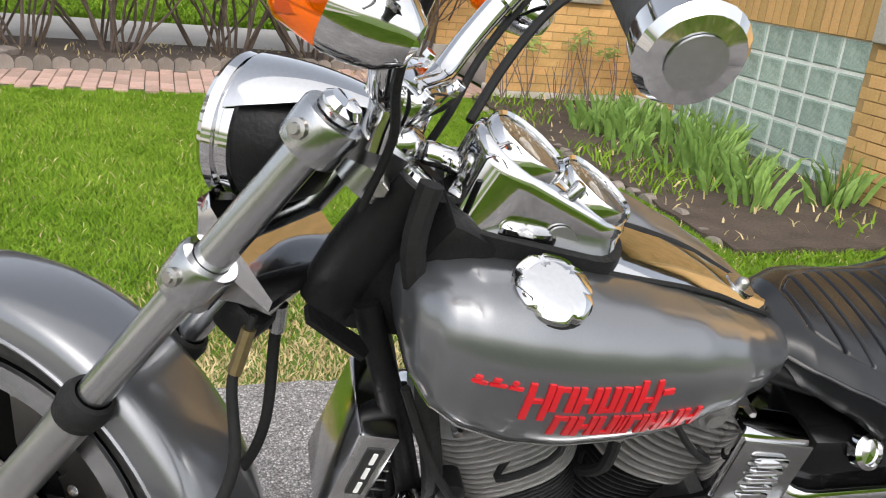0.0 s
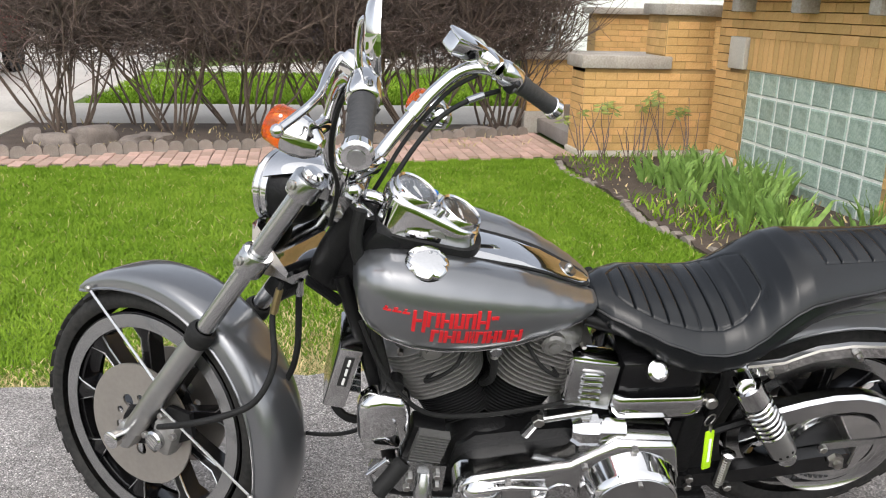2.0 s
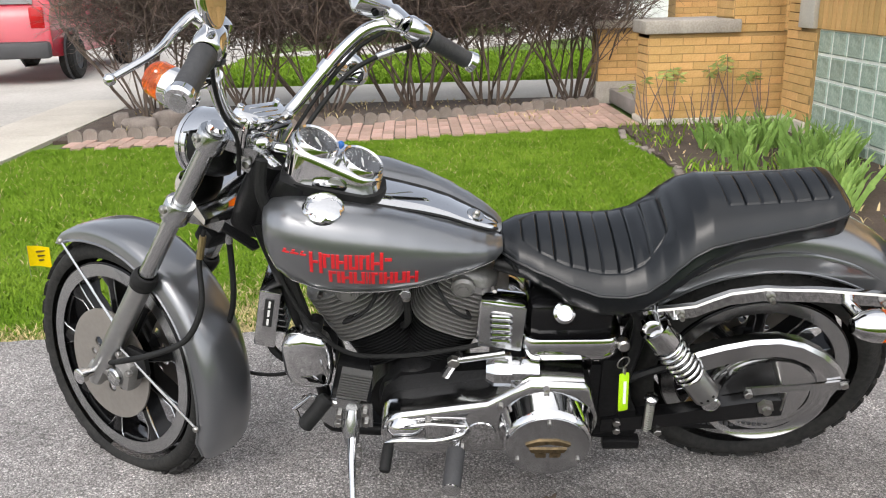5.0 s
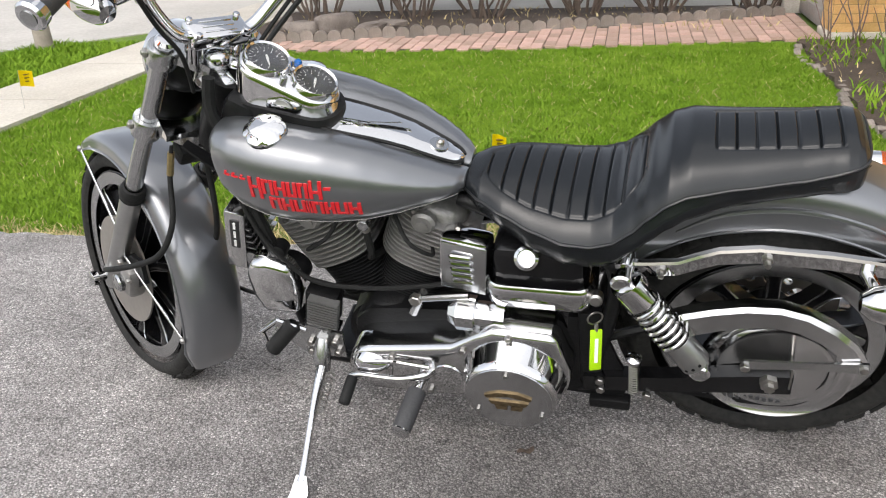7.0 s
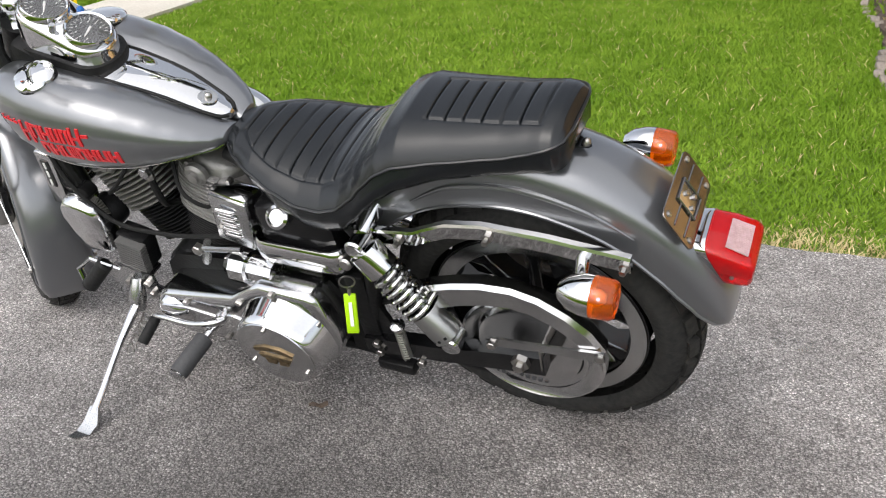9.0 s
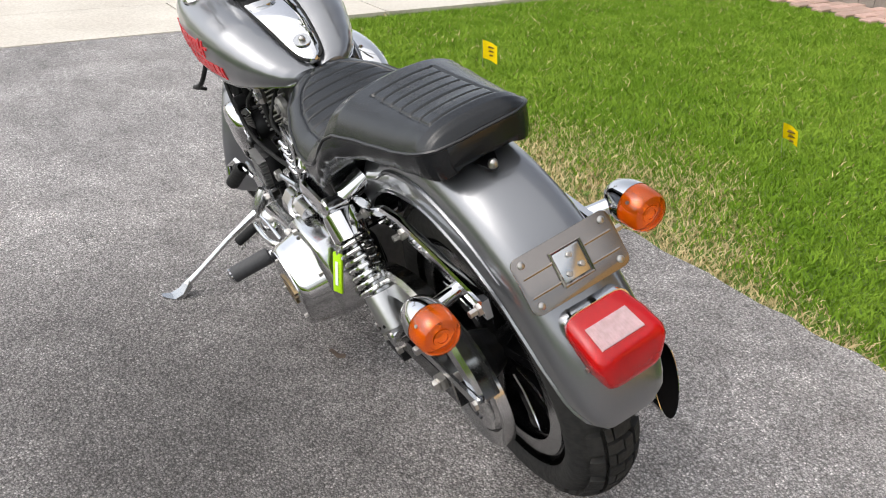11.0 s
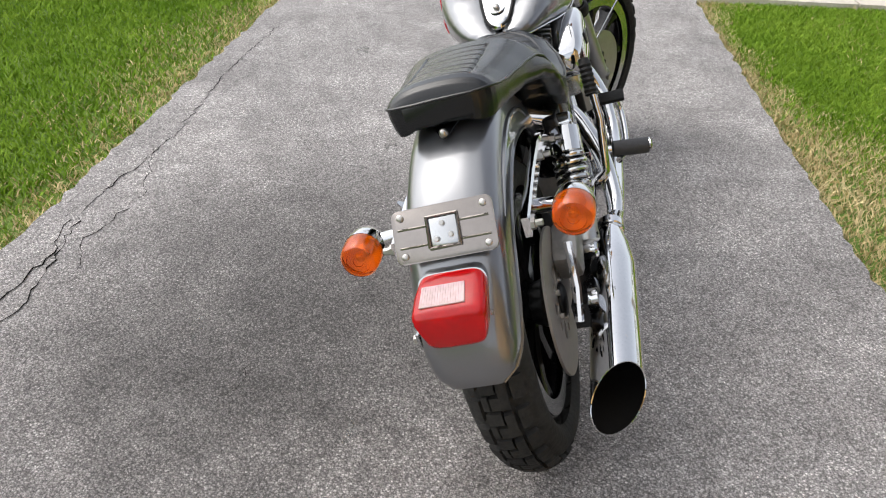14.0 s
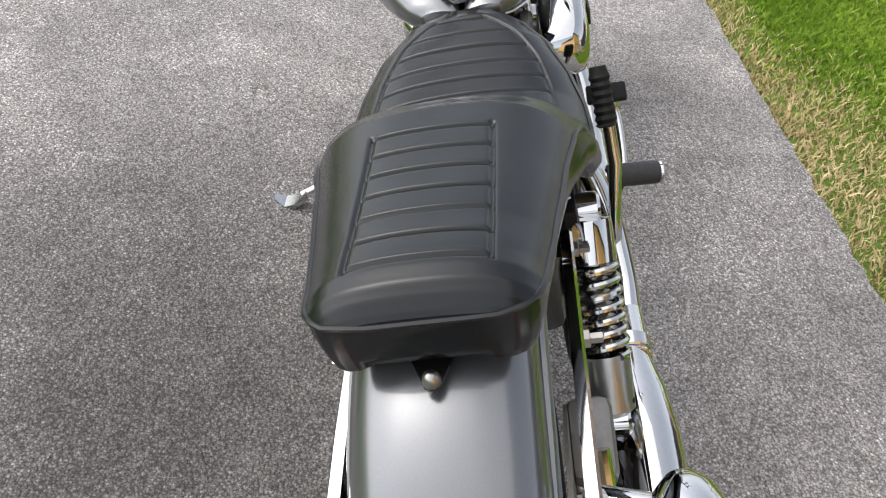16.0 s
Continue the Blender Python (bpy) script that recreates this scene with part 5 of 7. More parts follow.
rings = []
xs = []
x = SEAT[0][0]
while x < SEAT[-1][0]:
    xs.append(x)
    x += 0.0019
xs.append(SEAT[-1][0])
edge_l, edge_r = [], []
for x in xs:
    w, zp, zc, zb = lerp_table(SEAT, x)
    ring = []
    for f in prof_y:
        a = abs(f)
        z = zc - (zc - zp) * (0.45 * a ** 2.2 + 0.55 * a ** 6) - (groove(x, f, w) if a < 0.86 else 0.0)
        ring.append((x, f * w, z))
    edge_l.append((x, -w * 1.004, zp)); edge_r.append((x, w * 1.004, zp))
    fl = 1 + 0.15 * math.exp(-((x + 0.215) / 0.09) ** 2)
    low = [(x, w * 1.0, zp - 0.003), (x, w * (0.4 + 0.6 * fl), zp - 0.35 * (zp - zb)), (x, w * 0.97 * fl, zp - 0.75 * (zp - zb)), (x, w * 0.92 * fl, zb), (x, w * 0.7, zb + 0.006), (x, -w * 0.7, zb + 0.006), (x, -w * 0.92 * fl, zb), (x, -w * 0.97 * fl, zp - 0.75 * (zp - zb)), (x, -w * (0.4 + 0.6 * fl), zp - 0.35 * (zp - zb)), (x, -w * 1.0, zp - 0.003)]
    rings.append(ring + low)
seat = part("seat", loft(rings), "leather", bike, "black vinyl stepped dual seat with stitched channels", angle=70)
part("piping", tube(edge_l[:-1:5] + [(0.1065, -0.04, 0.804), (0.1075, 0, 0.805), (0.1065, 0.04, 0.804)] + edge_r[-1::-5], 0.0028, 6), "piping", seat, "thin seat piping")
part("seat_bracket", plate([(-0.03, -0.022), (0.006, -0.006), (0.010, 0), (0.006, 0.006), (-0.03, 0.022)], (0.112, 0, 0.742), (1, 0, -0.25), (0, 1, 0), (0.25, 0, 1), 0.003), "blackgloss", seat, "small black seat bracket")
bolt((0.112, 0, 0.742), (0.2, 0, 1), 0.008, 0.014, seat, dome=True)

# ---- engine ----
case = part("crankcase", loft([[(-0.80 + r * math.cos(2 * math.pi * k / 24) * 1.05, y, 0.275 + r * math.sin(2 * math.pi * k / 24)) for k in range(24)] for y, r in ((-0.10, 0.095), (-0.09, 0.115), (0.0, 0.118), (0.09, 0.115), (0.10, 0.095))]), "black", bike, "black finned V-twin engine crankcase")
part("gearbox", box((-0.52, 0.0, 0.31), (0.22, 0.2, 0.2), 0.03), "cast", case)
part("cam_cover", lathe([(0.11, 0), (0.11, 0.03), (0.09, 0.04), (0, 0.042)], (-0.80, 0.10, 0.28), (0, 1, 0), 28), "chrome", case)
part("motor_plate", box((-0.79, 0, 0.16), (0.42, 0.18, 0.03), 0.01), "black", case)
for ci, (tx, tz) in enumerate(((-0.945, 0.565), (-0.69, 0.575))):
    o = Vector((-0.815, 0.0, 0.29))
    d = (Vector((tx, 0, tz)) - o).normalized()
    u = Vector((d.z, 0, -d.x))
    L = (Vector((tx, 0, tz)) - o).length
    cy = part("cylinder", lathe([(0.05, 0.06), (0.05, L)], o, d, 24), "black", bike, "black finned engine cylinder")
    k = 0
    h = 0.115
    while h < L + 0.046:
        head = h > L - 0.095
        r = (0.078 + 0.004 * (h / L)) * ((1.13 - 0.9 * max(0.0, h - L)) if head else 1.0)
        thick = 0.0028 if not head else 0.0042
        ring = lambda hh, sc=1.0: [o + d * hh + (u * math.copysign(abs(math.cos(t)) ** 0.72, math.cos(t)) * r * 1.04 + Vector((0, 1, 0)) * math.copysign(abs(math.sin(t)) ** 0.72, math.sin(t)) * r * 1.0) * sc for t in [2 * math.pi * q / 36 for q in range(36)]]
        loft([ring(h, 0.985), ring(h + 0.0008), ring(h + thick), ring(h + thick + 0.0008, 0.985)], bm=(q := bmesh.new()))
        part("head_fin" if head else "cylinder_fin", q, "cast" if head else "black", cy)
        h += 0.0085 if not head else 0.012
        k += 1
    # rocker box: ribbed cast cover with end covers
    c = o + d * (L + 0.035)
    rb = bmesh.new()
    rings = []
    for hh, sc in ((-0.012, 0.86), (0.012, 0.86), (0.026, 0.8), (0.034, 0.66), (0.036, 0.3)):
        rings.append([c + d * hh + (u * math.copysign(abs(math.cos(t)) ** 0.8, math.cos(t)) * 0.076 + Vector((0, 1, 0)) * math.copysign(abs(math.sin(t)) ** 0.8, math.sin(t)) * 0.085) * sc for t in [2 * math.pi * q / 32 for q in range(32)]])
    loft(rings, bm=rb)
    part("rocker_box", rb, "cast", cy, "grey cast rocker box", angle=50)
    for s in (-1, 1):
        part("rocker_end", lathe([(0.026, 0), (0.026, 0.012), (0.02, 0.018), (0.012, 0.018), (0.012, 0.024), (0, 0.025)], c + d * 0.008 + Vector((0, s * 0.08, 0)) + u * (0.02 if ci == 0 else -0.02), (0, s, 0), 18), "cast", cy)
        for q in (-0.045, 0.05):
            bolt(c + u * q + Vector((0, s * 0.07, 0)) + d * 0.02, (0, s, 0), 0.007, 0.012, cy)
    part("spark_lead", tube([c - d * 0.055 + Vector((0, -0.075, 0)) + u * 0.01, c - d * 0.05 + Vector((0, -0.11, 0)) - u * (0.02 - 0.04 * ci), c - d * 0.03 + Vector((0, -0.115, 0)) + u * (0.06 - 0.1 * ci), c - d * 0.01 + Vector((0, -0.05, 0.02)) + u * 0.1 * (1 - 2 * ci)], 0.0045, 8, smooth=5), "rubber", cy, "black spark plug lead")
    for s in range(2):
        part("pushrod_tube", tube([o + u * (-0.03 + 0.05 * s) + d * 0.05 + Vector((0, 0.10, 0)), c + u * (-0.02 + 0.05 * s) - d * 0.02 + Vector((0, 0.08, 0))], 0.011, 10), "chrome", cy)
part("fuel_tap", tube([(-0.815, -0.10, 0.665), (-0.815, -0.10, 0.60)], [0.013, 0.010], 8), "zinc", bike, "metal fuel tap under the tank")
part("fuel_hose", tube([(-0.815, -0.10, 0.605), (-0.815, -0.10, 0.54), (-0.83, -0.07, 0.50), (-0.80, -0.02, 0.49)], 0.008, 8, smooth=4), "rubber", bike, "black fuel hose")
bolt((-0.815, -0.10, 0.622), (0, -1, 0), 0.014, 0.012, material="satin")
part("carburettor", box((-0.815, 0.09, 0.50), (0.09, 0.11, 0.10), 0.02), "satin", bike)
part("control_cable", tube([(-1.09, -0.10, 0.70), (-1.04, -0.13, 0.58), (-0.96, -0.135, 0.48), (-0.85, -0.125, 0.455), (-0.72, -0.12, 0.468), (-0.6, -0.12, 0.50)], 0.0055, 8, smooth=5), "rubber", bike, "long black control cable")

# inner primary, primary cover, derby
part("inner_primary", loft([[(x, y, z) for x, z in [(-0.895 + 0, 0.29), (-0.88, 0.35), (-0.84, 0.385), (-0.76, 0.395), (-0.62, 0.405), (-0.54, 0.442), (-0.43, 0.43), (-0.40, 0.33), (-0.42, 0.24), (-0.5, 0.2), (-0.62, 0.215), (-0.83, 0.215), (-0.88, 0.25)]] for y in (-0.06, -0.118)]), "black", bike, "black inner primary case")
part("primary_hump", lathe([(0.1, 0), (0.098, 0.04), (0.085, 0.055), (0, 0.055)], (-0.80, -0.06, 0.30), (0, -1, 0), 28), "black", bike)


def primary_outline(k):
    pts = []
    for a in range(100, 271, 17):
        pts.append((-0.820 + (0.070 - k) * math.cos(radians(a)), 0.272 + (0.070 - k) * math.sin(radians(a))))
    for a in range(235, 391, 15):
        pts.append((-0.505 + (0.118 - k) * math.cos(radians(a)), 0.312 + (0.118 - k) * math.sin(radians(a))))
    pts += [(-0.412 - k * 0.7, 0.415 - k * 0.8), (-0.425 - k, 0.43 - k), (-0.545, 0.437 - k), (-0.582, 0.415 - k), (-0.64, 0.374 - k)]
    return pts


rings = []
for y, k in ((-0.116, 0.0), (-0.184, 0.0), (-0.194, 0.003), (-0.200, 0.010), (-0.202, 0.026)):
    rings.append([(x, y, z) for x, z in primary_outline(k)])
prim = part("primary_cover", loft(rings), "polished", bike, "long polished chrome primary cover", angle=40)
part("clutch_dome", lathe([(0.118, -0.01), (0.117, 0.0), (0.110, 0.02), (0.100, 0.062), (0.097, 0.075), (0.093, 0.079), (0.0, 0.079)], (-0.507, -0.182, 0.306), (0, -1, 0), 40), "chrome", prim, "chrome clutch dome")
derby = part("derby_cover", lathe([(0.092, 0), (0.091, 0.003), (0.0, 0.0035)], (-0.507, -0.2612, 0.306), (0, -1, 0), 40), "polished", prim, "round derby cover with a gold emblem")
bm = bmesh.new()
for pts in ([(-0.05, 0.012), (-0.02, 0.024), (0.02, 0.024), (0.05, 0.012), (0.045, 0.004), (0.0, 0.014), (-0.045, 0.004)], [(-0.042, -0.004), (0.042, -0.004), (0.036, -0.014), (-0.036, -0.014)], [(-0.03, -0.018), (-0.004, -0.018), (-0.004, -0.03), (-0.026, -0.03)], [(0.004, -0.018), (0.03, -0.018), (0.026, -0.03), (0.004, -0.03)]):
    plate(pts, (-0.507, -0.2645, 0.306), (1, 0, 0), (0, 0, 1), (0, -1, 0), 0.004, bm=bm)
part("emblem", bm, "gold", derby, "tarnished gold emblem")
for a in (90, 210, 330):
    bolt((-0.507 + 0.078 * math.cos(radians(a)), -0.2645, 0.306 + 0.078 * math.sin(radians(a))), (0, -1, 0), 0.005, 0.005, derby)
for x, z in ((-0.775, 0.332), (-0.612, 0.375), (-0.51, 0.425), (-0.418, 0.36), (-0.868, 0.25), (-0.70, 0.232)):
    bolt((x, -0.199, z), (0, -1, 0), 0.0075, 0.01, prim, "zinc")
part("inspection_cover", lathe([(0.036, 0), (0.034, 0.006), (0.0, 0.007)], (-0.655, -0.200, 0.284), (0, -1, 0), 24), "chrome", prim)
part("cover_bulge", lathe([(0.048, 0), (0.044, 0.012), (0.03, 0.024), (0.0, 0.028)], (-0.828, -0.198, 0.284), (0, -1, 0), 28), "chrome", prim)
part("solenoid", lathe([(0.0, 0), (0.026, 0.002), (0.038, 0.02), (0.038, 0.058), (0.029, 0.06), (0.029, 0.12), (0, 0.12)], (-0.645, -0.15, 0.437), (1, 0.0, -0.05), 10), "chrome", bike, "chrome starter solenoid cover", angle=25)
# louvred coil cover
cv = part("coil_cover", box((-0.607, -0.098, 0.545), (0.104, 0.058, 0.122), 0.012, rot=(-6, 5, -6)), "chrome", bike, "chrome louvred ignition coil cover")
part("cover_face", box((-0.607, -0.1285, 0.5425), (0.098, 0.006, 0.116), 0.003, rot=(-6, 5, -6)), "satin", cv)
for k in range(5):
    part("louvre", tube([(-0.633, -0.1325, 0.578 - 0.0165 * k), (-0.628, -0.1355, 0.578 - 0.0165 * k), (-0.59, -0.137, 0.576 - 0.0165 * k), (-0.584, -0.133, 0.576 - 0.0165 * k)], [0.002, 0.0055, 0.005, 0.002], 8), "chrome", cv, "raised chrome louvre")
# battery and oil tank side cover
ob_ = part("battery_box", box((-0.455, -0.06, 0.515), (0.19, 0.14, 0.17), 0.025), "blackgloss", bike, "gloss black battery cover with chrome band")
rings = []
for z, k in ((0.516, 0.004), (0.520, 0.012), (0.513, 0.017), (0.496, 0.019), (0.478, 0.018), (0.462, 0.014), (0.454, 0.007)):
    rings.append([(-0.455 + a * (0.095 + k), -0.066 - b * (0.07 + k), z) for a, b in [(-1, -0.6), (-1, 0.45), (-0.97, 0.7), (-0.9, 0.87), (-0.78, 0.97), (-0.6, 1.0), (0.6, 1.0), (0.78, 0.97), (0.9, 0.87), (0.97, 0.7), (1, 0.45), (1, -0.6)]])
part("cover_band", loft(rings, caps=False), "chrome", ob_, "broad chrome band")
part("oil_cap", lathe([(0.024, 0), (0.024, 0.014), (0.018, 0.018), (0.016, 0.013), (0.0, 0.014)], (-0.475, -0.128, 0.582), (0.1, -0.75, 0.6), 28), "chrome", ob_, "round chrome oil filler cap")
part("ignition_key", lathe([(0.014, 0), (0.014, 0.02), (0.01, 0.024), (0, 0.024)], (-0.34, -0.13, 0.497), (0, -1, 0.2), 14), "zinc", bike)
part("key_ring", lathe([(0.014, -0.001), (0.017, -0.001), (0.017, 0.001), (0.014, 0.001), (0.014, -0.001)], (-0.34, -0.162, 0.465), (0.5, -1, 0), 24), "zinc", bike, "steel key ring")
TAG = pose(-0.337, -0.166, 0.452, -19, 0, 0) @ pose(0, 0, 0, 0, 0, 25)
tag = part("key_tag", box((0, 0, -0.058), (0.025, 0.007, 0.092), 0.003), "lime", bike, "lime green rubber key tag hanging from the ring", m=TAG)
part("tag_bar", box((0, -0.0025, -0.058), (0.007, 0.005, 0.055)), "white", tag, "pale unreadable print", m=TAG)
part("tag_clip", tube([(0, 0, 0.0), (0, 0, -0.016)], 0.004, 8), "zinc", tag, m=TAG)

# foot controls and stand
part("stand_bracket", plate([(-0.05, -0.04), (0.045, -0.04), (0.05, 0.04), (-0.10, 0.045), (-0.12, 0.03)], (-0.955, -0.155, 0.30), (1, 0, 0), (0, 0, 1), (0, -1, 0), 0.008), "satin", bike, "steel kickstand bracket")
for x, z in ((-0.985, 0.31), (-0.925, 0.315), (-0.925, 0.28), (-0.99, 0.28)):
    bolt((x, -0.163, z), (0, -1, 0), 0.009, 0.011)
part("stand_pivot", tube([(-0.955, -0.165, 0.325), (-0.957, -0.19, 0.285), (-0.955, -0.205, 0.255)], [0.014, 0.022, 0.016], 10), "satin", bike)
ks = part("kickstand", tube([(-0.955, -0.195, 0.275), (-0.95, -0.26, 0.255), (-0.945, -0.31, 0.24), (-0.935, -0.40, 0.206), (-0.93, -0.455, 0.186)], [0.013, 0.010, 0.008, 0.008, 0.010], 10, smooth=3), "chrome", bike, "chrome kickstand resting on the asphalt")
part("stand_foot", loft([[(x - w, y, z - t), (x + w, y, z - t), (x + w, y, z + t), (x - w, y, z + t)] for x, y, z, w, t in ((-0.93, -0.445, 0.188, 0.012, 0.010), (-0.928, -0.475, 0.172, 0.020, 0.006), (-0.932, -0.50, 0.168, 0.020, 0.005), (-0.94, -0.523, 0.183, 0.009, 0.003))]), "satin", ks)
part("stand_spring", tube([(-0.945 + 0.011 * math.cos(k * 1.2), -0.20 - 0.0020 * k + 0.004 * math.sin(k * 1.2), 0.235 - 0.0007 * k + 0.011 * math.sin(k * 1.2)) for k in range(46)], 0.002, 5), "zinc", bike, "small return spring")


def foot_peg(p0, p1, r, name="foot_peg", label="black rubber foot peg with chrome end"):
    p0, p1 = Vector(p0), Vector(p1)
    d = (p1 - p0).normalized()
    L = (p1 - p0).length
    pg = part(name, lathe([(r * 0.6, 0), (r, 0.004), (r, L - 0.006), (r * 0.9, L), (0, L)], p0, d, 20), "gripr", bike, label)
    part("end_cap", lathe([(r * 0.95, 0), (r * 1.02, 0.004), (r * 0.7, 0.009), (0, 0.010)], p0 + d * (L - 0.001), d, 20), "chrome", pg)
    part("peg_stem", tube([p0 - d * 0.05, p0 + d * 0.01], 0.010, 10), "chrome", pg)
    return pg


foot_peg((-0.712, -0.250, 0.282), (-0.722, -0.352, 0.272), 0.021)
foot_peg((-0.672, 0.19, 0.325), (-0.690, 0.282, 0.308), 0.021)
part("peg_clevis", tube([(-0.70, -0.175, 0.29), (-0.709, -0.225, 0.285)], [0.018, 0.014], 10), "chrome", bike)
sh = part("shift_lever", tube([(-0.690, -0.20, 0.292), (-0.705, -0.228, 0.305), (-0.76, -0.236, 0.296), (-0.84, -0.236, 0.297), (-0.87, -0.232, 0.285)], [0.012, 0.009, 0.0075, 0.007, 0.008], 10, smooth=4), "chrome", bike, "chrome shift lever with rubber peg")
part("shift_rubber", lathe([(0.011, 0), (0.013, 0.004), (0.013, 0.06), (0.011, 0.064), (0, 0.064)], (-0.866, -0.235, 0.284), (-0.1, -0.9, -0.35), 14), "rubber", sh)
part("shift_rod", tube([(-0.69, -0.215, 0.318), (-0.77, -0.215, 0.326), (-0.84, -0.215, 0.316)], 0.005, 8), "chrome", sh)
part("clutch_arm", tube([(-0.735, -0.13, 0.40), (-0.70, -0.135, 0.47)], [0.012, 0.009], 8), "satin", bike)
part("clutch_link", tube([(-0.715, -0.15, 0.462), (-0.60, -0.145, 0.478)], 0.007, 8), "satin", bike, "bare steel control link")
bolt((-0.715, -0.145, 0.462), (0, -1, 0), 0.014, 0.014)
# folding highway peg
hp = part("highway_peg", lathe([(0.014, 0), (0.019, 0.006), (0.019, 0.085), (0.014, 0.09), (0, 0.09)], (-1.000, -0.185, 0.385), (-0.62, -0.38, -0.62), 16), "rubber", bike, "black rubber highway peg on a chrome bracket")
part("peg_bracket", tube([(-0.99, -0.17, 0.35), (-1.04, -0.19, 0.395), (-1.075, -0.205, 0.37), (-1.062, -0.22, 0.325)], 0.007, 8), "chrome", hp)
part("peg_arm", plate([(-0.09, 0.03), (0.05, -0.01), (0.05, 0.03), (0.0, 0.045), (-0.08, 0.05)], (-0.985, -0.158, 0.315), (1, 0, 0), (0, 0, 1), (0, -1, 0), 0.006), "satin", hp)
# finned regulator
rg = part("regulator", box((-0.955, -0.115, 0.385), (0.075, 0.05, 0.10), 0.006, rot=(0, 14, 0)), "black", bike, "black finned voltage regulator")
for k in range(11):
    part("regulator_fin", box((-0.934 - 0.0021 * k, -0.148, 0.427 - 0.0082 * k), (0.07, 0.022, 0.0028), rot=(0, 14, 0)), "finmetal", rg)
part("regulator_base", box((-0.965, -0.135, 0.333), (0.085, 0.05, 0.012), 0.003, rot=(0, 14, 0)), "satin", rg)
# horn cover
rings = []
for y, k in ((-0.10, 0.86), (-0.108, 1.0), (-0.135, 1.0), (-0.150, 0.93), (-0.156, 0.75), (-0.158, 0.3)):
    rings.append([(-1.043 + a * 0.056 * k, y - 0.006, 0.462 + b * 0.082 * k) for a, b in [(-1.0, 0.3), (-1.0, -0.35), (-0.78, -0.88), (-0.66, -0.97), (0.66, -0.97), (0.80, -0.88), (1.0, -0.35), (1.0, 0.3), (0.86, 0.68), (0.55, 0.90), (0, 1.0), (-0.55, 0.90), (-0.86, 0.68), (-0.97, 0.5)]])
hc = part("horn_cover", loft(rings), "chrome", bike, "chrome horn cover with a domed top", angle=50)
part("horn", lathe([(0.03, 0), (0.042, 0.02), (0.042, 0.05), (0.02, 0.06), (0, 0.06)], (-1.025, -0.12, 0.46), (0, 1, 0), 20), "black", hc)
part("horn_mount", lathe([(0.018, 0), (0.018, 0.03), (0.012, 0.034), (0, 0.034)], (-1.02, -0.10, 0.545), (0, -1, 0), 14), "black", bike)
# chrome oil cooler on the down tubes
oc = part("oil_cooler", box((-1.128, -0.050, 0.552), (0.048, 0.12, 0.165), 0.005, rot=(0, 14, 0)), "polished", bike, "chrome oil cooler with a black nameplate on the frame")
part("nameplate", box((-1.121, -0.1115, 0.575), (0.020, 0.004, 0.080), 0.001, rot=(0, 14, 0)), "blacklabel", oc)
for k in range(3):
    part("nameplate_bar", box((-1.114 - 0.0062 * k, -0.1138, 0.600 - 0.025 * k), (0.005, 0.003, 0.018), rot=(0, 14, 0)), "white", oc)
for k in range(7):
    part("cooler_fin", box((-1.105, -0.045, 0.51 + 0.018 * k), (0.03, 0.115, 0.003), rot=(0, 14, 0)), "satin", oc)
part("cooler_hose", tube([(-1.145, -0.05, 0.49), (-1.15, -0.06, 0.44), (-1.12, -0.07, 0.40), (-1.06, -0.06, 0.38)], 0.010, 8, smooth=4), "rubber", bike, "black oil hose")
part("drain_hose", tube([(-1.05, -0.08, 0.50), (-1.06, -0.09, 0.42), (-1.12, -0.06, 0.34), (-1.22, -0.02, 0.30), (-1.33, 0.02, 0.31)], 0.005, 8, smooth=5), "rubber", bike, "thin black hose looping to the fork")

# ---- rear drive side ----
part("sprocket_cover", lathe([(0.0, 0), (0.10, 0.0), (0.112, 0.006), (0.118, -0.004), (0.128, -0.002), (0.142, 0.010), (0.147, 0.008), (0.147, -0.012), (0.13, -0.016), (0, -0.012)], (0.012, -0.112, 0.312), (0, -1, 0), 56), "polished", bike, "polished rear sprocket disc")
guard = [(-0.21, 0.452), (-0.17, 0.472), (-0.12, 0.490), (-0.06, 0.505), (0.0, 0.508), (0.05, 0.495), (0.10, 0.465), (0.14, 0.428), (0.165, 0.385)]
rings = []
for i, (x, z) in enumerate(guard):
    a = guard[min(i + 1, len(guard) - 1)]; b = guard[max(i - 1, 0)]
    t = Vector((a[0] - b[0], 0, a[1] - b[1])).normalized()
    nn = Vector((-t.z, 0, t.x))
    wd = 0.052 * (1 - 0.45 * i / len(guard))
    p = Vector((x, 0, z))
    rings.append([p + Vector((0, -0.112, 0)), p + nn * 0.004 + Vector((0, -0.140, 0)), p - nn * 0.004 + Vector((0, -0.148, 0)), p - nn * wd + Vector((0, -0.149, 0)), p - nn * wd + Vector((0, -0.145, 0)), p - nn * 0.006 + Vector((0, -0.144, 0)), p + Vector((0, -0.138, 0)), p - nn * 0.004 + Vector((0, -0.112, 0))])
part("chain_guard", loft(rings), "polished", bike, "polished curved chain guard", angle=30)
part("chain", tube([(-0.36, -0.105, 0.33), (-0.2, -0.105, 0.405), (0.0, -0.105, 0.43), (0.09, -0.105, 0.39), (0.118, -0.105, 0.31), (0.08, -0.105, 0.22), (0.0, -0.105, 0.196), (-0.2, -0.105, 0.21), (-0.36, -0.105, 0.245)], 0.010, 6, smooth=5), "black", bike, "dark drive chain")
bm = bmesh.new()
for k in range(28):
    f = k / 27
    box((-0.33 + 0.36 * f, -0.105, 0.232 - 0.036 * f + 0.01), (0.008, 0.02, 0.016), bm=bm)
part("chain_link", bm, "darkplastic", bike, "lower run of chain links")
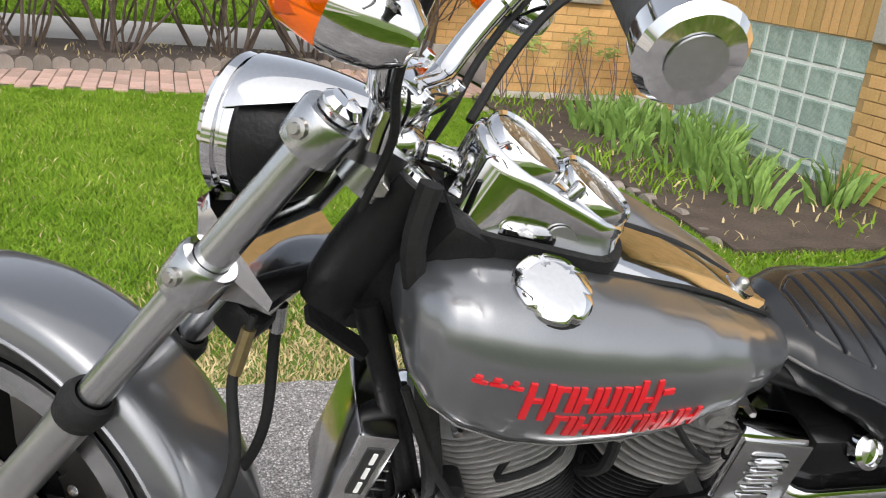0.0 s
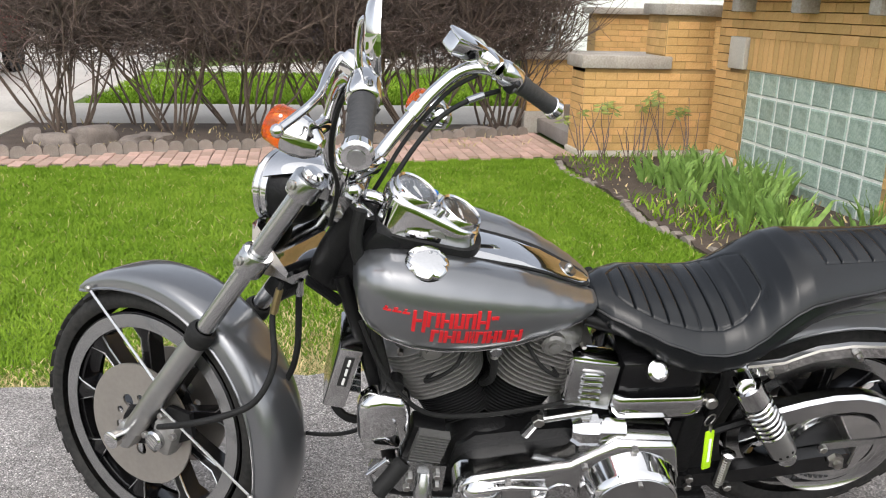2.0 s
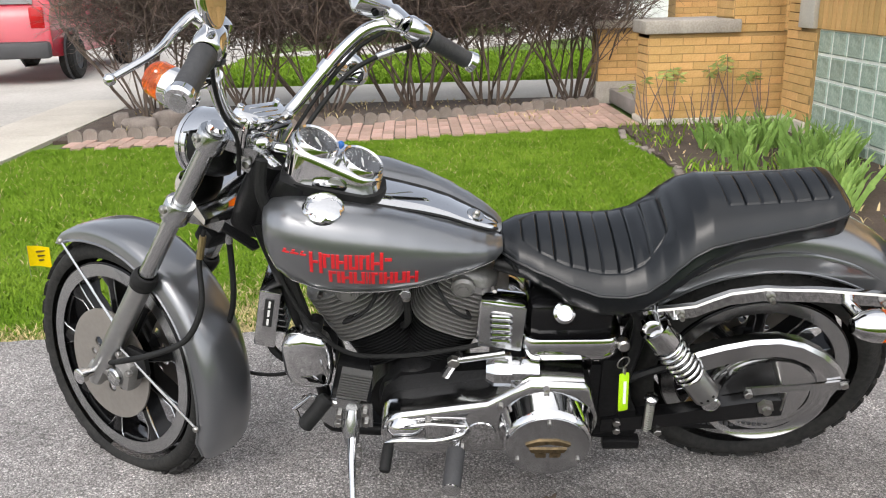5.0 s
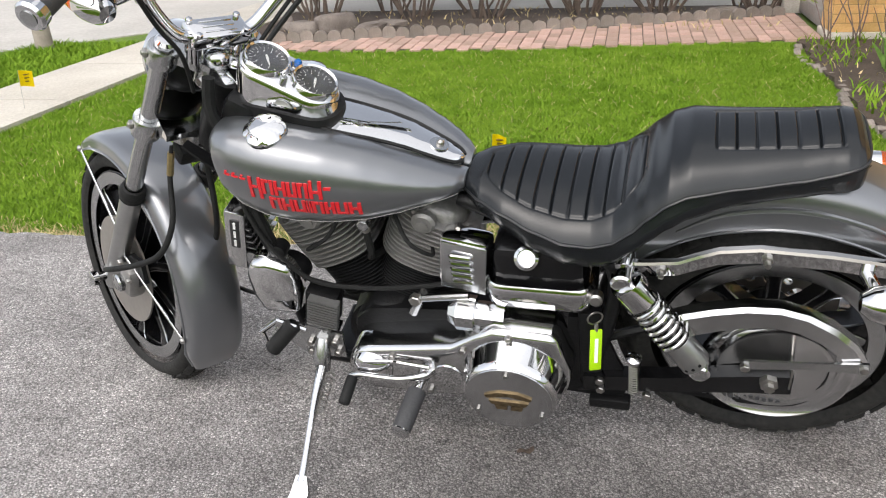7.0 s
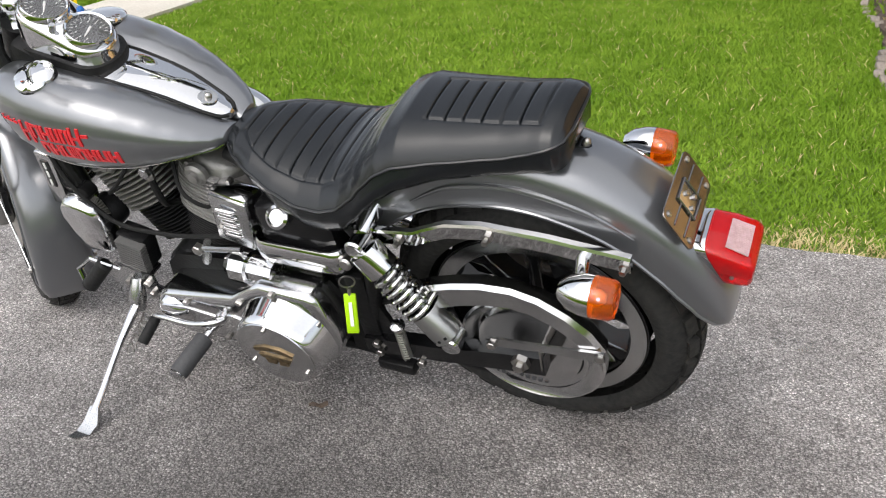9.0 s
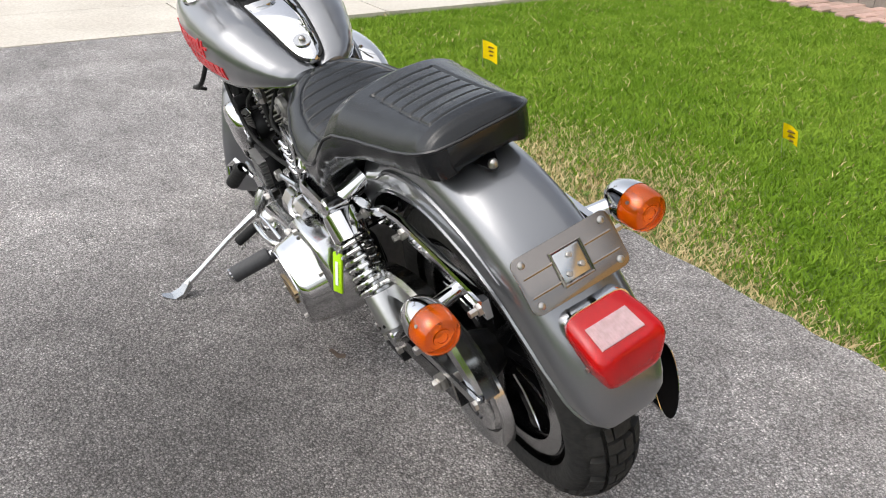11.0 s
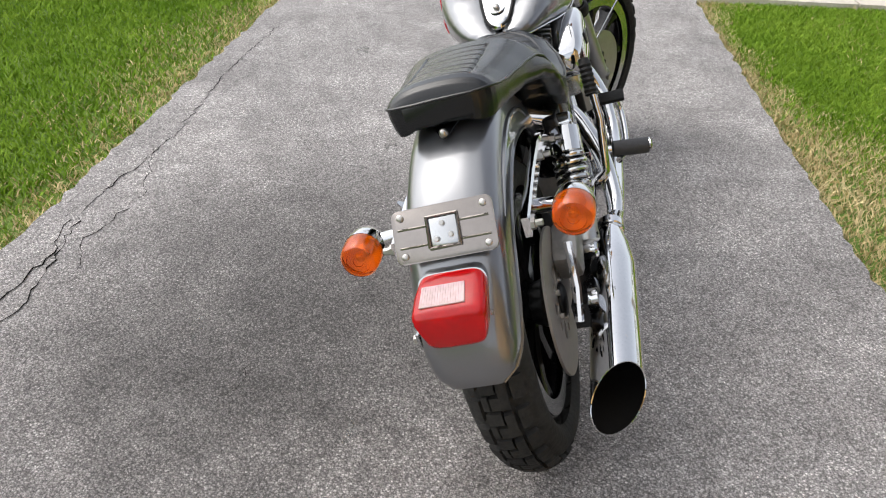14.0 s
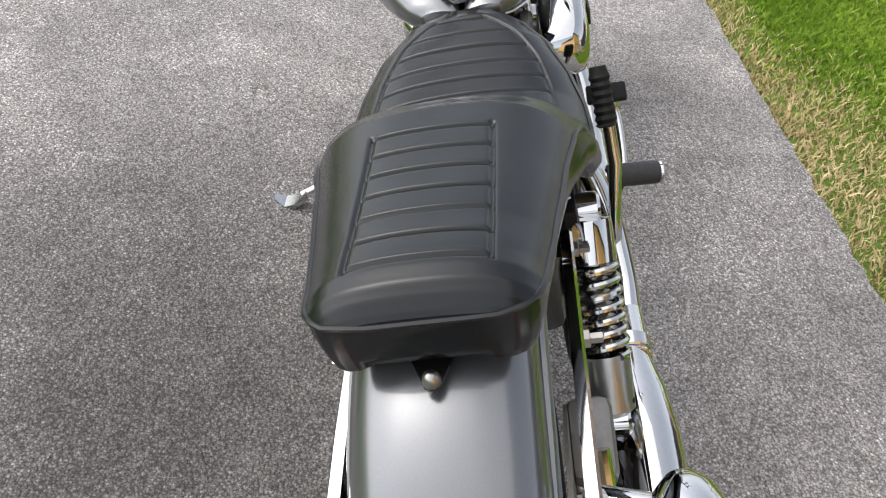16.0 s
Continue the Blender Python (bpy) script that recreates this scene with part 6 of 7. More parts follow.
part("brake_stay", loft([[(x, y, z - h), (x, y - 0.006, z - h), (x, y - 0.006, z + h), (x, y, z + h)] for x, y, z, h in ((-0.055, -0.150, 0.362, 0.012), (0.06, -0.15, 0.375, 0.009), (0.168, -0.15, 0.384, 0.014))]), "satin", bike, "flat polished stay bar")
bolt((-0.05, -0.156, 0.362), (0, -1, 0), 0.010, 0.010)
bolt((0.16, -0.156, 0.384), (0, -1, 0), 0.009, 0.006)
part("rear_axle", lathe([(0.019, 0), (0.019, 0.013), (0.011, 0.015), (0.011, 0.025), (0, 0.025)], (0.0, -0.146, 0.312), (0, -1, 0), 6), "zinc", bike)
part("axle_adjuster", box((0.04, -0.13, 0.322), (0.004, 0.036, 0.06), 0.001), "zinc", bike)
part("rear_axle_right", lathe([(0.02, 0), (0.02, 0.018), (0, 0.019)], (0.0, 0.145, 0.312), (0, 1, 0), 16), "chrome", bike)
part("rear_caliper", box((-0.075, 0.115, 0.385), (0.10, 0.055, 0.075), 0.014, rot=(0, 25, 0)), "cast", bike, "cast rear brake caliper")
part("caliper_link", tube([(-0.04, 0.125, 0.42), (0.02, 0.13, 0.35), (0.06, 0.125, 0.30)], 0.009, 8), "chrome", bike)
part("battery_strap", box((-0.355, -0.105, 0.33), (0.05, 0.05, 0.22), 0.01), "black", bike)
part("frame_plate", plate([(-0.42, 0.18), (-0.29, 0.17), (-0.27, 0.23), (-0.30, 0.30), (-0.34, 0.42), (-0.40, 0.42)], (0, -0.11, 0), (1, 0, 0), (0, 0, 1), (0, -1, 0), 0.012), "black", bike)
part("stand_stop", box((-0.315, -0.125, 0.165), (0.09, 0.03, 0.03), 0.006), "black", bike)
for x, z in ((-0.335, 0.255), (-0.333, 0.228), (-0.235, 0.222)):
    bolt((x, -0.142, z), (0, -1, 0), 0.010, 0.01)
part("rear_spring", tube([(-0.263 + 0.010 * math.cos(k * 0.9), -0.15 + 0.010 * math.sin(k * 0.9), 0.335 - 0.0011 * k) for k in range(90)], 0.0022, 5), "zinc", bike, "small steel return spring")
part("spring_cap", lathe([(0.011, 0), (0.016, 0.004), (0.016, 0.010), (0.008, 0.016), (0, 0.016)], (-0.263, -0.15, 0.335), (0, -0.1, 1), 14), "chrome", bike)


def shock(s):
    yo = 0.0 if s < 0 else -0.014
    t, b = Vector((-0.290, s * (0.150 + yo), 0.570)), Vector((-0.134, s * (0.158 + yo), 0.345))
    d = (b - t).normalized()
    L = (b - t).length
    ob = part("shock_absorber", tube([t + d * 0.02, b - d * 0.02], 0.013, 14), "satin", bike, "chrome coil-spring shock absorber")
    part("shock_cap", lathe([(0.012, -0.005), (0.033, 0.002), (0.034, 0.01), (0.034, 0.055), (0.028, 0.06)], t + d * 0.012, d, 28), "chrome", ob)
    part("shock_body", lathe([(0.030, -0.004), (0.031, 0), (0.031, 0.068), (0.022, 0.075), (0, 0.076)], t + d * (L - 0.085), d, 28), "slider", ob)
    d_, u, v = basis(d)
    n = 7.5
    pts = []
    for k in range(int(n * 16) + 1):
        a = 2 * math.pi * k / 16
        pts.append(t + d * (0.068 + (L - 0.155) * k / (n * 16)) + 0.0310 * (math.cos(a) * u + math.sin(a) * v))
    part("shock_spring", tube(pts, 0.0052, 8), "spring", ob, "chromed coil spring")
    for p in (t, b):
        part("shock_eye", lathe([(0.010, -0.022), (0.021, -0.022), (0.021, 0.018), (0.017, 0.022), (0.012, 0.019), (0, 0.019)], p, (0, s, 0), 22), "chrome", ob)
    for q in range(3):
        a = -0.6 + q * 0.5
        part("shock_hole", lathe([(0.0035, 0), (0.0035, 0.001), (0, 0.001)], t + d * (L - 0.028) + 0.0307 * (math.cos(a) * Vector((0, s, 0)) + math.sin(a) * d.cross(Vector((0, s, 0)))), math.cos(a) * Vector((0, s, 0)) + math.sin(a) * d.cross(Vector((0, s, 0))), 8), "black", ob)
    part("shock_mount", tube([t + Vector((0.0, -s * 0.075, 0.03)), t + Vector((-0.004, -s * 0.02, 0.008))], [0.026, 0.022], 14), "chrome", ob)
    return ob


shock(-1)
shock(1)


def turn_signal(c, ax, stalk, m, label, r=0.036):
    """Chrome bullet lamp with an amber lens facing ax."""
    c, ax = Vector(c), Vector(ax).normalized()
    ob = part("turn_signal", lathe([(0.0, -0.055), (r * 0.45, -0.052), (r * 0.8, -0.036), (r * 0.97, -0.014), (r, 0.0), (r, 0.004)], c, ax, 32), "chrome", bike, label, m=m)
    ln = part("lens", lathe([(r * 0.97, 0.003), (r * 0.99, 0.006), (r * 0.93, 0.036), (r * 0.82, 0.042), (r * 0.60, 0.0425), (r * 0.58, 0.0405), (r * 0.42, 0.0405), (r * 0.40, 0.0425), (r * 0.25, 0.0425), (r * 0.23, 0.041), (0, 0.041)], c, ax, 32), "amber", ob, "amber ringed lens", m=m)
    part("reflector", lathe([(r * 0.95, 0.004), (r * 0.5, -0.006), (0.0, -0.010)], c, ax, 24), "inneramber", ob, "bright reflector behind the lens", m=m)
    part("bulb", lathe([(0.006, -0.008), (0.009, 0.004), (0.009, 0.016), (0.005, 0.024), (0.0, 0.025)], c, ax, 12), "inneramber", ob, m=m)
    d, u, v = basis(ax)
    part("lens_screw", lathe([(0.003, 0), (0.003, 0.002), (0, 0.002)], c + ax * 0.02 + v * r * 0.96, v, 8), "zinc", ln, m=m)
    part("stalk", tube([c - ax * 0.018, stalk], [0.014, 0.013], 16), "chrome", ob, m=m)
    return ob


turn_signal((0.165, -0.188, 0.590), (1, 0, -0.03), (0.13, -0.112, 0.590), None, "chrome rear turn signal with amber lens")
turn_signal((0.175, 0.188, 0.600), (1, 0, -0.03), (0.13, 0.112, 0.592), None, "chrome rear turn signal with amber lens")

# licence plate bracket
po, pu, pv = Vector((0.2755, 0, 0.651)), Vector((0, 1, 0)), Vector((-0.045, 0, 0.071)).normalized()
pn = pu.cross(pv)
pn = pn if pn.x > 0 else -pn
out = []
for cx, cy, a0 in ((0.083 - 0.012, 0.043 - 0.012, 0), (-0.083 + 0.012, 0.043 - 0.012, 90), (-0.083 + 0.012, -0.043 + 0.012, 180), (0.083 - 0.012, -0.043 + 0.012, 270)):
    out += arc((cx, cy), 0.012, a0, a0 + 90, 5)
pb = part("plate_bracket", plate(out, po, pu, pv, pn, 0.003, 0.001), "steel", bike, "bare steel licence plate bracket without a plate")
for s in (-1, 1):
    for t in (-1, 1):
        part("bolt", lathe([(0.0055, 0), (0.0055, 0.002), (0.003, 0.0035), (0, 0.0036)], po + pu * 0.068 * s + pv * 0.031 * t + pn * 0.003, pn, 12), "zinc", pb)
    for t, (a, b) in ((0.012, (0.026, 0.074)), (-0.017, (0.026, 0.074))):
        part("pressed_rib", tube([po + pu * s * a + pv * t + pn * 0.003, po + pu * s * b + pv * t + pn * 0.003], 0.0022, 6), "steel", pb)
part("recess", box((0, 0, 0), (0.046, 0.046, 0.004), 0.003), "satin", pb, "pressed square recess", m=Matrix.Translation(po + pn * 0.003) @ Matrix((pu, pv, pn)).transposed().to_4x4())
part("recess_rim", tube([po + pn * 0.005 + pu * a + pv * b for a, b in ((-.025, -.025), (.025, -.025), (.025, .025), (-.025, .025), (-.025, -.025))], 0.003, 6), "steel", pb)
for a, b in ((0, 0.012), (-0.012, -0.012), (0.012, -0.008)):
    bolt(po + pu * a + pv * b + pn * 0.005, pn, 0.0045, 0.004, pb)
for s in (-1, 1):
    part("bracket_leg", tube([po + pu * 0.03 * s, po + pu * 0.03 * s - pn * 0.035], 0.006, 6), "black", pb)

# tail lamp
tl_rings = []
for tx, tz, bx, bz, w in ((0.300, 0.600, 0.342, 0.502, 0.052), (0.312, 0.600, 0.352, 0.503, 0.055), (0.352, 0.593, 0.372, 0.506, 0.059), (0.385, 0.5815, 0.386, 0.510, 0.059), (0.394, 0.5745, 0.391, 0.515, 0.055), (0.3965, 0.566, 0.393, 0.523, 0.048)):
    ring = []
    for a in range(0, 360, 12):
        c_, s_ = math.cos(radians(a)), math.sin(radians(a))
        f = 0.5 + 0.5 * math.copysign(abs(s_) ** 0.36, s_)
        yy = w * math.copysign(abs(c_) ** 0.36, c_) * (0.76 + 0.24 * min(1.0, f * 1.3))
        ring.append((bx + (tx - bx) * f, yy, bz + (tz - bz) * f))
    tl_rings.append(ring)
tl = part("tail_lamp", loft(tl_rings[1:]), "red", bike, "deep red tail lamp lens on a chrome base", angle=40)
base_r = [[(x - 0.020, y * 1.02, z - 0.006) for x, y, z in tl_rings[0]], [(x - 0.006, y * 1.05, z) for x, y, z in tl_rings[0]], [(x + 0.002, y * 1.04, z + 0.001) for x, y, z in tl_rings[1]]]
part("reflector", loft([[(x + 0.004, y * 0.95, z) for x, y, z in tl_rings[1]], [(x + 0.0045, y * 0.2, 0.552 + (z - 0.552) * 0.2) for x, y, z in tl_rings[1]]]), "innerred", tl, "bright reflector behind the lens")
part("bulb", lathe([(0.008, 0), (0.010, 0.01), (0.009, 0.022), (0.004, 0.028), (0, 0.029)], (0.345, 0, 0.548), (1, 0, 0.2), 14), "inneramber", tl)
part("lamp_base", loft(base_r), "chrome", tl, "chrome lamp base")
wv, wn = Vector((-0.943, 0, 0.333)).normalized(), Vector((0.333, 0, 0.943)).normalized()
wo = Vector((0.3685, 0, 0.5882))
part("clear_window", plate([(-0.042, -0.015), (0.030, -0.015), (0.028, 0.024), (-0.040, 0.024)], wo, (0, 1, 0), wv, wn, 0.0022), "lampwindow", tl, "clear ribbed window in the red lens")
for k in range(17):
    y = -0.039 + 0.0042 * k
    part("window_rib", tube([wo + Vector((0, y, 0)) - wv * 0.014 + wn * 0.0024, wo + Vector((0, y * 0.96, 0)) + wv * 0.023 + wn * 0.0024], 0.0009, 4), "lampwindow", tl)
for s in (-1, 1):
    bolt((0.362, s * 0.0565, 0.545), (0, s, 0), 0.004, 0.003, tl)

# ---- right side ----
ex = part("exhaust_header", tube([(-0.99, 0.06, 0.50), (-1.03, 0.12, 0.46), (-1.02, 0.165, 0.36), (-0.93, 0.18, 0.27), (-0.75, 0.185, 0.25), (-0.45, 0.19, 0.265), (-0.27, 0.19, 0.30)], 0.022, 16, smooth=5), "chrome", bike, "chrome exhaust header pipe")
part("rear_header", tube([(-0.64, 0.06, 0.52), (-0.58, 0.13, 0.47), (-0.53, 0.175, 0.38), (-0.45, 0.19, 0.30), (-0.38, 0.19, 0.275)], 0.021, 16, smooth=5), "chrome", ex)
mo, md = Vector((-0.30, 0.183, 0.298)), Vector((0.52, 0.0, -0.072)).normalized()
mu = part("muffler", tube([mo, mo + md * 0.03, mo + md * 0.09, mo + md * 0.16, mo + md * 0.40], [0.024, 0.028, 0.043, 0.050, 0.050], 28), "chrome", ex, "long chrome slash-cut muffler")
d_, u_, v_ = md, Vector((0, 1, 0)), md.cross(Vector((0, 1, 0)))
v_ = v_ if v_.z > 0 else -v_
def cut_ring(r, back, deep=0.0):
    return [mo + md * (0.482 - 0.050 * (0.78 * math.cos(a) + 0.58 * math.sin(a)) + back - deep) + r * (math.cos(a) * u_ + math.sin(a) * v_) for a in [2 * math.pi * k / 28 for k in range(28)]]
flat = [mo + md * 0.385 + 0.050 * (math.cos(a) * u_ + math.sin(a) * v_) for a in [2 * math.pi * k / 28 for k in range(28)]]
part("slash_tip", loft([flat, cut_ring(0.050, 0.03), cut_ring(0.048, 0.03)], caps=False), "chrome", mu)
deep = [mo + md * 0.26 + 0.0475 * (math.cos(a) * u_ + math.sin(a) * v_) for a in [2 * math.pi * k / 28 for k in range(28)]]
part("muffler_inside", loft([cut_ring(0.0479, 0.0295), deep, [mo + md * 0.26 + (p - mo - md * 0.26) * 0.02 for p in deep]], caps=False), "exhaustin", mu, "sooty black pipe inside")
part("muffler_clamp", lathe([(0.028, -0.012), (0.031, -0.01), (0.031, 0.01), (0.028, 0.012)], mo + md * 0.005, md, 20), "chrome", ex)
part("muffler_bracket", box((-0.02, 0.15, 0.28), (0.05, 0.06, 0.03), 0.006), "chrome", ex)
# air cleaner
rings = []
for y, k in ((0.105, 0.92), (0.112, 1.0), (0.155, 1.0), (0.170, 0.94), (0.180, 0.75), (0.187, 0.3)):
    rings.append([(-0.755 + 0.115 * k * math.copysign(abs(math.cos(t)) ** 0.8, math.cos(t)), y, 0.605 + 0.066 * k * math.copysign(abs(math.sin(t)) ** 0.8, math.sin(t)) - 0.02 * math.cos(t)) for t in [2 * math.pi * q / 40 for q in range(40)]])
part("air_cleaner", loft(rings), "chrome", bike, "oval chrome air cleaner cover", angle=50)
part("air_cleaner_mark", box((-0.735, 0.186, 0.615), (0.05, 0.004, 0.03), 0.002), "blacklabel", bike)
bp = part("brake_pedal", tube([(-0.65, 0.205, 0.30), (-0.72, 0.225, 0.31), (-0.80, 0.225, 0.37), (-0.795, 0.215, 0.415)], 0.009, 10, smooth=4), "chrome", bike, "chrome brake pedal with black pad")
part("pedal_pad", box((-0.785, 0.208, 0.424), (0.035, 0.07, 0.014), 0.004, rot=(0, 30, 0)), "rubber", bp)
kk = part("kick_starter", tube([(-0.47, 0.15, 0.33), (-0.47, 0.185, 0.36), (-0.50, 0.195, 0.48), (-0.52, 0.19, 0.55)], [0.014, 0.011, 0.010, 0.010], 10), "chrome", bike, "chrome kick start lever with ribbed rubber")
part("kick_rubber", lathe([(0.012, 0), (0.016, 0.003)] + [(0.016 if k % 2 else 0.0135, 0.006 + 0.006 * k) for k in range(13)] + [(0.012, 0.088), (0, 0.088)], (-0.515, 0.188, 0.535), (-0.45, -0.05, 0.85), 16), "rubber", kk)
part("master_cylinder", box((-0.57, 0.16, 0.31), (0.10, 0.05, 0.05), 0.012), "satin", bike)
part("gearbox_cover", lathe([(0.08, 0), (0.08, 0.03), (0.06, 0.045), (0, 0.05)], (-0.50, 0.10, 0.32), (0, 1, 0), 24), "chrome", bike)
part("oil_tank", box((-0.46, 0.085, 0.50), (0.17, 0.11, 0.20), 0.03), "blackgloss", bike, "gloss black oil tank")
part("rear_frame_gusset", box((-0.30, 0.115, 0.57), (0.09, 0.03, 0.05), 0.008), "black", bike)

# ---- front end, steered to the right ----
for s in (-1, 1):
    y = s * 0.093
    fk = part("fork_tube", tube([(-0.043, y, 0.015), (-0.043, y, -0.44)], 0.0195, 22), "satin", bike, "bright fork tube", m=STEER)
    part("fork_slider", lathe([(0.0235, 0), (0.0255, 0.012), (0.0255, 0.30), (0.024, 0.345), (0.019, 0.375), (0.0, 0.38)], (-0.043, y, -0.445), (0, 0, -1), 24), "slider", fk, "dull aluminium fork slider", m=STEER)
    part("fork_boot", lathe([(0.0215, 0.012), (0.027, 0.010), (0.031, 0.0), (0.031, -0.014), (0.0285, -0.020), (0.0285, -0.028), (0.0255, -0.03)], (-0.043, y, -0.428), (0, 0, 1), 24), "rubber", fk, "black rubber fork boot", m=STEER)
    part("fork_cap", lathe([(0.0195, 0.0), (0.021, 0.002), (0.021, 0.010), (0.016, 0.016), (0, 0.017)], (-0.043, y, 0.018), (0, 0, 1), 16), "chrome", fk, m=STEER)
    part("axle_clamp", box((-0.046, y, -0.785), (0.055, 0.042, 0.055), 0.012), "slider", fk, m=STEER)
    for t, z, h in ((0, -0.004, 0.042), (1, -0.208, 0.048)):
        part("tree_clamp", lathe([(0.0205, -h / 2), (0.031, -h / 2), (0.032, -h / 2 + 0.004), (0.032, h / 2 - 0.004), (0.030, h / 2), (0.0205, h / 2)], (-0.043, y, z), (0, 0, 1), 26), "satin", fk, m=STEER)
        part("bolt", lathe([(0.010, 0), (0.010, 0.006), (0.006, 0.007), (0.005, 0.010), (0, 0.010)], (-0.052, y + s * 0.030, z), (-0.2, s, 0), 10), "zinc", fk, m=STEER)
tt = part("top_tree", loft([[(-0.055, y, -0.016), (w, y, -0.016), (w, y, 0.010), (-0.055, y, 0.010)] for y, w in ((-0.085, -0.03), (-0.05, 0.0), (-0.028, 0.026), (0.028, 0.026), (0.05, 0.0), (0.085, -0.03))]), "satin", bike, "bright top fork bridge", m=STEER)
part("stem_nut", lathe([(0.026, 0), (0.026, 0.010), (0.022, 0.022), (0.016, 0.026), (0, 0.028)], (0.0, 0, 0.002), (0, 0, 1), 24), "chrome", tt, m=STEER)
part("stem_clamp", lathe([(0.02, -0.05), (0.038, -0.05), (0.038, -0.012), (0.02, -0.01)], (0.0, 0, 0.0), (0, 0, 1), 24), "satin", tt, m=STEER)
bolt((0.02, -0.033, -0.025), (0.4, -1, 0), 0.010, 0.012, tt, "zinc", STEER)
part("steering_lock", box((0.045, 0.0, -0.01), (0.045, 0.03, 0.025), 0.006), "chrome", tt, m=STEER)
bt = part("bottom_tree", loft([[(-0.06, y, -0.228), (w, y, -0.228), (w, y, -0.19), (-0.06, y, -0.19)] for y, w in ((-0.085, -0.025), (-0.05, 0.0), (-0.025, 0.03), (0.025, 0.03), (0.05, 0.0), (0.085, -0.025))]), "satin", bike, "bright lower fork bridge", m=STEER)
part("tree_cover", loft([[(-0.040, y, -0.186), (-0.088 + q, y, -0.178), (-0.100 + q, y, -0.160), (-0.096 + q, y, -0.144), (-0.030, y, -0.156), (0.030, y, -0.168), (0.034, y, -0.180)] for y, q in ((-0.092, 0.02), (-0.075, 0.004), (-0.05, 0.0), (0.05, 0.0), (0.075, 0.004), (0.092, 0.02))]), "chrome", bt, "chrome cover plate on the lower bridge", m=STEER)
part("stem_ring", lathe([(0.03, -0.012), (0.036, -0.01), (0.036, 0.0), (0.03, 0.002)], (0, 0, -0.17), (0, 0, 1), 24), "satin", bt, m=STEER)
part("hose_junction", box((0.01, -0.01, -0.255), (0.05, 0.07, 0.045), 0.01), "black", bt, m=STEER)
# headlight
HEAD = STEER @ Matrix.Translation((0.006, 0, 0.004)) @ Matrix.Translation((-0.139, 0, -0.112)) @ Matrix.Scale(0.9, 4) @ Matrix.Translation((0.139, 0, 0.112))
hf = Vector((-0.848, 0, -0.53))
hc_ = Vector((-0.088, 0, -0.080))
hl = part("headlight", lathe([(0.0, -0.060), (0.03, -0.058), (0.056, -0.046), (0.071, -0.022), (0.077, 0.0), (0.078, 0.03)], hc_, hf, 40), "black", bike, "round headlight with black bucket and chrome rings", m=HEAD)
part("headlight_ring", lathe([(0.078, 0.026), (0.083, 0.028), (0.084, 0.038), (0.080, 0.041), (0.080, 0.045), (0.085, 0.047), (0.086, 0.058), (0.080, 0.066), (0.074, 0.067), (0.074, 0.055)], hc_, hf, 48), "chrome", hl, m=HEAD)
part("headlight_lens", lathe([(0.0, 0.076), (0.04, 0.072), (0.074, 0.060), (0.074, 0.056), (0, 0.056)], hc_, hf, 40), "clear", hl, m=HEAD)
vis = []
up = Vector((-0.53, 0, 0.848))
for i in range(11):
    f = i / 10
    ctr = hc_ + hf * (0.040 - 0.15 * f)
    r = 0.0885 - 0.026 * f ** 2
    half = 66 - 26 * f if f < 0.35 else 57 - 24 * (f - 0.35) / 0.65
    ring = [ctr + (Vector((0, 1, 0)) * math.sin(radians(a)) + up * math.cos(radians(a))) * r + up * 0.012 * f for a in [-half + 2 * half * k / 24 for k in range(25)]]
    vis.append(ring + [ctr + (p - ctr) * 0.97 for p in ring][::-1])
part("headlight_cowl", loft(vis), "chrome", hl, "chrome cowl over the headlight", m=HEAD, angle=60)
# riser clamp
for s in (-1, 1):
    part("riser", tube([(-0.005, s * 0.045, 0.002), (-0.014, s * 0.045, 0.022), (-0.020, s * 0.045, 0.042)], [0.017, 0.019, 0.021], 16), "chrome", bike, "chrome handlebar riser", m=STEER)
rc = part("riser_clamp", box((-0.022, 0, 0.056), (0.056, 0.128, 0.036), 0.008), "chrome", bike, "ribbed chrome handlebar clamp", m=STEER)
for k in range(3):
    part("clamp_rib", box((-0.022 + 0.014 * (k - 1), 0.0, 0.0745), (0.0035, 0.070, 0.003), 0.001), "chrome", rc, m=STEER)
for sx in (-0.022, 0.022):
    for sy in (-0.052, 0.052):
        bolt((-0.022 + sx, sy, 0.073), (0, 0, 1), 0.007, 0.006, rc, "chrome", STEER)
bar = [(-0.022, 0.0, 0.054), (-0.022, 0.06, 0.054), (-0.028, 0.092, 0.066), (-0.037, 0.125, 0.102), (-0.044, 0.162, 0.157), (-0.046, 0.196, 0.214), (-0.038, 0.226, 0.262), (-0.008, 0.262, 0.290), (0.052, 0.326, 0.296)]
pts = [(x, -y, z) for x, y, z in bar[::-1]] + bar[1:]
hb = part("handlebar", tube(pts, 0.0135, 16, smooth=5), "chrome", bike, "tall chrome handlebar", m=STEER)
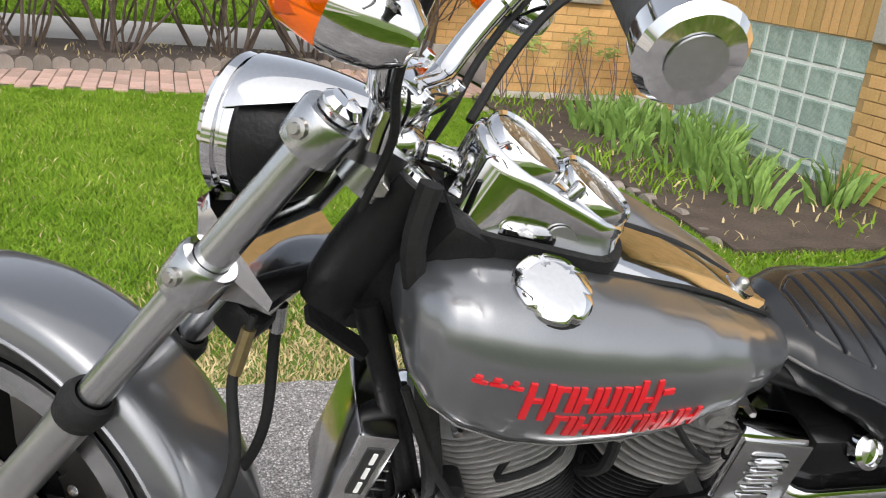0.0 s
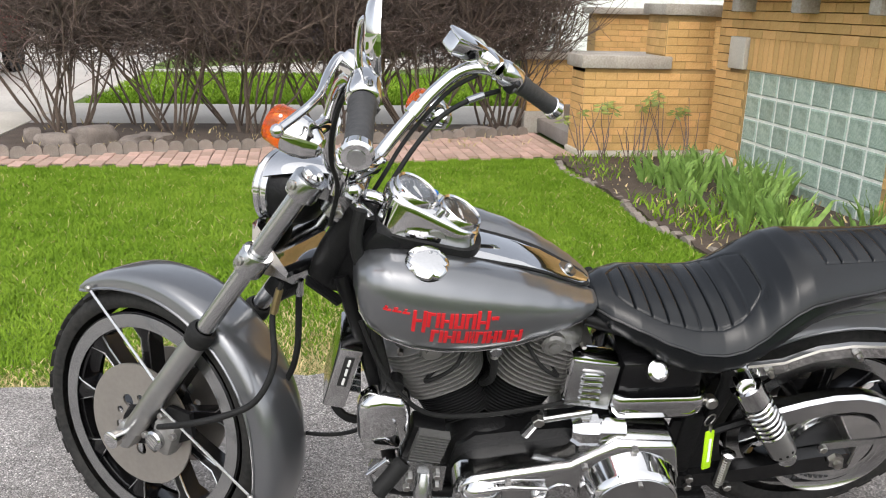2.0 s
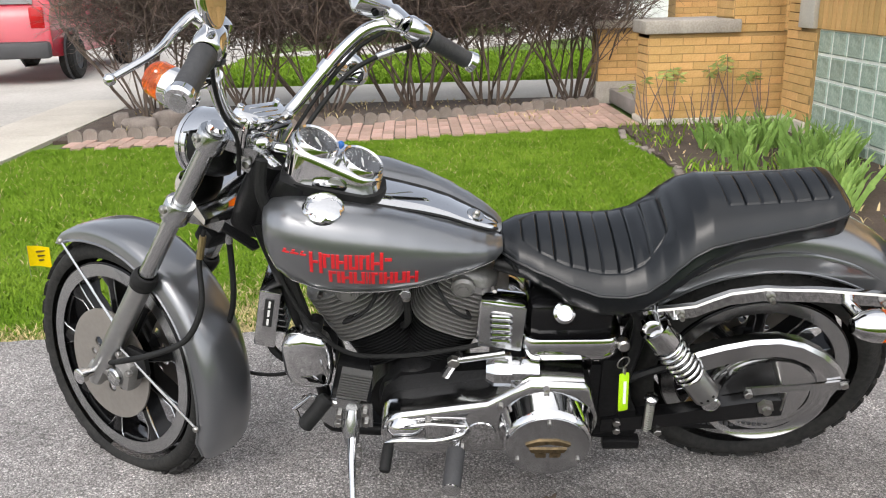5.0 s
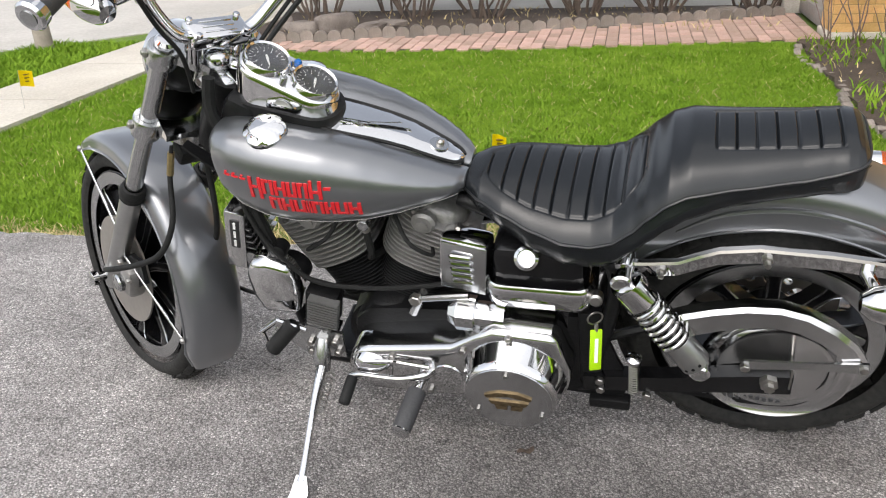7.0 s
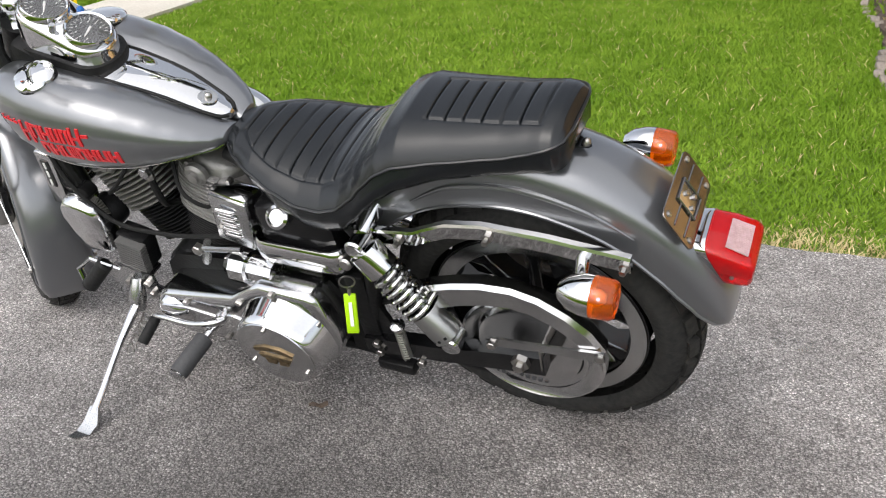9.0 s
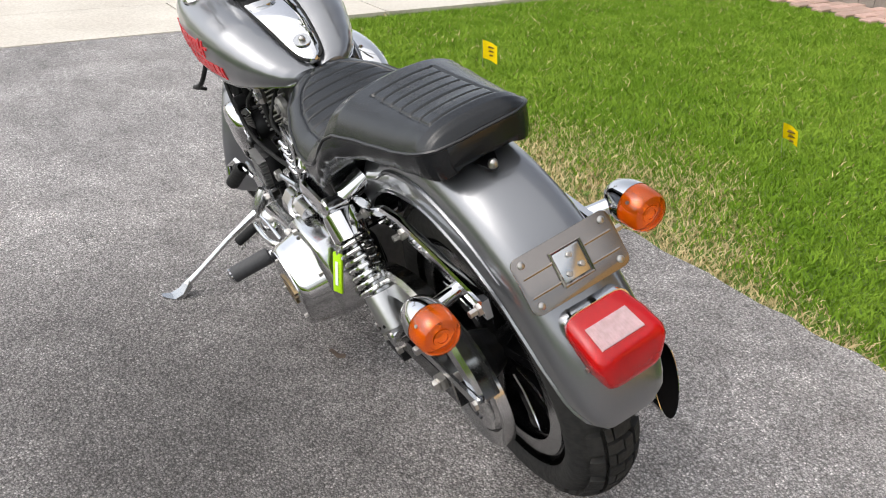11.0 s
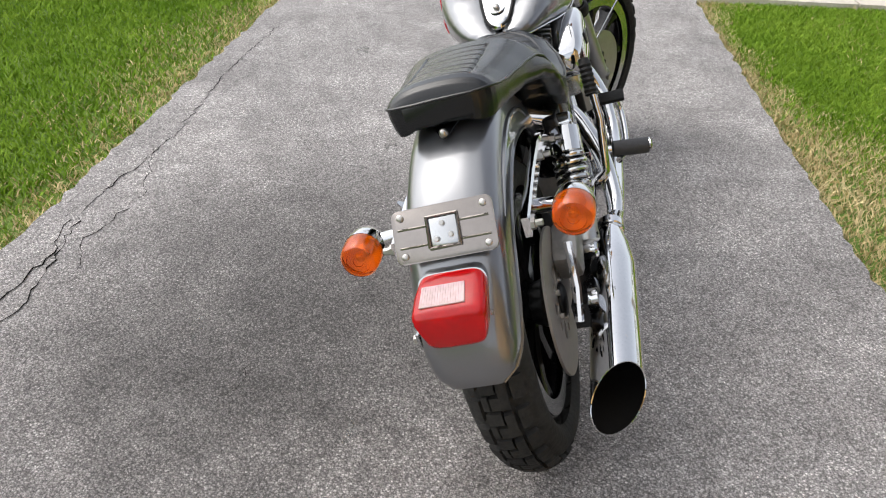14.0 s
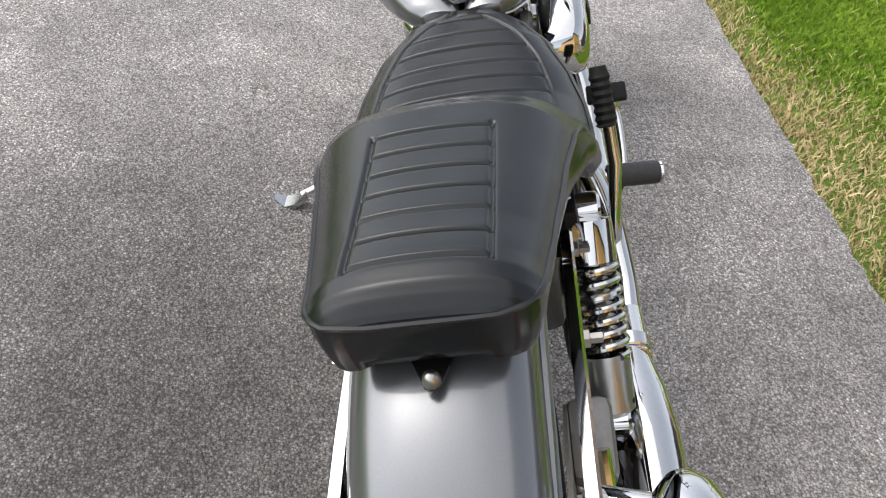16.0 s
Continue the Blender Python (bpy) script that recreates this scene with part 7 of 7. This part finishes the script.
for s in (-1, 1):
    p0, p1 = Vector((0.046, s * 0.320, 0.297)), Vector((0.127, s * 0.428, 0.281))
    d = (p1 - p0).normalized()
    gp = part("grip", lathe([(0.0165, 0), (0.0215, 0.002), (0.0215, 0.02), (0.0195, 0.024), (0.0198, 0.11), (0.0192, 0.122)], p0, d, 24), "gripr", bike, "dark grey rubber handlebar grip", m=STEER)
    part("grip_end", lathe([(0.0195, 0.112), (0.0225, 0.114), (0.0245, 0.129), (0.021, 0.134), (0.0, 0.135)], p0, d, 24), "chrome", gp, m=STEER)
    part("grip_badge", lathe([(0.013, 0), (0.013, 0.0012), (0, 0.0012)], p0 + d * 0.1348, d, 20), "satin", gp, m=STEER)
    sw = part("switch_housing", lathe([(0.015, -0.062), (0.024, -0.060), (0.027, -0.052), (0.027, -0.012), (0.024, -0.006), (0.02, -0.004)], p0, d, 20), "chrome", hb, "chrome switch housing", m=STEER)
    part("switch", box(p0 - d * 0.034 + Vector((0.02, 0, -0.012)), (0.022, 0.026, 0.028), 0.004), "black", sw, m=STEER)
    for q in (-0.006, 0.006):
        part("switch_button", box(p0 - d * 0.034 + Vector((0.032, q, -0.012)), (0.006, 0.008, 0.01), 0.001), "darkplastic", sw, m=STEER)
    # lever
    lv0 = p0 - d * 0.075
    lvp = [lv0 + Vector((-0.02, 0, 0.0)), lv0 + Vector((-0.045, s * 0.012, -0.002)), p0 + Vector((-0.066, s * 0.006, -0.006)), p0 + d * 0.06 + Vector((-0.070, s * 0.014, -0.012)), Vector((0.030, s * 0.467, 0.247))]
    lv = part("lever", tube(lvp, [0.009, 0.0085, 0.007, 0.0065, 0.006], 10, smooth=4), "chrome", hb, "chrome control lever", m=STEER)
    bmx = bmesh.new()
    bmesh.ops.create_uvsphere(bmx, u_segments=12, v_segments=8, radius=0.0095, matrix=Matrix.Translation(lvp[-1]))
    part("lever_ball", bmx, "chrome", lv, m=STEER)
    part("lever_perch", box(lv0 + Vector((-0.016, 0, 0.002)), (0.055, 0.046, 0.036), 0.010), "chrome", hb, m=STEER)
    if s > 0:
        rs_ = part("brake_reservoir", box((-0.062, 0.226, 0.300), (0.045, 0.085, 0.036), 0.006, rot=(0, 0, -30)), "chrome", hb, "chrome brake fluid reservoir", m=STEER)
        part("reservoir_lid", box((-0.062, 0.226, 0.321), (0.050, 0.090, 0.008), 0.003, rot=(0, 0, -30)), "chrome", rs_, m=STEER)
        part("sight_glass", lathe([(0.008, 0), (0.008, 0.002), (0, 0.002)], (-0.038, 0.216, 0.302), (1, -0.5, 0), 14), "blackgloss", rs_, m=STEER)
    # bar-mounted signal
    sc_ = Vector((-0.050, s * 0.248, 0.142))
    turn_signal(sc_, (-1, s * 0.15, -0.22), (-0.046, s * 0.168, 0.160), STEER, "chrome front turn signal with amber lens", 0.036)
    part("signal_clamp", lathe([(0.012, -0.012), (0.0185, -0.012), (0.0185, 0.012), (0.012, 0.012)], (-0.044, s * 0.160, 0.154), (-0.1, s * 0.52, 0.85), 16), "chrome", hb, m=STEER)
# mirror on the left
mstem = [(0.000, -0.285, 0.312), (-0.022, -0.292, 0.345), (-0.034, -0.298, 0.375), (-0.026, -0.302, 0.386), (0.002, -0.306, 0.378)]
mi = part("mirror", tube(mstem, 0.006, 10, smooth=4), "chrome", bike, "oval chrome mirror on a bent stem", m=STEER)
rings = []
md_ = Vector((0.754, 0.406, 0.53)).normalized()
mv_ = Vector((-0.60, -0.03, 0.79)).normalized()
mu_ = md_.cross(mv_).normalized()
for h, k in ((-0.022, 0.35), (-0.016, 0.75), (-0.006, 0.96), (0.0, 1.0), (0.004, 0.98)):
    rings.append([Vector((0.006, -0.316, 0.388)) + md_ * h + (mu_ * math.cos(t) * 0.046 + mv_ * math.sin(t) * 0.060) * k for t in [2 * math.pi * q / 32 for q in range(32)]])
part("mirror_shell", loft(rings), "chrome", mi, m=STEER)
part("mirror_glass", loft([[Vector((0.006, -0.316, 0.388)) + md_ * h + (mu_ * math.cos(t) * 0.041 + mv_ * math.sin(t) * 0.055) for t in [2 * math.pi * q / 32 for q in range(32)]] for h in (0.003, 0.0055)]), "mirror", mi, m=STEER)
# cables on the bars
for s in (-1, 1):
    part("bar_cable", tube([(-0.012, s * 0.245, 0.272), (-0.028, s * 0.212, 0.222), (-0.026, s * 0.172, 0.152), (-0.014, s * 0.130, 0.09), (0.008, s * 0.085, 0.036), (0.026, s * 0.052, -0.05)], 0.0046, 8, smooth=5), "rubber", hb, "black cable along the handlebar", m=STEER)
part("throttle_cable", tube([(0.03, 0.30, 0.262), (0.01, 0.24, 0.225), (0.0, 0.18, 0.175), (0.01, 0.13, 0.11), (0.03, 0.08, 0.05)], 0.0055, 8, smooth=5), "rubber", hb, m=STEER)
part("cable_adjuster", tube([(0.018, 0.265, 0.242), (0.008, 0.232, 0.22)], 0.008, 8), "satin", hb, m=STEER)
# brake hoses, caliper, axle
part("brake_hose", tube([(-1.245, -0.045, 0.755), (-1.266, -0.064, 0.683), (-1.264, -0.115, 0.601), (-1.30, -0.148, 0.535), (-1.36, -0.159, 0.505), (-1.44, -0.155, 0.478), (-1.51, -0.12, 0.435)], [0.004, 0.006, 0.007, 0.007, 0.007, 0.007, 0.006], 10, smooth=5), "rubber", bike, "black brake hose looping to the caliper")
part("hose_sleeve", tube([(-1.250, -0.048, 0.74), (-1.264, -0.062, 0.69)], 0.008, 8), "brass", bike)
part("brake_hose_right", tube([(-1.215, 0.01, 0.72), (-1.219, 0.012, 0.662), (-1.225, -0.01, 0.555), (-1.245, -0.016, 0.48), (-1.276, -0.012, 0.439), (-1.33, 0.03, 0.42)], 0.007, 10, smooth=5), "rubber", bike, "black brake hose")
part("hose_union", tube([(-1.215, 0.01, 0.72), (-1.217, 0.011, 0.68)], 0.009, 8), "satin", bike)
cal = part("brake_caliper", box((0.028, -0.088, -0.705), (0.062, 0.05, 0.085), 0.016, rot=(0, -18, 0)), "cast", bike, "cast front brake caliper", m=STEER)
part("caliper_piston", lathe([(0.023, 0), (0.023, 0.012), (0.018, 0.016), (0, 0.016)], (0.022, -0.112, -0.715), (0, -1, 0), 20), "satin", cal, m=STEER)
for k in range(3):
    part("caliper_mark", box((0.022, -0.1285, -0.722 + 0.007 * k), (0.024, 0.002, 0.003)), "cast", cal, m=STEER)
part("caliper_bracket", plate([(-0.03, -0.05), (0.03, -0.06), (0.07, 0.02), (0.03, 0.06), (-0.02, 0.03)], (0.01, -0.075, -0.68), (1, 0, 0), (0, 0, 1), (0, -1, 0), 0.012), "black", cal, m=STEER)
for x, z in ((0.0, -0.655), (0.05, -0.67), (-0.005, -0.73)):
    bolt((x, -0.11, z), (0, -1, 0), 0.008, 0.01, cal, "zinc", STEER)
part("front_axle", lathe([(0.012, 0), (0.012, 0.03), (0.019, 0.03), (0.020, 0.045), (0.015, 0.048), (0, 0.048)], (FAX[0], -0.108, FAX[2]), (0, -1, 0), 16), "chrome", bike, "chrome front axle end", m=STEER)
part("front_axle_right", lathe([(0.012, 0), (0.014, 0.02), (0, 0.021)], (FAX[0], 0.108, FAX[2]), (0, 1, 0), 16), "zinc", bike, m=STEER)


# ---- ground details ----
def patch(name, c, rx, ry, material, label, seed, z=0.002):
    rng = random.Random(seed)
    pts = []
    for i in range(28):
        a = 2 * math.pi * i / 28
        k = 1 + 0.3 * math.sin(3 * a + seed) * rng.uniform(0.3, 1) + rng.uniform(-0.16, 0.16)
        pts.append((c[0] + rx * k * math.cos(a), c[1] + ry * k * math.sin(a)))
    ob = part(name, plate(pts, (0, 0, z - 0.001), (1, 0, 0), (0, 1, 0), (0, 0, 1), 0.001), material)
    return tagged(ob, label, "stain", kind="structure")


lf = thing("dead_leaf", "small dark curled dead leaf on the asphalt", "leaf", pose(-0.597, -0.03, 0.004, 0, 8, 35))
part("leaf_blade", loft([[(-0.022 + 0.044 * i / 6, -0.010 * math.sin(math.pi * (i + 0.3) / 6.6), 0.004 * math.sin(i)), (-0.022 + 0.044 * i / 6, 0, 0.007 + 0.004 * math.sin(i * 1.4)), (-0.022 + 0.044 * i / 6, 0.010 * math.sin(math.pi * (i + 0.3) / 6.6), 0.004 * math.cos(i))] for i in range(7)]), "soil", lf)

def crack(pts, seed, w=0.004):
    rng = random.Random(seed)
    out = []
    for (x0, y0), (x1, y1) in zip(pts, pts[1:]):
        n = max(2, int(math.hypot(x1 - x0, y1 - y0) / 0.03))
        for i in range(n):
            s = i / n
            out.append((x0 + (x1 - x0) * s + rng.uniform(-0.012, 0.012), y0 + (y1 - y0) * s + rng.uniform(-0.012, 0.012)))
    V, F = [], []
    for i, (x, y) in enumerate(out):
        k = 0.24 * w * rng.uniform(0.2, 1.3) * min(1, i / 3, (len(out) - 1 - i) / 3 + 0.05)
        V += [(x - k * 0.5, y - k, 0.0022), (x + k * 0.5, y + k, 0.0022)]
        if i:
            F.append((2 * i - 2, 2 * i - 1, 2 * i + 1, 2 * i))
    ob = raw("crack", V, F, "exhaustin")
    return tagged(ob, "thin dark crack in the asphalt", "crack", kind="structure")


crack([(-3.0, -1.2), (-2.2, -1.24), (-1.5, -1.2), (-0.9, -1.26), (-0.4, -1.18), (0.2, -1.22)], 1, 0.009)
crack([(-1.4, -1.24), (-1.0, -1.12), (-0.7, -1.18), (-0.45, -1.08)], 2, 0.006)
crack([(-0.9, -1.3), (-0.6, -1.22), (-0.3, -1.27)], 3, 0.010)
crack([(-1.1, -1.22), (-0.95, -1.33)], 8, 0.008)
crack([(-0.55, -1.2), (-0.48, -1.33)], 9, 0.008)
crack([(-1.75, -1.22), (-1.7, -1.34)], 10, 0.008)
crack([(-0.15, -1.2), (0.1, -1.31), (0.35, -1.24)], 11, 0.008)
crack([(-0.35, -0.62), (-0.22, -0.52), (-0.1, -0.55), (0.02, -0.5)], 4, 0.003)
crack([(0.02, -0.68), (0.08, -0.6), (0.12, -0.55)], 5, 0.003)
crack([(-1.6, 0.35), (-1.2, 0.2), (-1.0, 0.22)], 7, 0.002)
for k, (x, y, a, b) in enumerate([(-0.35, -0.7, 0.05, 0.02), (-1.5, -0.4, 0.08, 0.02), (-0.777, -0.02, 0.02, 0.012), (-0.02, -0.25, 0.04, 0.015), (0.4, 0.55, 0.06, 0.03), (-2.6, -0.7, 0.08, 0.03)]):
    patch("scuff", (x, y), a, b, "stain_pale", "small pale scuff on the asphalt", k + 1, 0.0012 + 0.0001 * k)

# ---- pieces: bricks of the walls, soldier course, pavers ----
def brick_mesh(a, b, h, name, material):
    bm = bmesh.new()
    e, d = 0.005, 0.006
    L = b - a
    loft([[(e * .4, 0, e * .6), (L - e * .4, 0, e * .6), (L - e * .4, 0, h - e * .6), (e * .4, 0, h - e * .6)], [(e, -d, e), (L - e, -d, e), (L - e, -d, h - e), (e, -d, h - e)]], bm=bm)
    finish(bm, 20)
    me = bpy.data.meshes.new(name)
    bm.to_mesh(me); bm.free()
    me.materials.append(M[material])
    return me


cache = {}
for wi, (ob, o, u, n, spots, course, rng) in enumerate(WALLS):
    rot = Matrix((u, -n, Vector((0, 0, 1)))).transposed().to_4x4()
    rest = []
    count = 0
    for a, b, z in spots:
        p = o + u * a + Vector((0, 0, z))
        near = (wi == 0 and a < 3.1 and z < 1.75) or wi in (1, 2, 3, 4, 5)
        if near and count < 300:
            key = (round(b - a, 3), course)
            if key not in cache:
                cache[key] = brick_mesh(0, b - a, course, "brick", "brick")
            br = new("brick", cache[key])
            br.parent = ob
            br.matrix_basis = Matrix.Translation(p + n * rng.uniform(-0.0015, 0.0015)) @ rot
            count += 1
        else:
            rest.append((p, b - a))
    if rest:
        V, F = [], []
        for p, L in rest:
            i = len(V)
            e, d = 0.005, 0.006
            for q, y in ((0.002, 0), (e, d)):
                for s, z in ((q, q), (L - q, q), (L - q, course - q), (q, course - q)):
                    V.append(p + u * s + n * y + Vector((0, 0, z)))
            F += [(i + 4, i + 5, i + 6, i + 7)] + [(i + k, i + (k + 1) % 4, i + 4 + (k + 1) % 4, i + 4 + k) for k in range(4)]
        r = raw("bricks", V, F, "brick_far")
        r.parent = ob
        r["kind"] = "stuff"

sold = thing("window_lintel", "soldier course of upright yellow bricks over the window", "lintel", NEARER, kind="structure")
sm = brick_mesh(0, 0.070, 0.262, "soldier_brick", "brick")
part("lintel_back", box((2.382, 4.085, 1.0), (0.02, 1.92, 0.268)), "mortar", sold)
rot = Matrix((Vector((0, -1, 0)), Vector((1, 0, 0)), Vector((0, 0, 1)))).transposed().to_4x4()
for k in range(25):
    o = new("soldier_brick", sm)
    o.parent = sold
    o.matrix_basis = Matrix.Translation((2.371, 5.02 - 0.0755 * k, 0.868)) @ rot

pm = bmesh.new()
loft([[(0.002, 0.002, -0.02), (0.098, 0.002, -0.02), (0.098, 0.198, -0.02), (0.002, 0.198, -0.02)], [(0.002, 0.002, 0.004), (0.098, 0.002, 0.004), (0.098, 0.198, 0.004), (0.002, 0.198, 0.004)], [(0.007, 0.007, 0.008), (0.093, 0.007, 0.008), (0.093, 0.193, 0.008), (0.007, 0.193, 0.008)]], bm=pm)
finish(pm, 20)
paver = bpy.data.meshes.new("paver")
pm.to_mesh(paver); pm.free()
paver.materials.append(M["paver"])
rr = random.Random(21)
k = 0
x = -3.93
while x < 1.22:
    y = 5.58 + 0.155 * max(0.0, x + 1.5) - (0.1 if k % 2 else 0.0)
    while y + 0.1 < (far_edge(x) if x < 1.08 else 7.3):
        o = new("paver", paver)
        o.parent = path_base
        o.matrix_basis = pose(x, y, -0.006 + rr.uniform(-0.003, 0.003), rr.uniform(-.6, .6), rr.uniform(-.8, .8), rr.uniform(-.7, .7))
        y += 0.203
    x += 0.103
    k += 1
